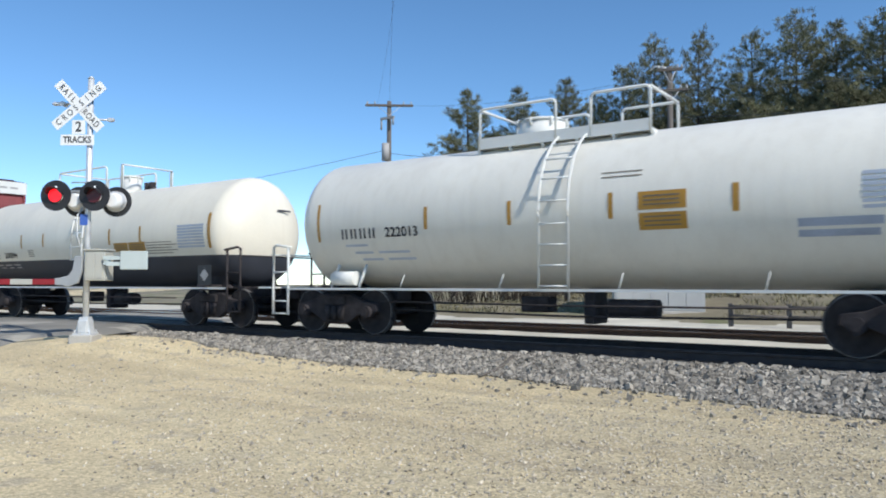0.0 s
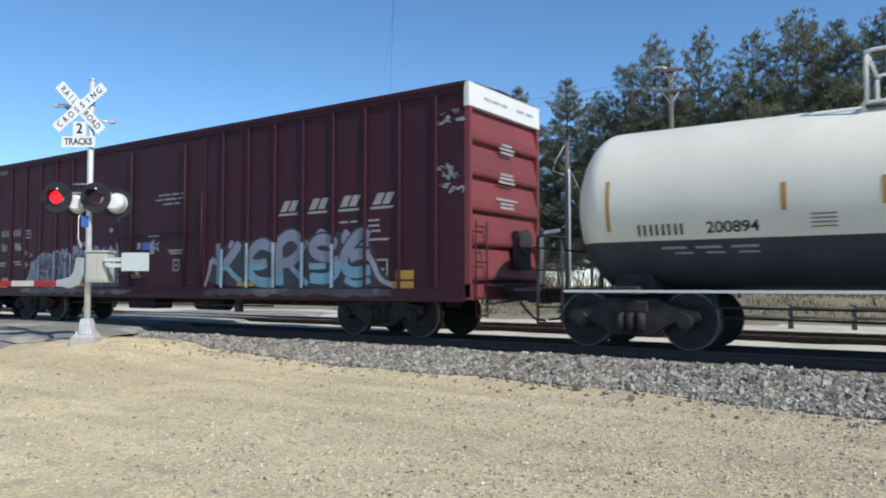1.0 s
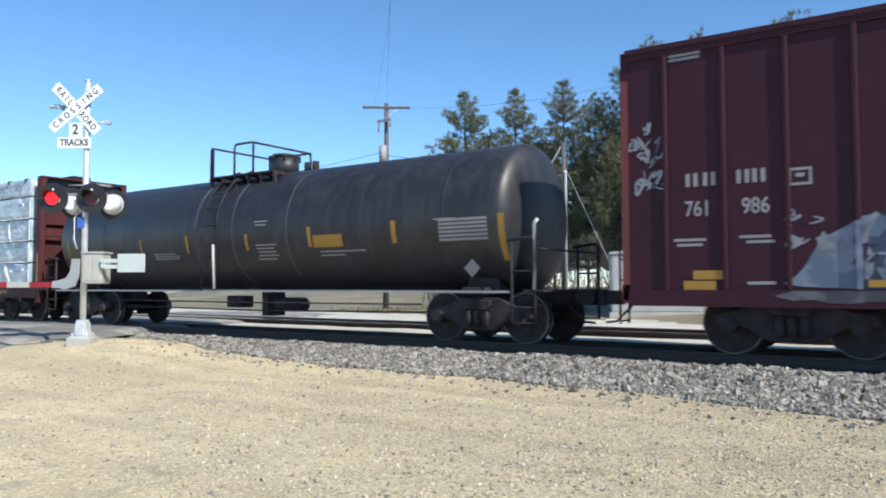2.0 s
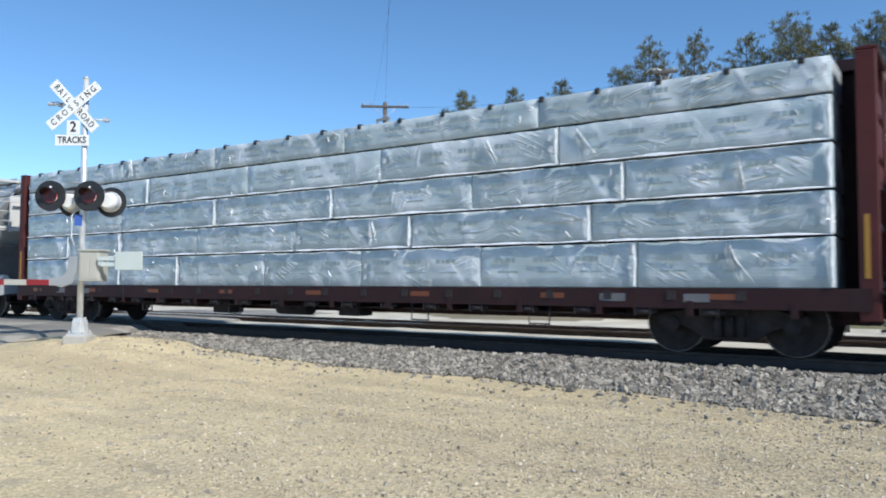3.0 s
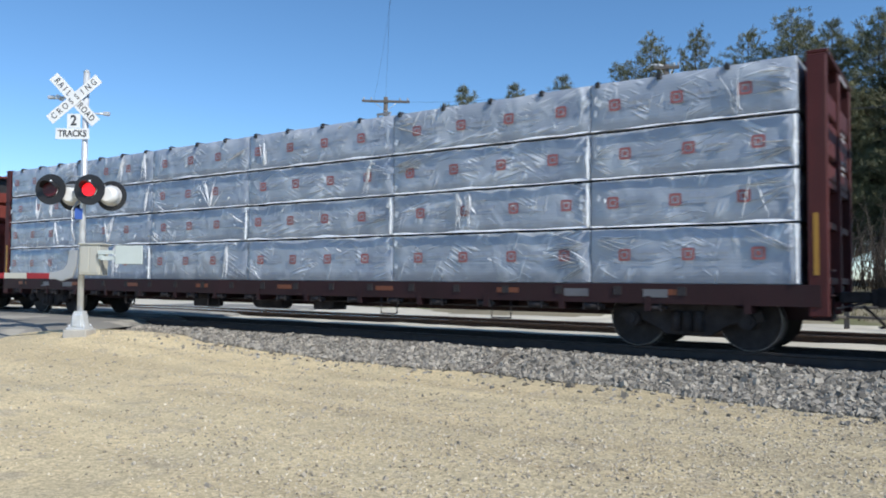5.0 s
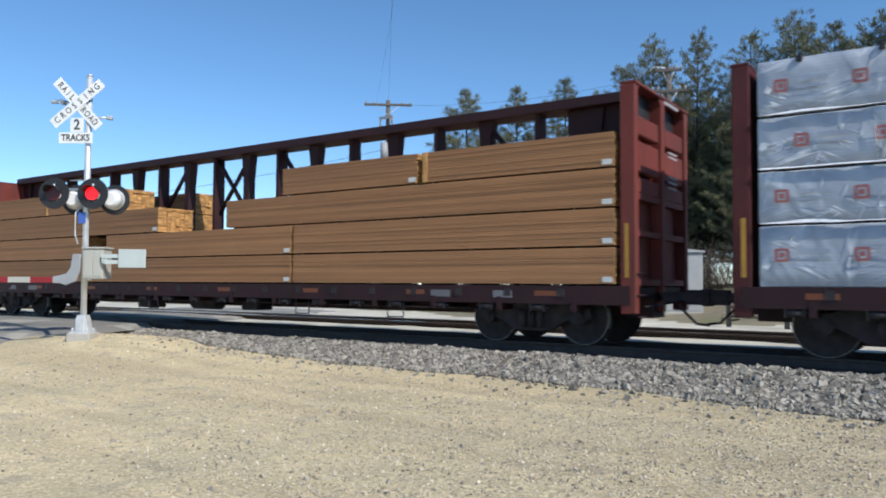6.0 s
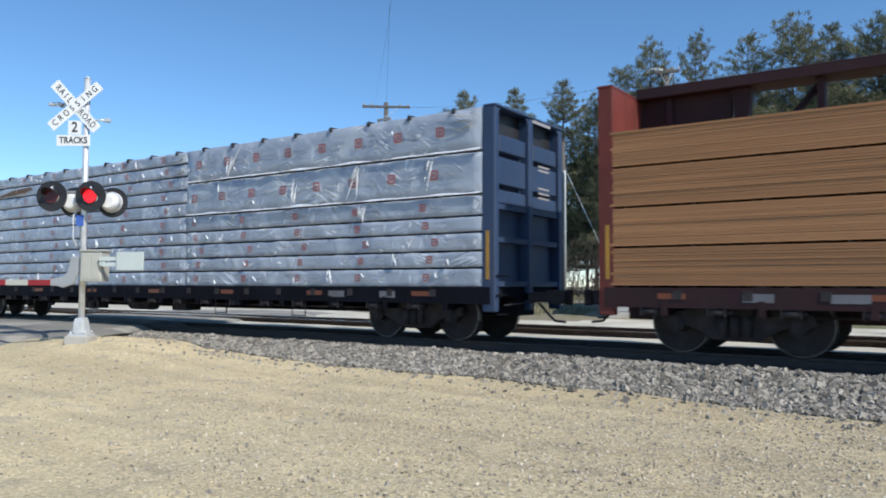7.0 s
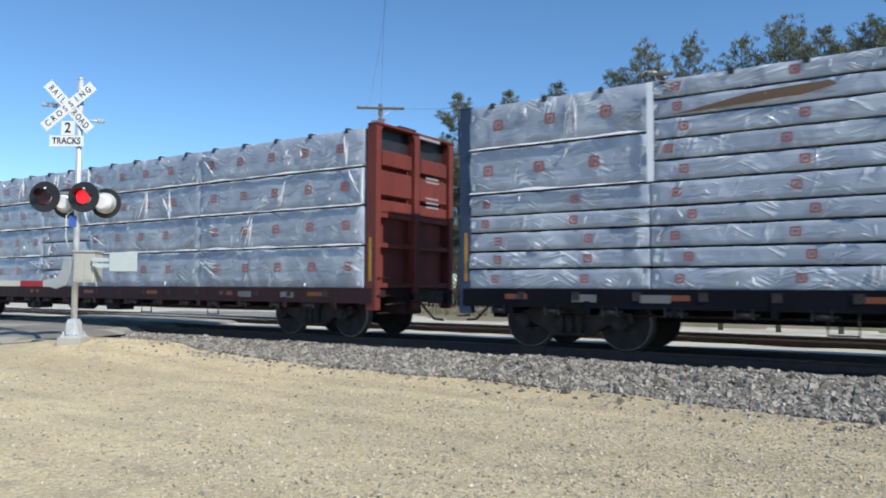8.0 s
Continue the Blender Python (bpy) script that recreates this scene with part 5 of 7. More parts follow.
def tank_black():
    s, half = -58.85, 7.75
    c = tank_car(s, half, 1.47, 2.44, (TANK_K,), UNDER, None, 6.75, "dirty black general service tank car", dict(
        shell="black painted tank streaked with dust", head=0.42, deck=(-1.3, 1.0), hoops=((-1.26, -1.18, (-1.22,)), (-0.38, 0.30, (0.30,))), ladder=(-0.75, -0.25), dome=(0.36, 0.36), wall=False, dome_mat=TANK_K, pipe_mat=STEEL_LT, stubs=False,
        strips=[(-7.0, 1.6, 2.4, 0.07), (-3.5, 1.95, 2.32, 0.08), (-1.57, 1.92, 2.34, 0.09), (0.62, 1.92, 2.30, 0.09), (2.65, 1.95, 2.38, 0.10), (5.0, 1.95, 2.40, 0.12), (7.55 - 0.05, 1.56, 2.42, 0.13)]))
    bm = curved(bmesh.new(), 2.75, 3.6, 1.93, 2.19, 1.47, 2.44)
    part("warning_panel", bm, YELLOW, c, "yellow warning panel")
    me = on_tank(letters("204876", 0.24, pose(-4.35, 0, 1.95), 0.95, bold=0.003), 1.47, 2.44)
    me.materials.append(STENCIL)
    part("car_number", me, (), c, "white stencilled car number")
    bm = bmesh.new()
    for k in range(4):
        x = -5.85 + k * 0.2
        curved(bm, x, x + 0.14, 1.88, 2.02, 1.47, 2.44, 0.007, 2)
    for z, a, b in ((2.56, 0.9, 1.35), (2.48, 0.95, 1.3), (2.02, 0.9, 1.6), (1.94, 0.9, 1.5), (1.86, 0.95, 1.55), (1.78, 0.95, 1.6), (1.70, 0.9, 1.5), (1.82, 2.9, 4.2), (1.74, 2.9, 3.6), (2.36, 6.0, 6.5), (1.72, -5.5, -3.7), (1.78, -3.0, -2.0), (1.84, -3.0, -1.95), (1.90, -3.0, -2.1)):
        curved(bm, a, b, z, z + 0.03, 1.47, 2.44, 0.007, 1)
    for k in range(6):
        curved(bm, 6.1, 7.2, 1.95 + 0.075 * k, 2.0 + 0.075 * k, 1.47, 2.44, 0.007, 1)
    tagged(part("white_lettering", bm, STENCIL, c), kind="stuff")
    for x, wd, mat in ((-5.2, 0.025, TANK_K), (-1.25, 0.05, DUST), (0.12, 0.035, DUST), (1.95, 0.02, DUST), (4.1, 0.025, TANK_K), (6.2, 0.02, TANK_K)):
        part("weld_ring", lathe(bmesh.new(), [(x - wd, 1.4705), (x - wd * 0.6, 1.477), (x + wd * 0.6, 1.477), (x + wd, 1.4705)], 2.44, 64), mat, c, "dusty weld seam round the tank")
    part("ladder_stile", pipe(bmesh.new(), [(-0.24, -1.66, 1.02), (-0.27, -1.66, 1.5), (-0.30, -1.66, 2.08)], 0.032), PVC, c, "pale lower ladder stile")
    part("grab_pipe", pipe(bmesh.new(), [(8.17, -1.44, 1.02), (8.17, -1.44, 2.2), (8.22, -1.40, 2.28)], 0.035), PVC, c, "pale bent grab pipe")
    bm = bmesh.new()
    bm.faces.new([bm.verts.new(q) for q in ((6.72, -1.49, 1.42), (6.90, -1.49, 1.60), (7.08, -1.49, 1.42), (6.90, -1.49, 1.24))])
    part("placard", bm, SILLPLATE, c, "dull grey diamond placard")
    return c


# ---- box car ----
def box_car():
    s = -39.5
    L, W, Z0, Z1 = 9.44, 1.40, 0.95, 4.92
    c = start_at(thing("box_car", "tall oxide red box car with graffiti along its side", "box car", group="cars of the freight train"), s)
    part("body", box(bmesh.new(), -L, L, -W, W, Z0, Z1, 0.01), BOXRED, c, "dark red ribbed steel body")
    bm = prism(bmesh.new(), [(-1.46, 4.90), (1.46, 4.90), (1.46, 4.985), (0, 5.08), (-1.46, 4.985)], -L - 0.03, L + 0.03)
    bm.transform(pose(0, 0, 0, 0, 0, 90))
    for k in range(14):
        x = -L + 0.65 + k * 1.4
        box(bm, x - 0.03, x + 0.03, -1.0, 1.0, 5.0, 5.05)
    part("roof", bm, BOXRED, c, "low ridged steel roof")
    for sgn in (-1, 1):
        part("side_sill", box(bmesh.new(), -L, L, sgn * W, sgn * (W + 0.045), 0.76, 1.02), BOXRED, c)
        part("side_plate", box(bmesh.new(), -L, L, sgn * W, sgn * (W + 0.04), 4.80, 4.915), BOXRED, c)
    part("centre_sill", box(bmesh.new(), -L + 1.2, L - 1.2, -0.3, 0.3, 0.6, 0.948), UNDER, c)
    posts = [-8.82 + 0.905 * i for i in range(7)] + [8.78 - 0.905 * i for i in range(8)]
    part("door_sign", box(bmesh.new(), -0.78, -0.42, -W - 0.040, -W - 0.034, 2.02, 2.22), BLUE, c, "small blue sign on the door")
    POST = mesh_of("side_post", box(bmesh.new(), -0.036, 0.036, -0.05, 0.0, 1.02, 4.80, 0.012), BOXRED)
    for x in posts:
        for sgn in (-1, 1):
            o = part("side_post", POST, (), c)
            o.matrix_basis = pose(x, sgn * W, 0, 0, 0, 0 if sgn < 0 else 180)
    # plug door with lock rods
    bm = box(bmesh.new(), -1.88, 1.78, -W - 0.03, -W, 1.05, 4.72, 0.01)
    part("door", bm, BOXRED, c, "wide plug door")
    for x in (-1.28, 1.03, 1.72):
        part("lock_rod", rod(bmesh.new(), (x, -W - 0.075, 1.05), (x, -W - 0.075, 4.65 if x < 1.5 else 3.4), 0.03, 8), BEAMDARK, c)
    bm = box(bmesh.new(), -3.6, 2.2, -W - 0.07, -W - 0.03, 0.98, 1.05)
    box(bm, -1.9, 1.8, -W - 0.07, -W - 0.03, 2.42, 2.46)
    box(bm, -2.4, -0.4, -W - 0.08, -W - 0.05, 1.3, 1.34)
    part("door_track", bm, BOXRED, c)
    # ends with deep horizontal corrugations
    for e in (-1, 1):
        for k in range(5):
            bm = bmesh.new()
            z = 1.14 + k * 0.67
            rowv = []
            for dz, d in ((0.0, 0.0), (0.05, 0.10), (0.10, 0.12), (0.22, 0.115), (0.56, 0.035), (0.67, 0.0)):
                rowv.append([bm.verts.new((e * (L + d), y, z + dz)) for y in (-W + 0.08, W - 0.08)])
            for a, b in zip(rowv, rowv[1:]):
                f = bm.faces.new((a[0], a[1], b[1], b[0]) if e < 0 else (a[1], a[0], b[0], b[1]))
                f.normal_flip() if f.normal.x * e < 0 else None
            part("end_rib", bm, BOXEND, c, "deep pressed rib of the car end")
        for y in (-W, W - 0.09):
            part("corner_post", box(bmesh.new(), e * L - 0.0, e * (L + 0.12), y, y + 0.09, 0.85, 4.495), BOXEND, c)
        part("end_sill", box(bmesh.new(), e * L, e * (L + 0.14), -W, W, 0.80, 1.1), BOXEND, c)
        bm = box(bmesh.new(), e * L, e * (L + 0.13), -W - 0.03 * (e > 0), W + 0.03 * (e > 0), 4.50, 4.965, 0.01)
        part("end_band", bm, WHITE if e > 0 else BOXRED, c, "white excess height band" if e > 0 else "dark red top band of the car end")
        bm = bmesh.new()
        for y in (-1.32, -0.92):
            pipe(bm, [(e * (L + 0.2), y, 0.45), (e * (L + 0.2), y, 2.3)], 0.02)
        for k in range(6):
            rod(bm, (e * (L + 0.2), -1.32, 0.5 + k * 0.34), (e * (L + 0.2), -0.92, 0.5 + k * 0.34), 0.015, 6)
        part("end_ladder", bm, BOXRED, c)
    bm = bmesh.new()
    for z, w in ((3.9, 0.4), (3.82, 0.6), (3.74, 0.5), (3.30, 0.5), (3.22, 0.55), (3.14, 0.65), (2.78, 0.85), (2.70, 0.5), (2.62, 0.55)):
        vs = [bm.verts.new(p) for p in ((L + 0.125, -w / 2, z), (L + 0.125, w / 2, z), (L + 0.125, w / 2, z + 0.05), (L + 0.125, -w / 2, z + 0.05))]
        bm.faces.new(vs)
    tagged(part("end_lettering", bm, STENCIL, c), kind="stuff")
    bm = bmesh.new()
    for y, w in ((-0.9, 0.25), (-0.6, 0.3), (-0.25, 0.25), (0.4, 0.3), (0.8, 0.3)):
        vs = [bm.verts.new(p) for p in ((L + 0.134, y, 4.70), (L + 0.134, y + w, 4.70), (L + 0.134, y + w, 4.76), (L + 0.134, y, 4.76))]
        bm.faces.new(vs)
    part("band_lettering", bm, STEEL_LT, c)
    # brake wheel and platform on the leading end
    bm = rod(bmesh.new(), (L + 0.28, 0.45, 1.95), (L + 0.33, 0.45, 1.95), 0.28, 20)
    box(bm, L + 0.13, L + 0.3, 0.2, 0.7, 1.4, 2.2, 0.02)
    box(bm, L + 0.13, L + 0.5, -0.9, 0.9, 1.05, 1.09)
    part("brake_wheel", bm, UNDER, c)
    y = -W - 0.006
    # logo of slanted bars, stencils and number
    bm = bmesh.new()
    for k in range(4):
        x = 4.37 + k * 0.91
        bars(bm, x, 2.65, [0.60], 0.055, 0, y, 0.5)
        bars(bm, x + 0.06, 2.745, [0.20, 0.20], 0.235, 0.06, y, 0.6)
    part("side_logo", bm, STENCIL, c, "silver logo of slanted bars")
    bm = bmesh.new()
    for x, z, ws in ((7.05, 2.40, [0.3]), (7.05, 2.29, [0.3]), (7.05, 2.18, [0.33]), (6.25, 2.40, [0.25, 0.2]), (7.05, 2.0, [0.55]), (-8.75, 4.75, [0.5]), (-8.75, 4.68, [0.5]), (-8.7, 1.78, [0.5]), (-8.65, 1.70, [0.4]), (-7.7, 1.80, [0.45]), (-7.6, 1.72, [0.4]), (-7.6, 1.1, [0.4]),
                     (-0.1, 3.40, [0.5, 0.3, 0.2]), (-0.2, 3.28, [0.3, 0.5, 0.2]), (0.1, 3.16, [0.4, 0.25]), (0.35, 1.95, [0.65]), (0.42, 1.88, [0.5]), (-2.05, 2.95, [0.25]), (-2.0, 2.85, [0.2]), (-0.55, 2.35, [0.5]), (-4.0, 2.28, [0.6]), (-4.0, 2.22, [0.6])):
        bars(bm, x, z, ws, 0.045, 0.06, y - 0.035 if -1.88 < x < 1.7 else y)
    for x, z, w, h in ((7.1, 1.26, 0.48, 0.36), (0.55, 1.45, 0.28, 0.3), (-7.0, 2.55, 0.32, 0.26)):
        yy = y - 0.035 if -1.88 < x < 1.7 else y
        for q in ((x, z, w, 0.04), (x, z + h - 0.04, w, 0.04), (x, z, 0.04, h), (x + w - 0.04, z, 0.04, h), (x + 0.1, z + 0.12, w - 0.2, 0.06)):
            bars(bm, q[0], q[1], [q[2]], q[3], 0, yy)
    for x, z, w, h in ((-2.32, 2.55, 0.16, 0.12), (-1.0, 2.05, 0.14, 0.16), (-0.45, 1.9, 0.2, 0.2), (-1.4, 1.55, 0.45, 0.4)):
        bars(bm, x, z, [w], h, 0, y - 0.036, 0.1)
    tagged(part("side_lettering", bm, STENCIL, c), kind="stuff")
    for x in (-8.50, -8.23, -7.73, -7.50):
        part("owner_mark", bars(bmesh.new(), x, 2.64, [0.065, 0.065], 0.21, 0.055, y), STENCIL, c, "pair of white bars of the owner mark")
    for txt, x in (("761", -8.32), ("986", -7.46)):
        me = letters(txt, 0.34, pose(x, y - 0.002, 2.28), 0.80, bold=0.004)
        me.materials.append(STENCIL)
        part("car_number", me, (), c, "white stencilled car number")
    for x, z, w, h in ((-8.55, 1.0, 0.5, 0.16), (-8.4, 1.18, 0.45, 0.14), (7.7, 1.02, 0.55, 0.14), (7.8, 1.20, 0.45, 0.18), (-6.0, 1.06, 0.5, 0.1), (-4.2, 1.06, 0.6, 0.1), (3.0, 1.06, 0.6, 0.1), (-1.35, 1.28, 0.55, 0.08)):
        part("reflector", bars(bmesh.new(), x, z, [w], h, 0, y - 0.016 - (0.035 if -1.88 < x < 1.7 else 0)), YELLOW, c, "yellow reflector patch")
    graffiti(c, y)
    for x0, z0, w, h in ((8.82, 4.25, 0.5, 0.22), (-9.40, 2.65, 0.44, 0.95), (8.9, 2.9, 0.4, 0.5), (-7.0, 1.55, 0.45, 0.6), (-1.55, 1.45, 0.45, 0.5), (-2.35, 1.2, 0.4, 0.9), (-0.40, 1.95, 0.3, 0.35)):
        rs = random.Random(int(x0 * 10))
        yy = y - 0.036 if -1.88 < x0 < 1.7 else y - 0.002
        bm = bmesh.new()
        for k in range(18 if w * h > 0.3 else 9):
            xx, zz = x0 + rs.uniform(0, 1) * w, z0 + rs.uniform(0, 1) * h
            stroke(bm, [(xx, zz), (xx + w * rs.uniform(-0.4, 0.4), zz + h * rs.uniform(-0.1, 0.3)), (xx + w * rs.uniform(-0.3, 0.5), zz + h * rs.uniform(-0.3, 0.2)), (xx + w * rs.uniform(-0.2, 0.3), zz + h * rs.uniform(-0.2, 0.2))], rs.uniform(0.03, 0.07), yy - 0.0004 * k, 0.6)
        tagged(part("paint_scrawl", bm, PAINT5, c, "small pale paint scrawl"), kind="stuff")
    for x in (-7.05, 7.05):
        add_truck(c, x)
    add_couplers(c, L + 0.1, 0.95)
    bm = box(bmesh.new(), -2.2, -1.0, -0.9, -0.3, 0.45, 0.8, 0.03)
    rod(bm, (0.4, -0.5, 0.62), (1.6, -0.5, 0.62), 0.18, 14)
    box(bm, 2.9, 3.1, -1.4, -1.3, 0.45, 0.8), box(bm, -3.4, -3.2, -1.4, -1.3, 0.45, 0.8)
    rod(bm, (-4.5, -1.2, 0.6), (4.0, -1.2, 0.6), 0.02)
    part("brake_gear", bm, UNDER, c)
    return c


def blob(bm, pts, y):
    """A soft-cornered flat shape through the points (closed, smoothed)."""
    for _ in range(2):
        out = []
        for i, p in enumerate(pts):
            q = pts[(i + 1) % len(pts)]
            out += [(0.75 * p[0] + 0.25 * q[0], 0.75 * p[1] + 0.25 * q[1]), (0.25 * p[0] + 0.75 * q[0], 0.25 * p[1] + 0.75 * q[1])]
        pts = out
    bm.faces.new([bm.verts.new((x, y, z)) for x, z in pts])


def stroke(bm, pts, wide, y, taper=1.0):
    """A flat painted stroke along a smoothed line, a little narrower at its end."""
    for _ in range(2):
        out = [pts[0]]
        for p, q in zip(pts, pts[1:]):
            out += [(0.75 * p[0] + 0.25 * q[0], 0.75 * p[1] + 0.25 * q[1]), (0.25 * p[0] + 0.75 * q[0], 0.25 * p[1] + 0.75 * q[1])]
        pts = out + [pts[-1]]
    left, right = [], []
    for i, (x, z) in enumerate(pts):
        a, b = pts[max(i - 1, 0)], pts[min(i + 1, len(pts) - 1)]
        dx, dz = b[0] - a[0], b[1] - a[1]
        n = math.hypot(dx, dz) or 1.0
        u = i / (len(pts) - 1)
        w = wide * 0.5 * (1 - (1 - taper) * u) * (0.72 if i in (0, len(pts) - 1) else 1.0)
        left.append(bm.verts.new((x - dz / n * w, y, z + dx / n * w)))
        right.append(bm.verts.new((x + dz / n * w, y, z - dx / n * w)))
    for i in range(len(pts) - 1):
        bm.faces.new((left[i], right[i], right[i + 1], left[i + 1]))


# strokes of each bulging letter over its cell: across 0 to 1, up 0 to 1
STROKES = (
    (((0.18, 0.02), (0.20, 0.5), (0.14, 1.0)), ((0.25, 0.42), (0.55, 0.62), (0.92, 0.98)), ((0.38, 0.52), (0.62, 0.28), (1.0, 0.08)), ((-0.14, 0.62), (0.05, 0.55), (0.2, 0.45))),
    (((0.98, 0.86), (0.55, 1.0), (0.16, 0.72), (0.12, 0.34), (0.42, 0.08), (0.95, 0.06)), ((0.16, 0.50), (0.5, 0.46), (0.8, 0.52))),
    (((0.14, 0.0), (0.12, 0.5), (0.10, 0.92)), ((0.10, 0.90), (0.52, 1.12), (0.92, 0.84), (0.62, 0.52), (0.20, 0.46)), ((0.45, 0.45), (0.72, 0.24), (1.05, 0.02))),
    (((0.95, 0.84), (0.45, 1.02), (0.08, 0.84), (0.30, 0.62), (0.85, 0.60)), ((0.85, 0.58), (1.0, 0.34), (0.70, 0.12), (0.05, 0.16)), ((0.02, 0.42), (0.30, 0.40), (0.62, 0.42))),
    (((0.95, 0.92), (0.70, 1.04), (0.30, 0.74), (0.10, 0.45), (0.35, 0.22), (1.0, 0.30)), ((0.35, 0.55), (0.66, 0.62), (0.98, 0.58)), ((0.2, 0.12), (0.55, 0.0), (1.0, 0.10))),
)


def graffiti(c, y):
    """Two large spray-painted tags: bulging letters with dark outlines, and a tangle of pale strokes on blue."""
    rs = random.Random(21)
    # the letters
    bm = bmesh.new()
    blob(bm, [(1.75, 1.03), (1.95, 1.5), (2.15, 1.9), (2.9, 2.16), (4.6, 2.06), (5.6, 2.14), (6.5, 2.26), (7.15, 2.0), (7.3, 1.5), (7.75, 1.1), (7.6, 1.03)], y - 0.001)
    g = part("graffiti", bm, PAINT2, c, "silver and cyan spray-painted letters with black outlines")
    bm = bmesh.new()
    for i, (x, z, w, h) in enumerate(((2.78, 2.08, 0.26, 0.14), (3.75, 2.06, 0.5, 0.12), (5.75, 2.18, 0.55, 0.22), (6.45, 2.16, 0.3, 0.2), (5.25, 2.02, 0.25, 0.12), (6.9, 2.05, 0.35, 0.2))):
        blob(bm, [(x - w / 2, z - h), (x - w * 0.45, z), (x - w * 0.1, z + h * 0.7), (x + w * 0.25, z + h * 0.3), (x + w / 2, z - h * 0.3), (x + w * 0.4, z - h)], y - 0.0016 - 0.0004 * i)
    part("paint_cloud", bm, PAINT1, g, "pale grey paint clouds behind the letters")
    for k, (x0, w, tall) in enumerate(((2.18, 0.98, 1.02), (3.24, 0.98, 1.0), (4.30, 0.98, 1.06), (5.34, 0.88, 1.02), (6.24, 0.88, 1.08))):
        at = lambda u, v: (x0 + u * w, 1.08 + v * tall)
        for name, wide, off in (("paint_outline", 0.36, 0.0045), ("paint_fill", 0.265, 0.0085)):
            bm = bmesh.new()
            for i, line in enumerate(STROKES[k]):
                stroke(bm, [at(u, v) for u, v in line], wide * (0.55 if len(line) == 3 and i > 1 else 1.0), y - off - 0.0005 * i - 0.0001 * k, 0.85)
            mats = (PAINT2,)
            if name == "paint_fill":
                low = 1.50 + 0.08 * math.sin(2.3 * k)
                bmesh.ops.bisect_plane(bm, geom=list(bm.verts) + list(bm.edges) + list(bm.faces), plane_co=(x0 + 0.5, 0, low), plane_no=(0.12 * math.sin(k * 1.7), 0, 1))
                for f in bm.faces:
                    f.material_index = 1 if f.calc_center_median().z < low + 0.01 else 0
                mats = (PAINT1, PAINT4)
            part(name, bm, mats, g)
    bm = bmesh.new()
    stroke(bm, [(7.0, 1.75), (7.2, 1.55), (7.35, 1.2), (7.75, 1.06)], 0.16, y - 0.012, 0.5)
    stroke(bm, [(2.05, 1.7), (1.95, 1.35), (1.8, 1.06)], 0.14, y - 0.012, 0.5)
    part("paint_tail", bm, PAINT5, g, "pale cream paint tails")
    for x in (2.45, 3.35, 4.25, 5.16, 6.06):
        part("painted_rib", box(bmesh.new(), x - 0.039, x + 0.039, y - 0.052, y - 0.04, 1.03, 2.0 + rs.uniform(-0.08, 0.14)), PAINT8, g, "pale paint on the rib")
    # the tangle

    def crest(x0, x1, foot, lo, hi):
        """A field with a jagged upper edge."""
        n = int((x1 - x0) / 0.14)
        tops = [(x0 + (x1 - x0) * k / n, lo + (hi - lo) * rs.random() * min(1.0, 4 * k / n + 0.2, 4 * (n - k) / n + 0.2)) for k in range(n + 1)]
        return [(x1, foot), (x0, foot)] + tops
    bm = bmesh.new()
    blob(bm, [(-7.25, 1.025), (-6.85, 1.25), (-6.6, 1.75), (-6.2, 1.95)] + crest(-6.1, -1.9, 1.9, 2.0, 2.28)[2:] + [(-1.89, 1.5), (-1.89, 1.025)], y - 0.001)
    g = part("graffiti", bm, PAINT3, c, "slate blue tangle of spray-painted strokes")
    bm = bmesh.new()
    bm.faces.new([bm.verts.new((x, y - 0.0024, z)) for x, z in crest(-6.15, -1.9, 1.03, 1.75, 2.08)])
    part("paint_field", bm, PAINT6, g, "deep blue ground of the tag")
    pale, dark, wide = bmesh.new(), bmesh.new(), bmesh.new()
    for k in range(6):
        # six upright bodies, each ringed by a pale edge
        x = -5.75 + 0.68 * k
        for a, b, w in ((-0.26, 0.05, 0.10), (0.16, -0.08, 0.08), (0.30, 0.06, 0.06)):
            stroke(wide if w > 0.09 else pale, [(x + a, 1.06 + rs.uniform(0, 0.2)), (x + a + b, 1.4 + rs.uniform(-0.1, 0.1)), (x + a - b, 1.75), (x + a + b * 2 + rs.uniform(0, 0.15), 2.05 + rs.uniform(-0.1, 0.15))], w, y - 0.004 - 0.0002 * k, 0.6)
        stroke(pale, [(x - 0.2, 1.55 + rs.uniform(-0.15, 0.2)), (x, 1.7 + rs.uniform(-0.2, 0.2)), (x + 0.25, 1.5 + rs.uniform(-0.2, 0.3))], 0.05, y - 0.0056 - 0.0002 * k, 0.5)
    for k in range(60):
        x, z = rs.uniform(-6.2, -2.1), rs.uniform(1.06, 2.0)
        line = [(x, z), (x + rs.uniform(-0.2, 0.2), z + rs.uniform(0.0, 0.3)), (x + rs.uniform(-0.2, 0.2), z + rs.uniform(-0.2, 0.3))]
        stroke((pale, dark, dark)[k % 3], [(min(u, -1.9), min(max(v, 1.04), 2.2)) for u, v in line], rs.uniform(0.025, 0.075), y - 0.007 - 0.00012 * k, 0.5)
    tagged(part("paint_stroke", pale, PAINT3, g, "pale looping strokes"), kind="stuff")
    tagged(part("paint_body", wide, PAINT5, g, "broad slate strokes"), kind="stuff")
    tagged(part("paint_line", dark, PAINT2, g, "dark thin strokes"), kind="stuff")
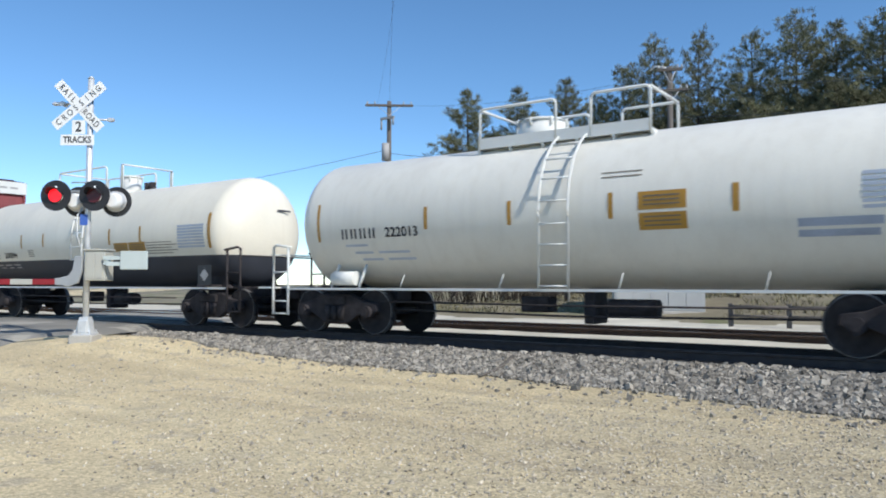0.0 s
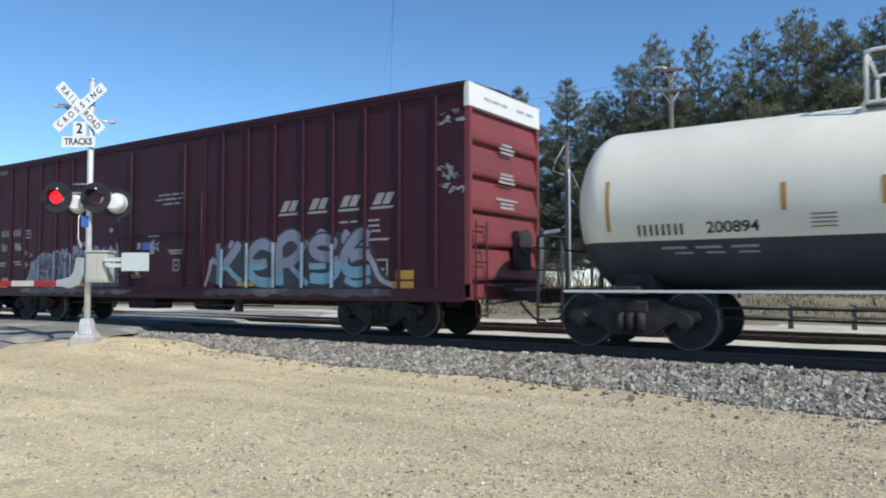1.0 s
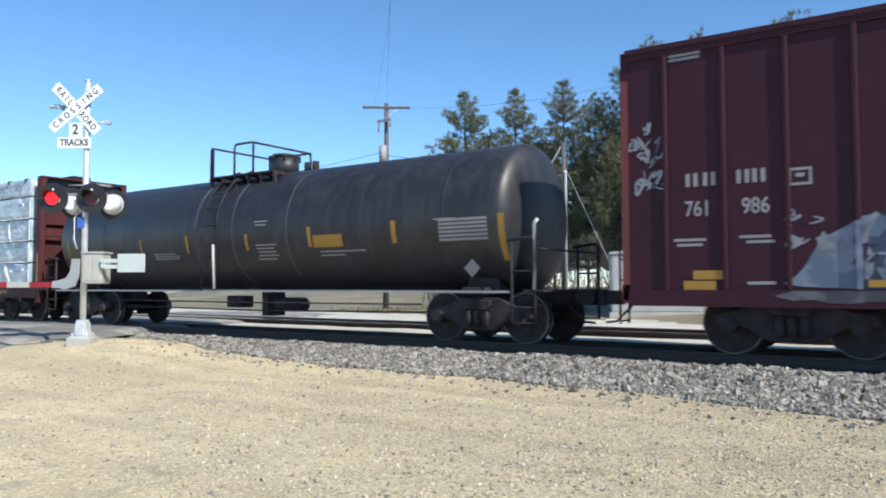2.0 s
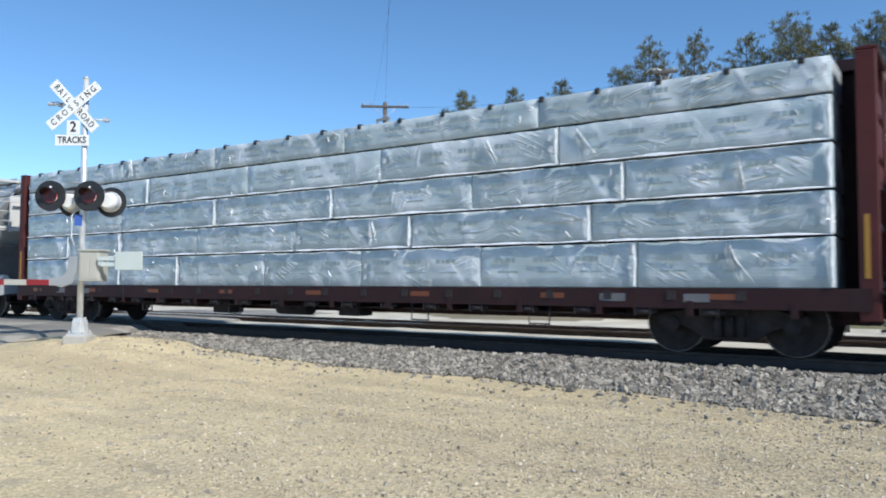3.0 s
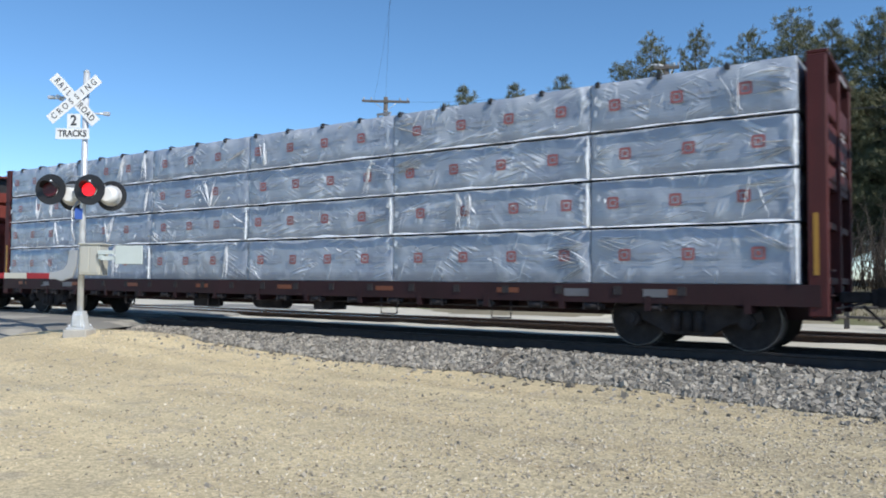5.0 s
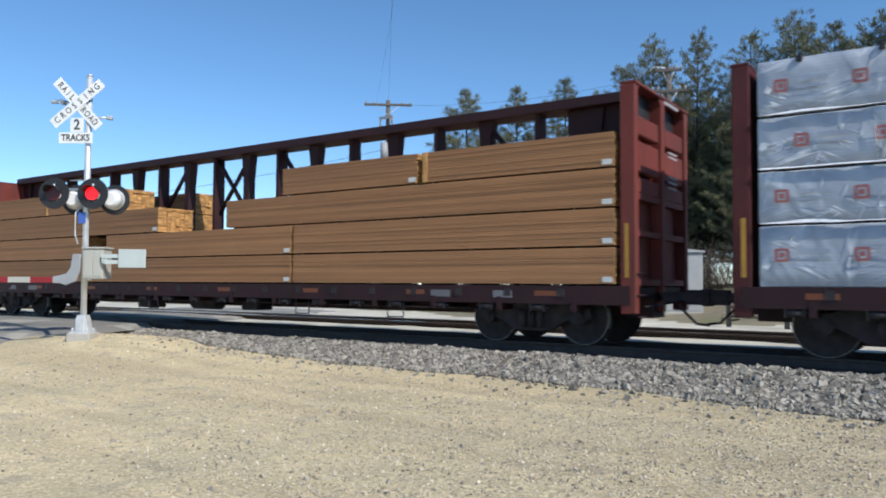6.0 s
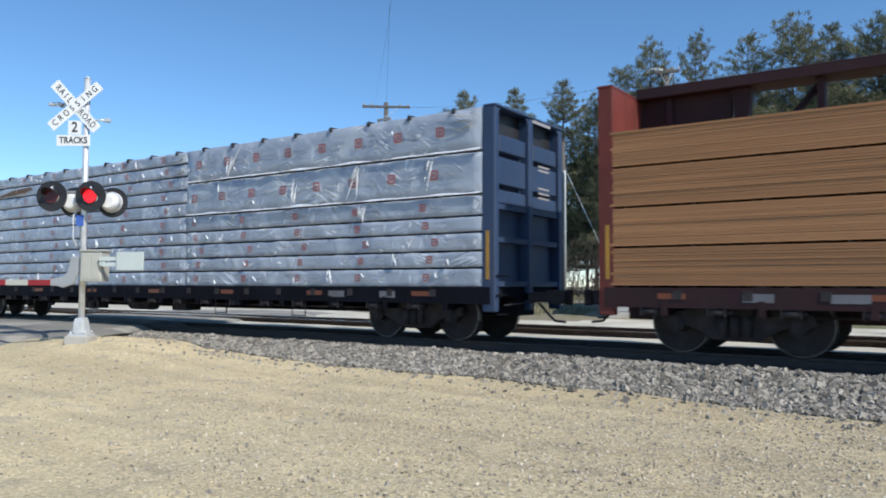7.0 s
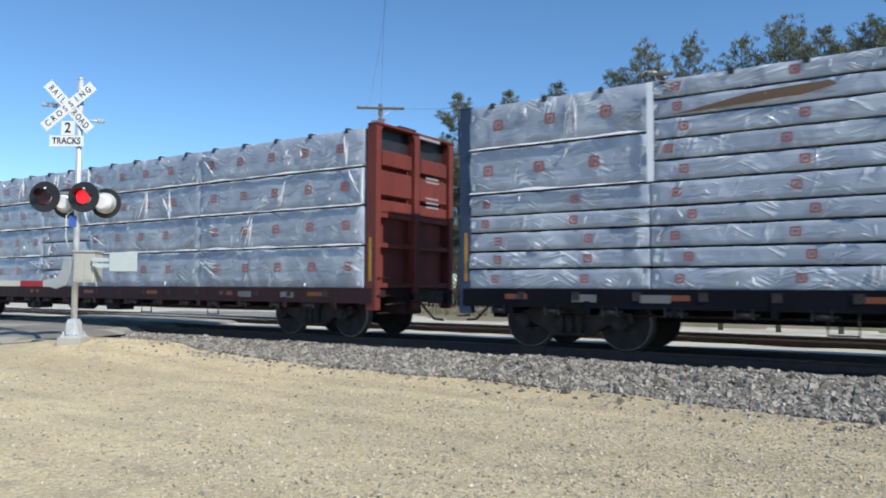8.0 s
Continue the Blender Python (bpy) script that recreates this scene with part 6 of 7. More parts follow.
    for x in (-6.1, -5.2, -4.3, -3.4):
        part("painted_rib", box(bmesh.new(), x - 0.039, x + 0.039, y - 0.052, y - 0.04, 1.03, 2.0 + rs.uniform(-0.1, 0.15)), PAINT3, g, "pale paint on the rib")
    # overspray on the sill below both tags
    for x0, x1 in ((-7.2, -1.2), (1.8, 7.7)):
        n = 24
        top = [(x0 + (x1 - x0) * k / n, 1.015 - (0.12 * rs.random() if k in (0, n) else 0.02 * rs.random())) for k in range(n + 1)]
        low = [(x0 + (x1 - x0) * k / n, 0.80 + 0.10 * rs.random() * (1.6 if k in (0, n) else 1.0)) for k in range(n, -1, -1)]
        bm = bmesh.new()
        bm.faces.new([bm.verts.new((x, y - 0.044, z)) for x, z in top + low])
        part("sill_overspray", bm, PAINT7, c, "grey overspray on the sill")


# ---- centre-beam cars and their loads ----
def winch_mesh():
    bm = rod(bmesh.new(), (-0.12, 0.05, -0.04), (0.12, 0.05, -0.04), 0.055, 10)
    for x in (-0.14, 0.12):
        box(bm, x, x + 0.02, -0.01, 0.12, -0.11, 0.06)
    rod(bm, (0.14, 0.05, -0.04), (0.22, 0.05, -0.04), 0.03, 8)
    return mesh_of("winch", bm, UNDER)


WINCH = winch_mesh()
POCKET = mesh_of("stake_pocket", box(bmesh.new(), -0.07, 0.07, -0.012, 0.004, -0.11, 0.03, 0.004), UNDER)


def centre_beam(s, paint, label, half=11.42, sill=None):
    c = start_at(thing("centerbeam_car", label, "lumber car", group="cars of the freight train"), s)
    W, top = 1.42, 4.47
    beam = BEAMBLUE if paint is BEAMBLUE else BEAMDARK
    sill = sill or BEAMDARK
    bm = box(bmesh.new(), -half, half, -W, W, 0.86, 1.05, 0.01)
    box(bm, -half, half, -0.3, 0.3, 0.5, 0.86)
    box(bm, -half, half, -W - 0.02, -W + 0.08, 0.74, 1.06), box(bm, -half, half, W - 0.08, W + 0.02, 0.74, 1.06)
    for k in range(15):
        x = -half + 1.0 + k * (2 * half - 2.0) / 14
        box(bm, x - 0.05, x + 0.05, -W - 0.03, W + 0.03, 0.62, 0.86)
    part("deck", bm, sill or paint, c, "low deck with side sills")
    for e in (-1, 1):
        x1, x0 = e * half, e * (half - 0.16)
        bm = box(bmesh.new(), x0, x1 - e * 0.10, -W, W, 1.05, 3.93, 0.0)
        b = part("bulkhead", bm, paint, c, "tall ribbed end bulkhead")
        for y in (-W - 0.004, W - 0.156, -0.09):
            wd = 0.16 if abs(y) > 1 else 0.18
            part("bulkhead_post", box(bmesh.new(), x0 - e * 0.004, x1 + e * 0.10, y, y + wd, 0.6, top - 0.05, 0.015), paint, b)
        # the open top, its rounded corners, and a black plate standing for its shade
        part("bulkhead_sheet", box(bmesh.new(), x0, x0 + e * 0.02, -W + 0.15, W - 0.15, 3.93, top - 0.05), paint, b)
        part("bulkhead_back", box(bmesh.new(), x0 + e * 0.024, x0 + e * 0.03, -W + 0.15, W - 0.15, 3.94, top - 0.055), BLACK, b)
        for y0, y1 in ((-W + 0.15, -0.09), (0.09, W - 0.15)):
            for ya, d in ((y0, 1), (y1, -1)):
                bm = bmesh.new()
                fan = [(ya, 0.0)] + [(ya + d * 0.16 * (1 - math.cos(a)), -0.16 * (1 - math.sin(a))) for a in (0.0, 0.4, 0.8, 1.2, 1.5708)]
                lo = [bm.verts.new((x1 + e * 0.08, y, top - 0.05 + z)) for y, z in fan]
                hi = [bm.verts.new((x1 - e * 0.02, y, top - 0.05 + z)) for y, z in fan]
                bm.faces.new(lo), bm.faces.new(hi[::-1])
                for i in range(len(fan)):
                    j = (i + 1) % len(fan)
                    bm.faces.new((lo[i], hi[i], hi[j], lo[j]))
                bmesh.ops.recalc_face_normals(bm, faces=bm.faces)
                part("corner_fillet", bm, paint, b)
        for z in (1.07, 1.9, 2.52):
            part("bulkhead_rail", box(bmesh.new(), x1 - e * 0.09, x1 + e * 0.06, -W + 0.1, W - 0.1, z, z + 0.10), paint, b)
        part("bulkhead_cap", box(bmesh.new(), x0, x1 + e * 0.12, -W, W, top - 0.045, top + 0.005, 0.01), paint, b)
        for y0, y1 in ((-W + 0.18, -0.12), (0.12, W - 0.18)):
            for z, zt in ((2.62, 2.88), (2.98, 3.50), (3.60, 3.93)):
                bm = box(bmesh.new(), x1 - e * 0.085, x1 + e * 0.07, y0 + (0.0 if z < 3.5 else 0.05), y1 - 0.05, z, zt, 0.02)
                part("bulkhead_panel", bm, paint, b)
        bm = box(bmesh.new(), x1 + e * 0.10, x1 + e * 0.106, 0.05, 0.85, top - 0.11, top - 0.03)
        for z in (3.05, 2.95, 2.85, 3.5, 3.42):
            box(bm, x1 + e * 0.07, x1 + e * 0.076, 0.35, 0.85, z, z + 0.04)
        tagged(part("bulkhead_lettering", bm, STENCIL, b), kind="stuff")
        for k in range(3):
            part("end_step", rod(bmesh.new(), (x1 + e * 0.13, -W + 0.02, 0.55 + k * 0.36), (x1 + e * 0.13, -W + 0.42, 0.55 + k * 0.36), 0.015, 6), sill, c)
        box_bm = box(bmesh.new(), x1 - e * 0.09, x1 - e * 0.02, -W - 0.012, -W - 0.002, 1.2, 2.1)
        part("reflector", box_bm, YELLOW, c, "tall yellow reflector strip")
    # the beam down the middle, its backlit shade put into a darker red
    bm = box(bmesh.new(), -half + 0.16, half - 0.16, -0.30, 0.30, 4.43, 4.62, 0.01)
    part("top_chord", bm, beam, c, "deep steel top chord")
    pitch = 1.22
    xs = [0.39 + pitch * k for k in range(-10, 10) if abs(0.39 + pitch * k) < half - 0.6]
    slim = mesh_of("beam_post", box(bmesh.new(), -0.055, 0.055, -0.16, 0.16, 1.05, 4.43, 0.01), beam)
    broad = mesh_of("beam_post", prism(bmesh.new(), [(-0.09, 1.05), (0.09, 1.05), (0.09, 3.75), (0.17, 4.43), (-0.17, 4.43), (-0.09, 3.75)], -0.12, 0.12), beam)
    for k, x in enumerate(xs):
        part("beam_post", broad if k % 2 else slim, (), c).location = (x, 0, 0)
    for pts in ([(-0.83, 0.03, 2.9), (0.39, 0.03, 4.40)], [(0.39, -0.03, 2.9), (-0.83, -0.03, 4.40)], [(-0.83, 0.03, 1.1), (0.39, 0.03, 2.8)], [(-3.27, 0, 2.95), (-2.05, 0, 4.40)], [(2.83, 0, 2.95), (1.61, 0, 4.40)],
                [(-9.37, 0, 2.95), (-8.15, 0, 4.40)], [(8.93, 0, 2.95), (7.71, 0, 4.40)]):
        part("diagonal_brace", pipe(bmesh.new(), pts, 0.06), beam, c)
    for e in (-1, 1):
        a, b = e * (half - 0.16), e * (half - 1.75)
        bm = prism(bmesh.new(), [(a, 1.05), (b, 1.05), (b, 4.43), (a, 4.43)], -0.05, 0.05)
        part("web_plate", bm, beam, c)
    for x, w in ((-half + 2.2, 0.45), (-half + 3.4, 0.5), (half - 2.6, 0.4), (half - 4.0, 0.45)):
        part("sill_plate", bars(bmesh.new(), x, 0.84, [w], 0.13, 0, -W - 0.026), SILLPLATE, c, "grey data plate on the sill")
    for k in range(8):
        part("reflector", bars(bmesh.new(), -half + 0.9 + k * 2.85, 0.88, [0.45], 0.09, 0, -W - 0.024), ORANGE, c, "faded orange reflector patch on the sill")
    n = int((2 * half - 1.2) / 1.06)
    for k in range(n):
        x = -half + 0.75 + k * 1.06
        part("winch", WINCH, (), c, "grimy strap winch under the sill").location = (x, -W - 0.01, 0.72)
        part("stake_pocket", POCKET, (), c).location = (x + 0.47, -W - 0.022, 0.98)
    for x in (-half + 2.0, half - 2.0):
        add_truck(c, x)
    add_couplers(c, half, 0.9)
    bm = bmesh.new()
    for x in (-5.2, -1.8, 3.6, 6.2):
        pipe(bm, [(x, -1.4, 0.74), (x, -1.4, 0.42), (x + 0.4, -1.4, 0.42), (x + 0.4, -1.4, 0.74)], 0.018)
    rod(bm, (-0.8, -0.7, 0.58), (0.2, -0.7, 0.58), 0.18, 14)
    box(bm, -2.9, -2.3, -1.0, -0.5, 0.40, 0.72, 0.03), box(bm, 1.2, 1.8, -0.9, -0.4, 0.42, 0.74, 0.03)
    rod(bm, (-8.4, -1.0, 0.62), (8.4, -1.0, 0.62), 0.02)
    part("brake_gear", bm, UNDER, c)
    return c


def soft_box(w, d, h, seed, rough=0.02):
    """A wrapped pack: a box with soft edges and a slightly uneven skin; its middle at x = 0, near face at y = 0, foot at z = 0."""
    nx, nz = max(6, int(w / 0.22)), 4
    bm = box(bmesh.new(), -w / 2, w / 2, 0, d, 0, h)
    bmesh.ops.bevel(bm, geom=list(bm.edges), offset=0.014, segments=1, affect="EDGES")
    for k in range(1, nx):
        x = -w / 2 + w * k / nx
        bmesh.ops.bisect_plane(bm, geom=list(bm.verts) + list(bm.edges) + list(bm.faces), plane_co=(x, 0, 0), plane_no=(1, 0, 0))
    for k in range(1, nz):
        bmesh.ops.bisect_plane(bm, geom=list(bm.verts) + list(bm.edges) + list(bm.faces), plane_co=(0, 0, h * k / nz), plane_no=(0, 0, 1))
    for v in bm.verts:
        p = v.co + Vector((seed * 3.1, 0, seed))
        v.co.y += rough * noise.noise(p * 2.3) * (1 if v.co.y < d / 2 else 0) + 0.012 * noise.noise(p * 6.0)
        if v.co.z > h * 0.9:
            v.co.z += 0.012 * noise.noise(p * 3.0)
    for f in bm.faces:
        f.smooth = abs(f.normal.y) > 0.8
    return bm


DEPTH = 1.08


def wrapped_pack(s, x0, x1, z0, z1, film, logos, seed, label, group):
    """A film-wrapped bundle on the near and the far deck of a car."""
    rs = random.Random(seed)
    low = z0 < 1.2  # the lowest packs sit on the deck itself
    gap = 0.0 if low else 0.034
    z0 = 1.062 if low else z0
    w, h = x1 - x0 - 0.015, z1 - z0 - gap - 0.002
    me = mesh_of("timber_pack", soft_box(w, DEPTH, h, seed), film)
    made = []
    for side in (-1, 1):
        p = single("timber_pack", me, (), label, "lumber pack", group=group)
        start_at(p, s, (x0 + x1) / 2, -1.42 if side < 0 else 0.33, z0 + gap)
        if low:
            made.append(p)
            continue
        bm = bmesh.new()
        for x in np.arange(-w / 2 + 0.3, w / 2 - 0.2, 1.2):
            box(bm, x - 0.045, x + 0.045, 0.06, DEPTH - 0.05, -0.034, 0.003)
        tagged(part("bearer", bm, TIE, p), kind="stuff")
        made.append(p)
    near = made[0]
    if logos:
        bm, bt = bmesh.new(), bmesh.new()
        pitch = 1.04 if h > 0.6 else 1.75
        x = -w / 2 + rs.uniform(0.3, 0.7)
        r = 0.115 if h > 0.6 else 0.085
        zc = h * 0.52
        while x < w / 2 - 0.3:
            ring = []
            for q in (r, r * 0.62):
                ring.append([bm.verts.new((x + q * max(-0.86, min(0.86, 1.15 * math.cos(6.2832 * k / 16))), -0.030, zc + q * max(-0.86, min(0.86, 1.15 * math.sin(6.2832 * k / 16))))) for k in range(16)])
            for k in range(16):
                bm.faces.new((ring[0][k], ring[0][(k + 1) % 16], ring[1][(k + 1) % 16], ring[1][k]))
            bars(bm, x - r * 0.3, zc - r * 0.3, [r * 0.6], r * 0.6, 0, -0.030)
            if x + 0.6 < w / 2:
                bars(bt, x + 0.22, zc + 0.02, [0.13, 0.08, 0.16], 0.07 if h > 0.6 else 0.04, 0.02, -0.029)
                bars(bt, x + 0.2, zc - 0.07, [0.42], 0.025, 0.02, -0.029)
            x += pitch
        tagged(part("round_print", bm, PRINTRED, near, "red round printed marks"), kind="stuff")
        tagged(part("line_print", bt, PRINT, near, "grey printed lines"), kind="stuff")
    elif film is WRAPG:
        bt = bmesh.new()
        for x in np.arange(-w / 2 + 0.30, w / 2 - 0.6, 0.80):
            bars(bt, x, h * 0.60, [0.10, 0.07, 0.12, 0.06], 0.085, 0.025, -0.029), bars(bt, x + 0.08, h * 0.34, [0.16, 0.22], 0.035, 0.03, -0.029)
        tagged(part("line_print", bt, PRINTG, near, "faint printed lines"), kind="stuff")
    # gathered hem of film along the foot, its sunlit brightness in the white
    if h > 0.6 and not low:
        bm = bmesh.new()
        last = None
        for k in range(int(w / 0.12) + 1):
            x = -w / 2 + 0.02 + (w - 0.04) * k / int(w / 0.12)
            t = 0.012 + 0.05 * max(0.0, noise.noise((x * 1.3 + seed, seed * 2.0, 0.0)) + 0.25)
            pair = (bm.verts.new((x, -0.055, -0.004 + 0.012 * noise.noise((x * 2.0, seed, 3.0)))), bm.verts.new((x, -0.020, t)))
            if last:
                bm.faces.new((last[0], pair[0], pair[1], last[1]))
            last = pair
        part("film_hem", bm, HEM, near, "gathered hem of film, whitened as if sunlit")
    # film gathered into an upright fold where two packs meet
    if h > 0.6 and rs.random() < (0.75 if film is WRAPG else 0.3):
        bm = bmesh.new()
        last = None
        n = 9
        for k in range(n + 1):
            z = 0.02 + (h - 0.04) * k / n
            a = w / 2 - 0.015
            b = a - 0.02 - 0.07 * max(0.0, noise.noise((seed * 1.7, z * 4.0, 1.0)) + 0.45)
            row = [bm.verts.new((a, -0.022, z)), bm.verts.new(((a + b) / 2, -0.050 - 0.012 * noise.noise((seed, z * 7, 4.0)), z)), bm.verts.new((b, -0.020, z))]
            if last:
                bm.faces.new((last[0], last[1], row[1], row[0])), bm.faces.new((last[1], last[2], row[2], row[1]))
            last = row
        part("film_gather", bm, HEM, near, "bright upright fold of film")
    # taut creases fanning from gathered film, white as painted glints; few loose torn bits
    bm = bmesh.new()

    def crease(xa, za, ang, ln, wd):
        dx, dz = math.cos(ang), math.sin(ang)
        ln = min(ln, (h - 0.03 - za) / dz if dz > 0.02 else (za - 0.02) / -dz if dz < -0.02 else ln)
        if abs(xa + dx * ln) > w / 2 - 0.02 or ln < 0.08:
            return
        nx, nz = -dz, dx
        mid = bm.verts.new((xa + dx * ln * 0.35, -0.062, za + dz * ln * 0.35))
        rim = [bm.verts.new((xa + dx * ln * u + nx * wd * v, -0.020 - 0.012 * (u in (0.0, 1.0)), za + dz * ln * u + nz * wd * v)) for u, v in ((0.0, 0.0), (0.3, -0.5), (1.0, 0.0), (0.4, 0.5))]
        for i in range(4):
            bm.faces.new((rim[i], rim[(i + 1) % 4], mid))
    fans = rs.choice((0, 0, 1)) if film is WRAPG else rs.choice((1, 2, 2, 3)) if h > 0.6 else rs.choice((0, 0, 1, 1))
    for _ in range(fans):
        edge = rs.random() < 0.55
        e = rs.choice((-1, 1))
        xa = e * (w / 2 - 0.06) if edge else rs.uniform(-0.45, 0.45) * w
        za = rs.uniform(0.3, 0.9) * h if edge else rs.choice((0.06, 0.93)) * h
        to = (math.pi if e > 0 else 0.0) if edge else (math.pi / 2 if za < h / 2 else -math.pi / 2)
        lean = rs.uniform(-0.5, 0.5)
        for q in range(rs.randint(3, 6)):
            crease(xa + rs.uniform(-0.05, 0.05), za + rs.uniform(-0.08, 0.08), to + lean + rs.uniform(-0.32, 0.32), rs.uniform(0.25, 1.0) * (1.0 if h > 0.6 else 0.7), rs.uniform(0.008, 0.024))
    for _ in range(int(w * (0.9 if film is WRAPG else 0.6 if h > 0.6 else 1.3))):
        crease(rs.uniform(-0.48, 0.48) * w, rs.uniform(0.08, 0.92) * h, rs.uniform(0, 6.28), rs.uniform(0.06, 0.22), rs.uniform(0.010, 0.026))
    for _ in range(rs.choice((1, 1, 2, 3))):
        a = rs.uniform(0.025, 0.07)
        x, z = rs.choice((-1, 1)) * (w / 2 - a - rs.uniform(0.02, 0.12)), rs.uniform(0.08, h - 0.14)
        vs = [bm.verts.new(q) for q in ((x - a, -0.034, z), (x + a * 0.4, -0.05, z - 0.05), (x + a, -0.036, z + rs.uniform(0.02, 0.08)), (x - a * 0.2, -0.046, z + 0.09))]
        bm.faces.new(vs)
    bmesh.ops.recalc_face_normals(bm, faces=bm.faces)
    tagged(part("film_fold", bm, HEM, near, "taut creases of film with painted white glints"), kind="stuff")
    return near


def lumber_pack(s, x0, x1, z0, z1, seed, lath=None, side=-1):
    """Bare sawn boards in courses, with stickers below; each board a loose piece."""
    rs = random.Random(seed)
    w, h = x1 - x0 - 0.02, z1 - z0 - 0.035
    n = max(8, int(h / 0.042))
    th = h / n
    bm = bmesh.new()
    cols = 8
    bw = DEPTH / cols
    for i in range(n):
        e0, e1 = rs.uniform(-0.012, 0.012), rs.uniform(-0.02, 0.02)
        for k in range(cols):
            if 0 < k < cols - 1 and 0 < i < n - 1:
                # inner boards show their ends alone
                for a, b in ((-w / 2 + e0, -w / 2 + 0.15), (w / 2 - 0.15, w / 2 + e1 + rs.uniform(-0.02, 0.01))):
                    box(bm, a, b, k * bw + 0.003, (k + 1) * bw - 0.003, i * th + 0.002, (i + 1) * th - 0.002)
            else:
                y0 = k * bw + (rs.uniform(-0.006, 0.004) if k == 0 else 0.002)
                box(bm, -w / 2 + e0, w / 2 + e1, y0, (k + 1) * bw - 0.002, i * th + 0.0016, (i + 1) * th - 0.0016)
    for f in bm.faces:
        f.material_index = 1 if abs(f.normal.x) > 0.9 else 0
    p = single("lumber_pack", bm, (WOOD, ENDGRAIN), "bare brown sawn boards stacked in courses", "lumber pack", group="lumber packs on the open car")
    start_at(p, s, (x0 + x1) / 2, -1.42 if side < 0 else 0.33, z0 + 0.033)
    bm = bmesh.new()
    for x in np.arange(-w / 2 + 0.25, w / 2 - 0.1, 1.1):
        box(bm, x - 0.045, x + 0.045, 0.06, DEPTH - 0.02, -0.035, 0.0)
    tagged(part("bearer", bm, TIE, p), kind="stuff")
    bm = box(bmesh.new(), w / 2 - 0.22, w / 2 - 0.04, -0.012, -0.006, 0.03, 0.12)
    part("tally_tag", bm, WHITE, p, "small white tally tag")
    if lath:
        part("lath", box(bmesh.new(), lath - (x0 + x1) / 2 - 0.05, lath - (x0 + x1) / 2 + 0.05, -0.022, -0.008, 0.0, h), ENDGRAIN, p, "pale upright lath strapped to the boards")
    return p


def protectors(s, x0, x1, z, step=1.06):
    """Dark strap corners along the top edge of a load, one thing for each."""
    for x in np.arange(x0 + 0.5, x1, step):
        bm = box(bmesh.new(), -0.045, 0.045, -0.02, 0.12, -0.055, 0.04, 0.012)
        pipe(bm, [(0, 0.0, 0.04), (0, DEPTH, 0.06)], 0.02)
        p = single("strap_corner", bm, STRAPK, "black strap corner protector on the load", "strap corner", group="strap corners along the loads")
        start_at(p, s, x, -1.43, z)


def tiers(s, spans, film, logos, seed, label, group):
    """spans: for each stretch of a car, x0, x1 and the heights of its layers."""
    i = 0
    for x0, x1, zs in spans:
        for a, b in zip(zs, zs[1:]):
            wrapped_pack(s, x0, x1, a, b, film, logos, seed + i, label, group)
            i += 1


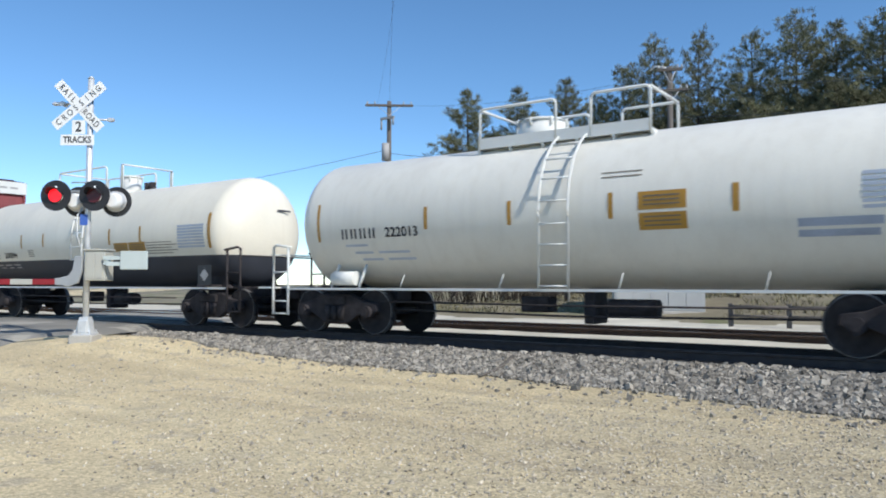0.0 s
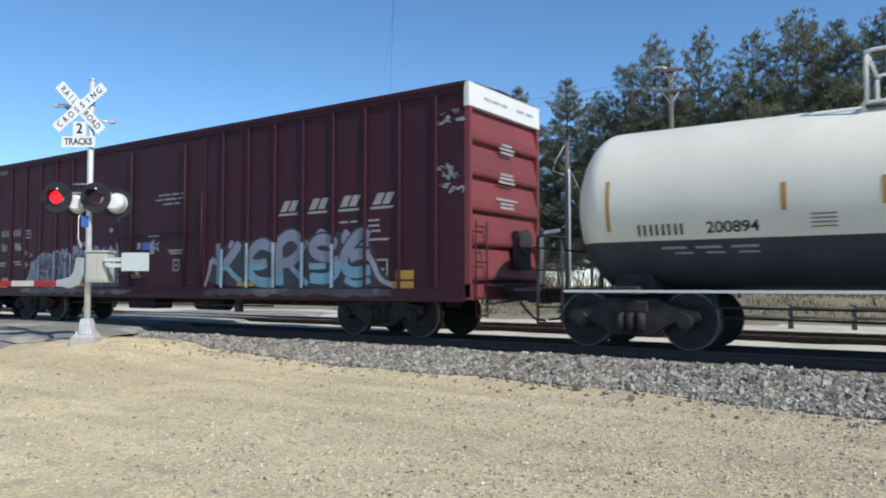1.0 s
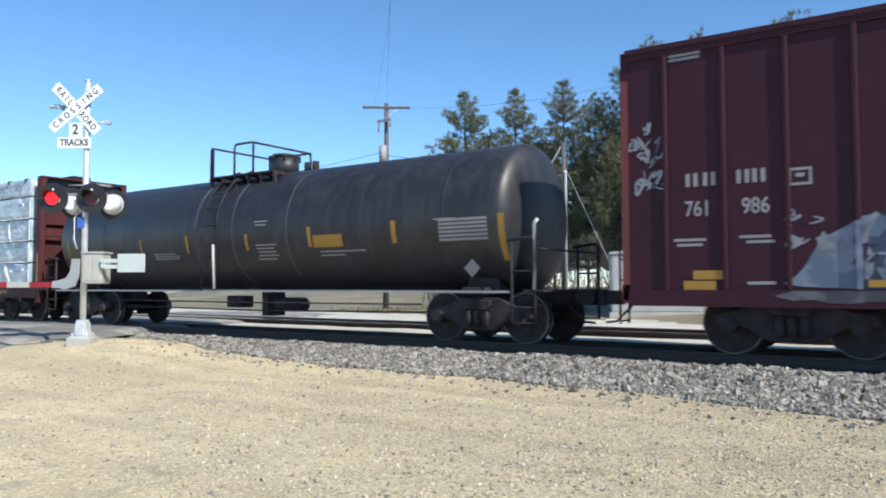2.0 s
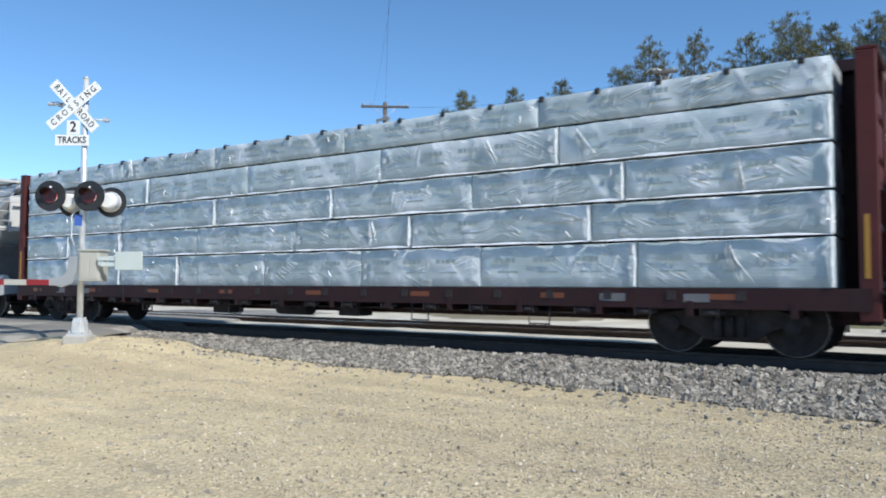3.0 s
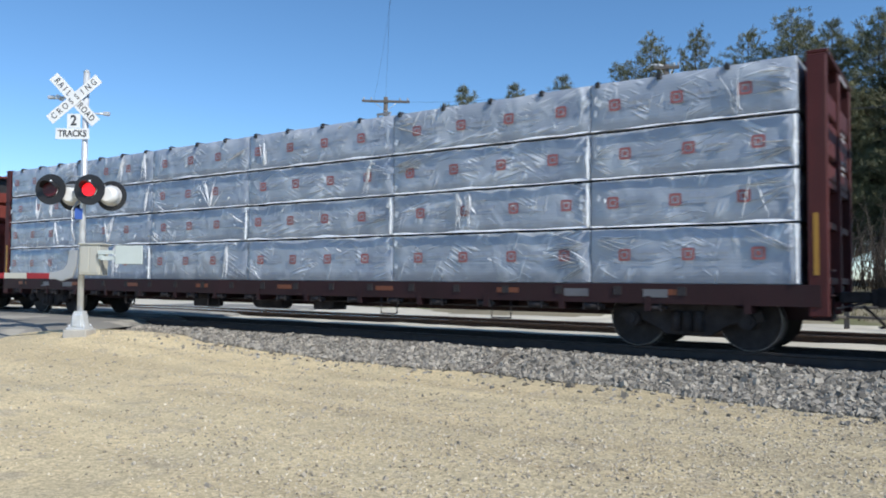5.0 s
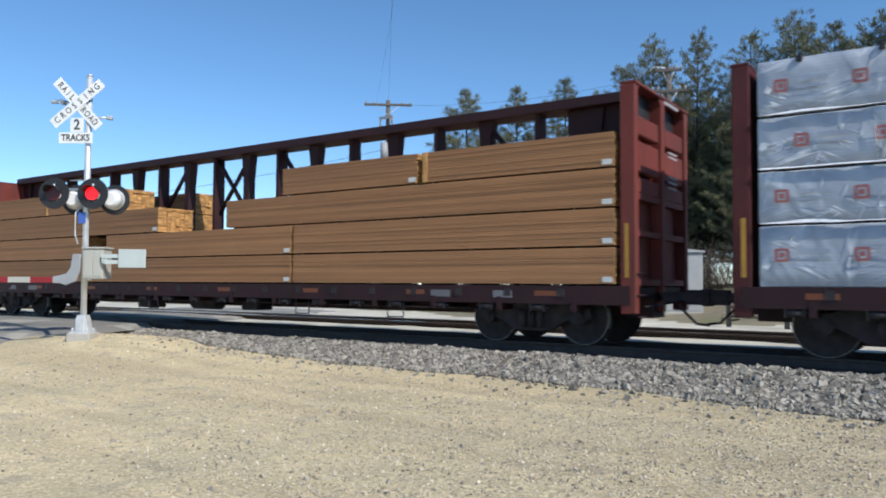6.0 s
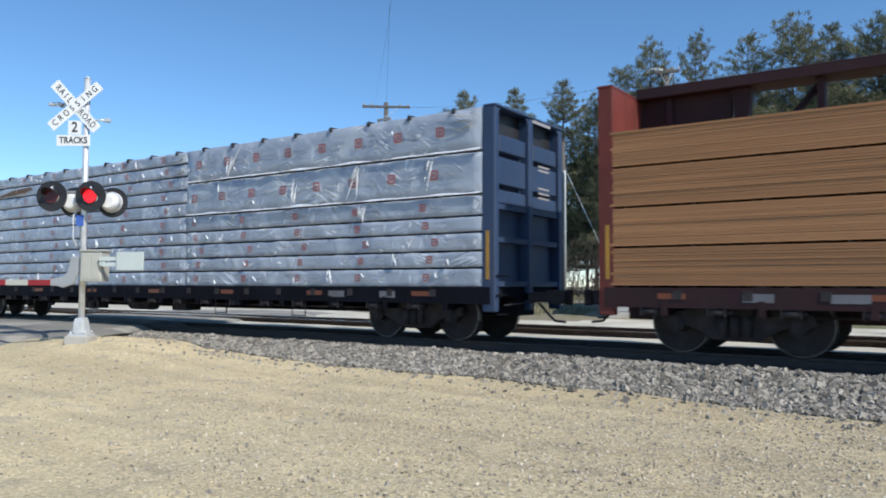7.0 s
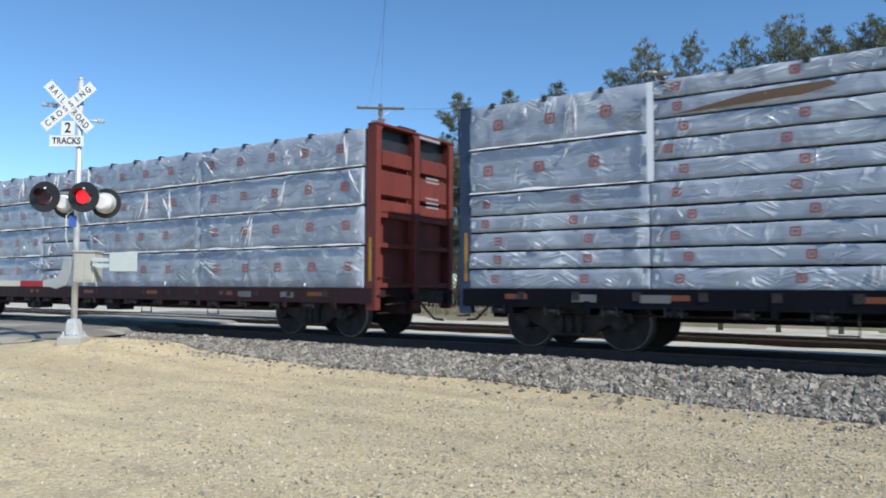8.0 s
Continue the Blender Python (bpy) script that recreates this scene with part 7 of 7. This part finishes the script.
def cars_with_loads():
    # wrapped load with plain bluish film
    s = -79.15
    centre_beam(s, BEAMMID, "red-brown centre-beam car stacked with wrapped lumber", 11.55)
    z5 = [1.07, 1.80, 2.47, 3.16, 3.86, 4.42]
    i = 0
    for row, cuts in enumerate(([-11.1, -8.75, -6.2, -3.7, -0.6, 2.3, 5.2, 8.2, 11.1], [-11.1, -8.75, -6.2, -3.0, 0.4, 3.6, 7.4, 11.1], [-11.1, -8.1, -6.2, -2.3, 1.5, 5.0, 8.0, 11.1],
                                [-11.1, -8.1, -5.0, -1.2, 2.8, 6.8, 11.1], [-11.1, -6.2, -2.4, 1.8, 6.4, 11.1])):
        for a, b in zip(cuts, cuts[1:]):
            wrapped_pack(s, a, b, z5[row], z5[row + 1], WRAPG, False, 100 + i, "lumber pack in wrinkled bluish white film", "wrapped packs on the first lumber car")
            i += 1
    protectors(s, -11.0, 11.0, 4.40)
    # four layers with round red marks
    s = -124.3
    centre_beam(s, BEAMMID, "rusty red centre-beam car stacked with wrapped lumber", 11.67)
    z4 = [1.09, 1.96, 2.77, 3.58, 4.43]
    tiers(s, [(-11.4, -7.75, z4), (-7.75, -4.1, z4), (-4.1, -0.4, z4), (-0.4, 3.9, z4), (3.9, 8.15, z4), (8.15, 11.4, z4)], WRAP, True, 200, "lumber pack in white film with round red marks", "wrapped packs on the rusty red car")
    protectors(s, -11.3, 11.3, 4.42)
    # bare lumber, half unloaded
    s = -149.0
    centre_beam(s, BEAMRED, "dark red centre-beam car half loaded with bare lumber", 11.30)
    r = [1.06, 1.71, 2.37, 3.04, 3.66]
    for k, (a, b, row) in enumerate(((-11.2, -4.45, 0), (-4.40, 3.45, 0), (3.5, 11.05, 0), (-11.2, -4.85, 1), (-3.8, 3.45, 1), (3.5, 11.05, 1), (-11.2, -1.45, 2), (1.22, 11.05, 2), (-11.2, -3.2, 3), (3.14, 6.95, 3), (7.05, 11.05, 3))):
        lumber_pack(s, a, b, r[row], r[row + 1], 300 + k, {8: -6.96, 10: 7.14}.get(k))
    for k, (a, b, row) in enumerate(((-11.2, -4.45, 0), (-4.4, 3.45, 0), (3.5, 11.05, 0), (-11.2, -3.8, 1), (-3.7, 3.45, 1), (3.5, 11.05, 1), (-11.2, -2.35, 2), (1.22, 11.05, 2), (-11.2, -2.35, 3), (3.14, 11.05, 3))):
        lumber_pack(s, a, b, r[row], r[row + 1], 330 + k, None, 1)
    # blue car, thick layers over thin ones
    s = -173.85
    centre_beam(s, BEAMBLUE, "dark blue centre-beam car stacked with wrapped lumber", 11.32, sill=NAVY)
    thin = [1.08, 1.40, 1.72, 2.07, 2.38, 2.78]
    tiers(s, [(2.45, 11.15, thin + [3.60, 4.44]), (-11.2, -7.75, thin + [3.60, 4.44]), (-7.75, -2.4, thin + [3.12, 3.46, 3.80, 4.12, 4.44]), (-2.4, 2.45, thin + [3.12, 3.46, 3.80, 4.12, 4.44])], WRAP, True, 400,
          "lumber pack in grey-white film with small red marks", "wrapped packs on the blue car")
    protectors(s, -11.2, 11.2, 4.43)
    bm = box(bmesh.new(), -0.055, 0.055, -0.010, 0.0, 2.80, 4.42)
    p = single("film_strip", bm, STRIP, "white film strip hanging down the load", "film strip")
    start_at(p, s, -7.72, -1.47, 0)
    bm = bmesh.new()
    pts = [(-1.3, -0.02), (-0.2, 0.02), (0.7, 0.06), (1.1, 0.14), (1.0, 0.21), (0.5, 0.20), (-0.1, 0.17), (-0.6, 0.09)]
    bm.faces.new([bm.verts.new((x, 0, z)) for x, z in pts])
    p = single("torn_film", bm, TORNWOOD, "gap torn in the film that bares brown boards", "torn film")
    start_at(p, s, -6.1, -1.462, 3.86)
    # last car
    s = -198.7
    centre_beam(s, BEAMRED, "bright rusty red centre-beam car stacked with wrapped lumber", 11.32)
    z4 = [1.10, 1.92, 2.75, 3.56, 4.38]
    tiers(s, [(5.9, 11.1, z4), (1.1, 5.9, z4), (-1.3, 1.1, [1.10, 1.52, 1.92, 2.33, 2.75, 3.56, 4.38]), (-6.2, -1.3, z4), (-11.1, -6.2, z4)], WRAP, True, 500, "lumber pack in glossy white film with red marks", "wrapped packs on the last car")
    protectors(s, -11.1, 11.1, 4.37)


# ---- covered hopper ----
def hopper_car():
    s = -101.8
    c = start_at(thing("covered_hopper", "light grey covered hopper car with a roof walkway", "hopper car", group="cars of the freight train"), s)
    E = 9.45
    prof = [(0.25 * k, 1.57 - ((1.0 - 0.25 * k) ** 2 / 3.9 if k < 4 else 0.62 * ((0.25 * k - 1.0) / 1.75) ** 2.7)) for k in range(12)] + [(2.90, 0.88), (3.0, 0.5)]  # height over 1.1, half width

    def end_x(z):
        """The slope of the end sheets."""
        pts = [(1.1, 6.6), (1.6, 7.55), (2.5, 8.45), (3.9, 9.2), (4.3, 9.2)]
        for (a, xa), (b, xb) in zip(pts, pts[1:]):
            if z <= b:
                return xa + (xb - xa) * (z - a) / (b - a)
        return pts[-1][1]
    bm = bmesh.new()
    rings = []
    full = [(-w, 1.1 + h) for h, w in prof] + [(w, 1.1 + h) for h, w in prof[::-1]]
    for u in (-1, -0.8, -0.4, 0, 0.4, 0.8, 1):
        rings.append([bm.verts.new((u * end_x(z), y, z)) for y, z in full])
    for a, b in zip(rings, rings[1:]):
        for k in range(len(full) - 1):
            bm.faces.new((a[k], a[k + 1], b[k + 1], b[k])).smooth = True
    bm.faces.new(rings[0]), bm.faces.new(rings[-1][::-1])
    bmesh.ops.recalc_face_normals(bm, faces=bm.faces)
    part("body", bm, HOPPER, c, "smooth grey rounded car body")
    for y in (-1.42, 1.28):
        part("side_sill", box(bmesh.new(), -E + 0.3, E - 0.3, y, y + 0.14, 0.96, 1.13, 0.01), OUTLET, c, "grimy dark side sill")
    for y in (-1.53, 1.47):
        part("sill_band", box(bmesh.new(), -7.9, 7.75, y, y + 0.06, 1.135, 1.395, 0.008), HOPPER_SILL, c, "flat grey band above the sill")
    for e in (-1, 1):
        part("roof_eave", box(bmesh.new(), -9.2, 9.2, min(e * 0.885, e * 0.80), max(e * 0.885, e * 0.80), 4.02, 4.05, 0.008), STEEL_LT, c)
        bm = prism(bmesh.new(), [(e * 0.88, 4.053), (e * 0.80, 4.053), (e * 0.58, 4.40), (e * 0.66, 4.40)], -9.15, 9.15)
        bm.transform(pose(0, 0, 0, 0, 0, 90))
        bm.transform(Matrix.Diagonal((1, -1, 1, 1)))
        bmesh.ops.recalc_face_normals(bm, faces=bm.faces)
        part("roof_slope", bm, HOPPER, c, "grey sloped roof sheet")
    part("centre_sill", box(bmesh.new(), -E - 0.1, E + 0.1, -0.3, 0.3, 0.72, 1.0), UNDER, c)
    # outlets
    for x in (-4.9, -2.1, 0.65, 3.3, 5.95):
        bm = bmesh.new()
        rings = []
        for z, a, b in ((0.47, 0.52, 0.50), (0.56, 0.66, 0.66), (0.70, 0.75, 0.90), (0.84, 0.84, 1.12), (0.95, 0.98, 1.25), (1.08, 1.20, 1.28)):
            rings.append([bm.verts.new((x + q[0] * a, q[1] * b, z)) for q in ((-1, -0.72), (-0.8, -1), (0.8, -1), (1, -0.72), (1, 0.72), (0.8, 1), (-0.8, 1), (-1, 0.72))])
        for lo, hi in zip(rings, rings[1:]):
            for k in range(8):
                bm.faces.new((lo[k], lo[(k + 1) % 8], hi[(k + 1) % 8], hi[k])).smooth = True
        bm.faces.new(rings[0][::-1])
        box(bm, x - 0.36, x + 0.36, -0.42, 0.42, 0.38, 0.47, 0.01)
        rod(bm, (x - 0.1, -0.62, 0.42), (x - 0.1, -0.4, 0.42), 0.05, 10)
        part("outlet_hopper", bm, OUTLET, c, "grimy grey funnel outlet")
    # roof: hatch trough and walkway
    bm = bmesh.new()
    for y in (-0.74, 0.44):
        box(bm, -9.25, 9.25, y, y + 0.30, 4.54, 4.57)
        for edge in (y - 0.012, y + 0.30):
            box(bm, -9.25, 9.25, edge, edge + 0.012, 4.47, 4.61)
    for k in range(27):
        x = -9.1 + k * 0.7
        for sgn in (-1, 1):
            box(bm, x - 0.02, x + 0.02, sgn * 0.62 - 0.04, sgn * 0.62 + 0.04, 4.38, 4.54)
            box(bm, x - 0.035, x + 0.035, sgn * 0.758 - 0.004, sgn * 0.758 + 0.004, 4.47, 4.61)
        box(bm, x - 0.03, x + 0.03, -0.72, 0.72, 4.50, 4.54)
    part("roof_walk", bm, STEEL_LT, c, "grated roof walkway")
    bm = box(bmesh.new(), -8.8, 8.8, -0.32, 0.32, 4.15, 4.36, 0.03)
    for k in range(9):
        x = -8.0 + k * 2.0
        box(bm, x - 0.06, x + 0.06, -0.4, 0.4, 4.18, 4.41, 0.01)
    part("trough_hatch", bm, HOPPER, c)
    # ends: frames, ladders, sloped gussets
    for e in (-1, 1):
        bm = bmesh.new()
        for y in (-1.53, 1.47):
            box(bm, e * E - 0.04, e * E + 0.04, y, y + 0.06, 0.5, 4.5)
            box(bm, e * (E - 0.55) - 0.016, e * (E - 0.55) + 0.016, y, y + 0.035, 0.95, 2.45)
        box(bm, e * E - 0.045, e * E + 0.045, -1.53, 1.53, 4.43, 4.51)
        box(bm, e * E - 0.03, e * E + 0.03, -1.1, 1.1, 3.78, 3.85)
        for k in range(6):
            rod(bm, (e * E, -1.50, 0.62 + k * 0.36), (e * (E - 0.55), -1.50, 0.62 + k * 0.36), 0.012, 6)
        for k in range(5):
            rod(bm, (e * E, -1.50, 2.85 + k * 0.31), (e * E, -1.02, 2.85 + k * 0.31), 0.014, 6)
        box(bm, e * E - 0.03, e * E + 0.03, -1.06, -1.0, 2.8, 3.82)
        box(bm, e * E - 0.02, e * E + 0.02, -1.45, 1.45, 2.9, 2.98)
        for y in (-0.5, 0.45):
            box(bm, e * E - 0.04, e * E + 0.02, y, y + 0.07, 0.95, 4.0)
        # Front frame coloured paler as sunlit, rear frame darker as shaded.
        part("end_frame", bm, HOPPER_LT if e > 0 else HOPPER, c, "end frame with ladders, paler at the front as if sunlit")
        bm = box(bmesh.new(), e * (E - 0.28), e * (E - 0.22), -0.95, 1.1, 2.85, 4.0)
        part("end_sheet", bm, HOPPER_LT, c, "pale flat end sheet")
        bm = bmesh.new()
        for z in (3.8, 3.72, 3.45, 3.37, 3.29):
            box(bm, e * (E - 0.218) - 0.002, e * (E - 0.218) + 0.002, 0.6, 1.05, z, z + 0.04)
        part("end_lettering", bm, LETTER, c)
        for y in (-1.42, 1.40):
            bm = prism(bmesh.new(), [(e * 9.2, 3.9), (e * 8.42, 2.48), (e * 8.60, 2.48), (e * 9.36, 3.9)], y, y + 0.03)
            part("corner_gusset", bm, HOPPER_LT, c, "pale sloped corner gusset")
            bm = box(bmesh.new(), e * 7.5 - 0.06, e * 7.5 + 0.06, y * 1.06 - 0.06, y * 1.06 + 0.06, 1.0, 1.98, 0.01)
            box(bm, min(e * 7.5, e * 7.25), max(e * 7.5, e * 7.25), y * 1.05 - 0.02, y * 1.05 + 0.02, 1.05, 1.85)
            part("corner_stake", bm, WHITE, c, "white corner stake")
        bm = box(bmesh.new(), e * 6.6, e * (E + 0.05), -1.45, 1.45, 0.98, 1.06, 0.01)
        # Bolster and web take the dark grey in place of the next car's shadow.
        part("end_bolster", box(bmesh.new(), e * 8.3, e * 8.6, -1.0, 1.0, 1.06, 2.4, 0.03), OUTLET, c, "upright end bolster, darkened for the next car's shadow")
        box(bm, e * E - 0.06, e * E + 0.06, -1.5, 1.5, 0.72, 1.02, 0.01)
        part("end_platform", bm, HOPPER, c)
        bm = prism(bmesh.new(), [(e * 6.7, 1.06), (e * 7.6, 1.06), (e * 8.4, 2.3), (e * 8.2, 2.3)], -0.06, 0.06)
        part("end_web", bm, OUTLET, c)
    bm = rod(bmesh.new(), (8.2, -0.9, 1.25), (9.0, -0.9, 1.25), 0.14, 14)
    box(bm, 8.7, 9.1, -1.35, -1.1, 1.06, 1.24, 0.01)
    part("air_reservoir", bm, WHITE, c)
    for x in (-7.75, -5.2, -2.9, -0.35, 2.2, 4.6, 6.4):
        part("reflector", bars(bmesh.new(), x, 1.41, [0.7 if x < -7 or x > 6 else 0.45], 0.06, 0, -1.545), ORANGE, c, "orange reflector strip")
    # number, owner mark and small lettering
    me = letters("451006", 0.27, pose(-7.3, -1.585, 2.36), 0.9, bold=0.004)
    me.materials.append(LETTER)
    part("car_number", me, (), c, "black stencilled car number")
    bm = bmesh.new()
    for k in range(4):
        x = -7.62 + k * 0.2
        bars(bm, x, 2.73, [0.14], 0.18, 0, -1.578)
    part("owner_mark", bm, LETTER, c, "black owner mark in plain bars")
    bm = bmesh.new()
    for x, z, ws in ((-7.4, 1.75, [0.25, 0.3]), (-7.4, 1.66, [0.5]), (-6.3, 1.22, [0.9]), (-6.3, 1.15, [0.95]), (-0.2, 1.25, [1.3]), (-0.2, 1.18, [1.2]), (3.0, 1.2, [0.6])):
        bars(bm, x, z, ws, 0.03, 0.05, -1.58 if z > 1.5 else -1.536)
    tagged(part("small_lettering", bm, PRINT, c), kind="stuff")
    for o in c.children:
        o.data.transform(Matrix.Diagonal((1, 0.915, 1, 1)))
    for x in (-8.35, 8.35 - 0.67):
        add_truck(c, x)
    add_couplers(c, E, 0.75)
    return c


tank_white()
tank_cream()
box_car()
tank_black()
cars_with_loads()
hopper_car()


# ---- what moves ----
FLASH = [0.05, 0.57, 1.05, 1.60, 2.05, 2.55, 3.00, 3.45, 3.95, 4.36, 4.90, 5.36, 5.83, 6.25, 6.75, 7.28, 7.70]
STEP = 1 / 30


def motions():
    """The train runs by at a steady speed with its loads, the wheels roll, and the two lamps flash in turn."""
    for ob in MOVING:
        x, y, z = STARTS[ob]
        walk(ob, [(t, pose(x + SPEED * t, y, z)) for t in (0, 2, 4, 6, 8)])
    turn = math.degrees(SPEED / WHEEL_R)
    for w, k in WHEELS:
        walk(w, [(i * STEP, pose(k, 0, WHEEL_R, 0, turn * i * STEP, 0)) for i in range(241)])
    for n, lamp in enumerate(LIT):
        rows, on = [], n == 0
        out, back = pose(0, 0, 0), pose(0, 0.11, 0)
        rows.append((0.0, out if on else back))
        for t in FLASH:
            rows.append((t - 0.02, out if on else back))
            on = not on
            rows.append((t + 0.02, out if on else back))
        rows.append((8.0, out if on else back))
        walk(lamp, rows)


motions()
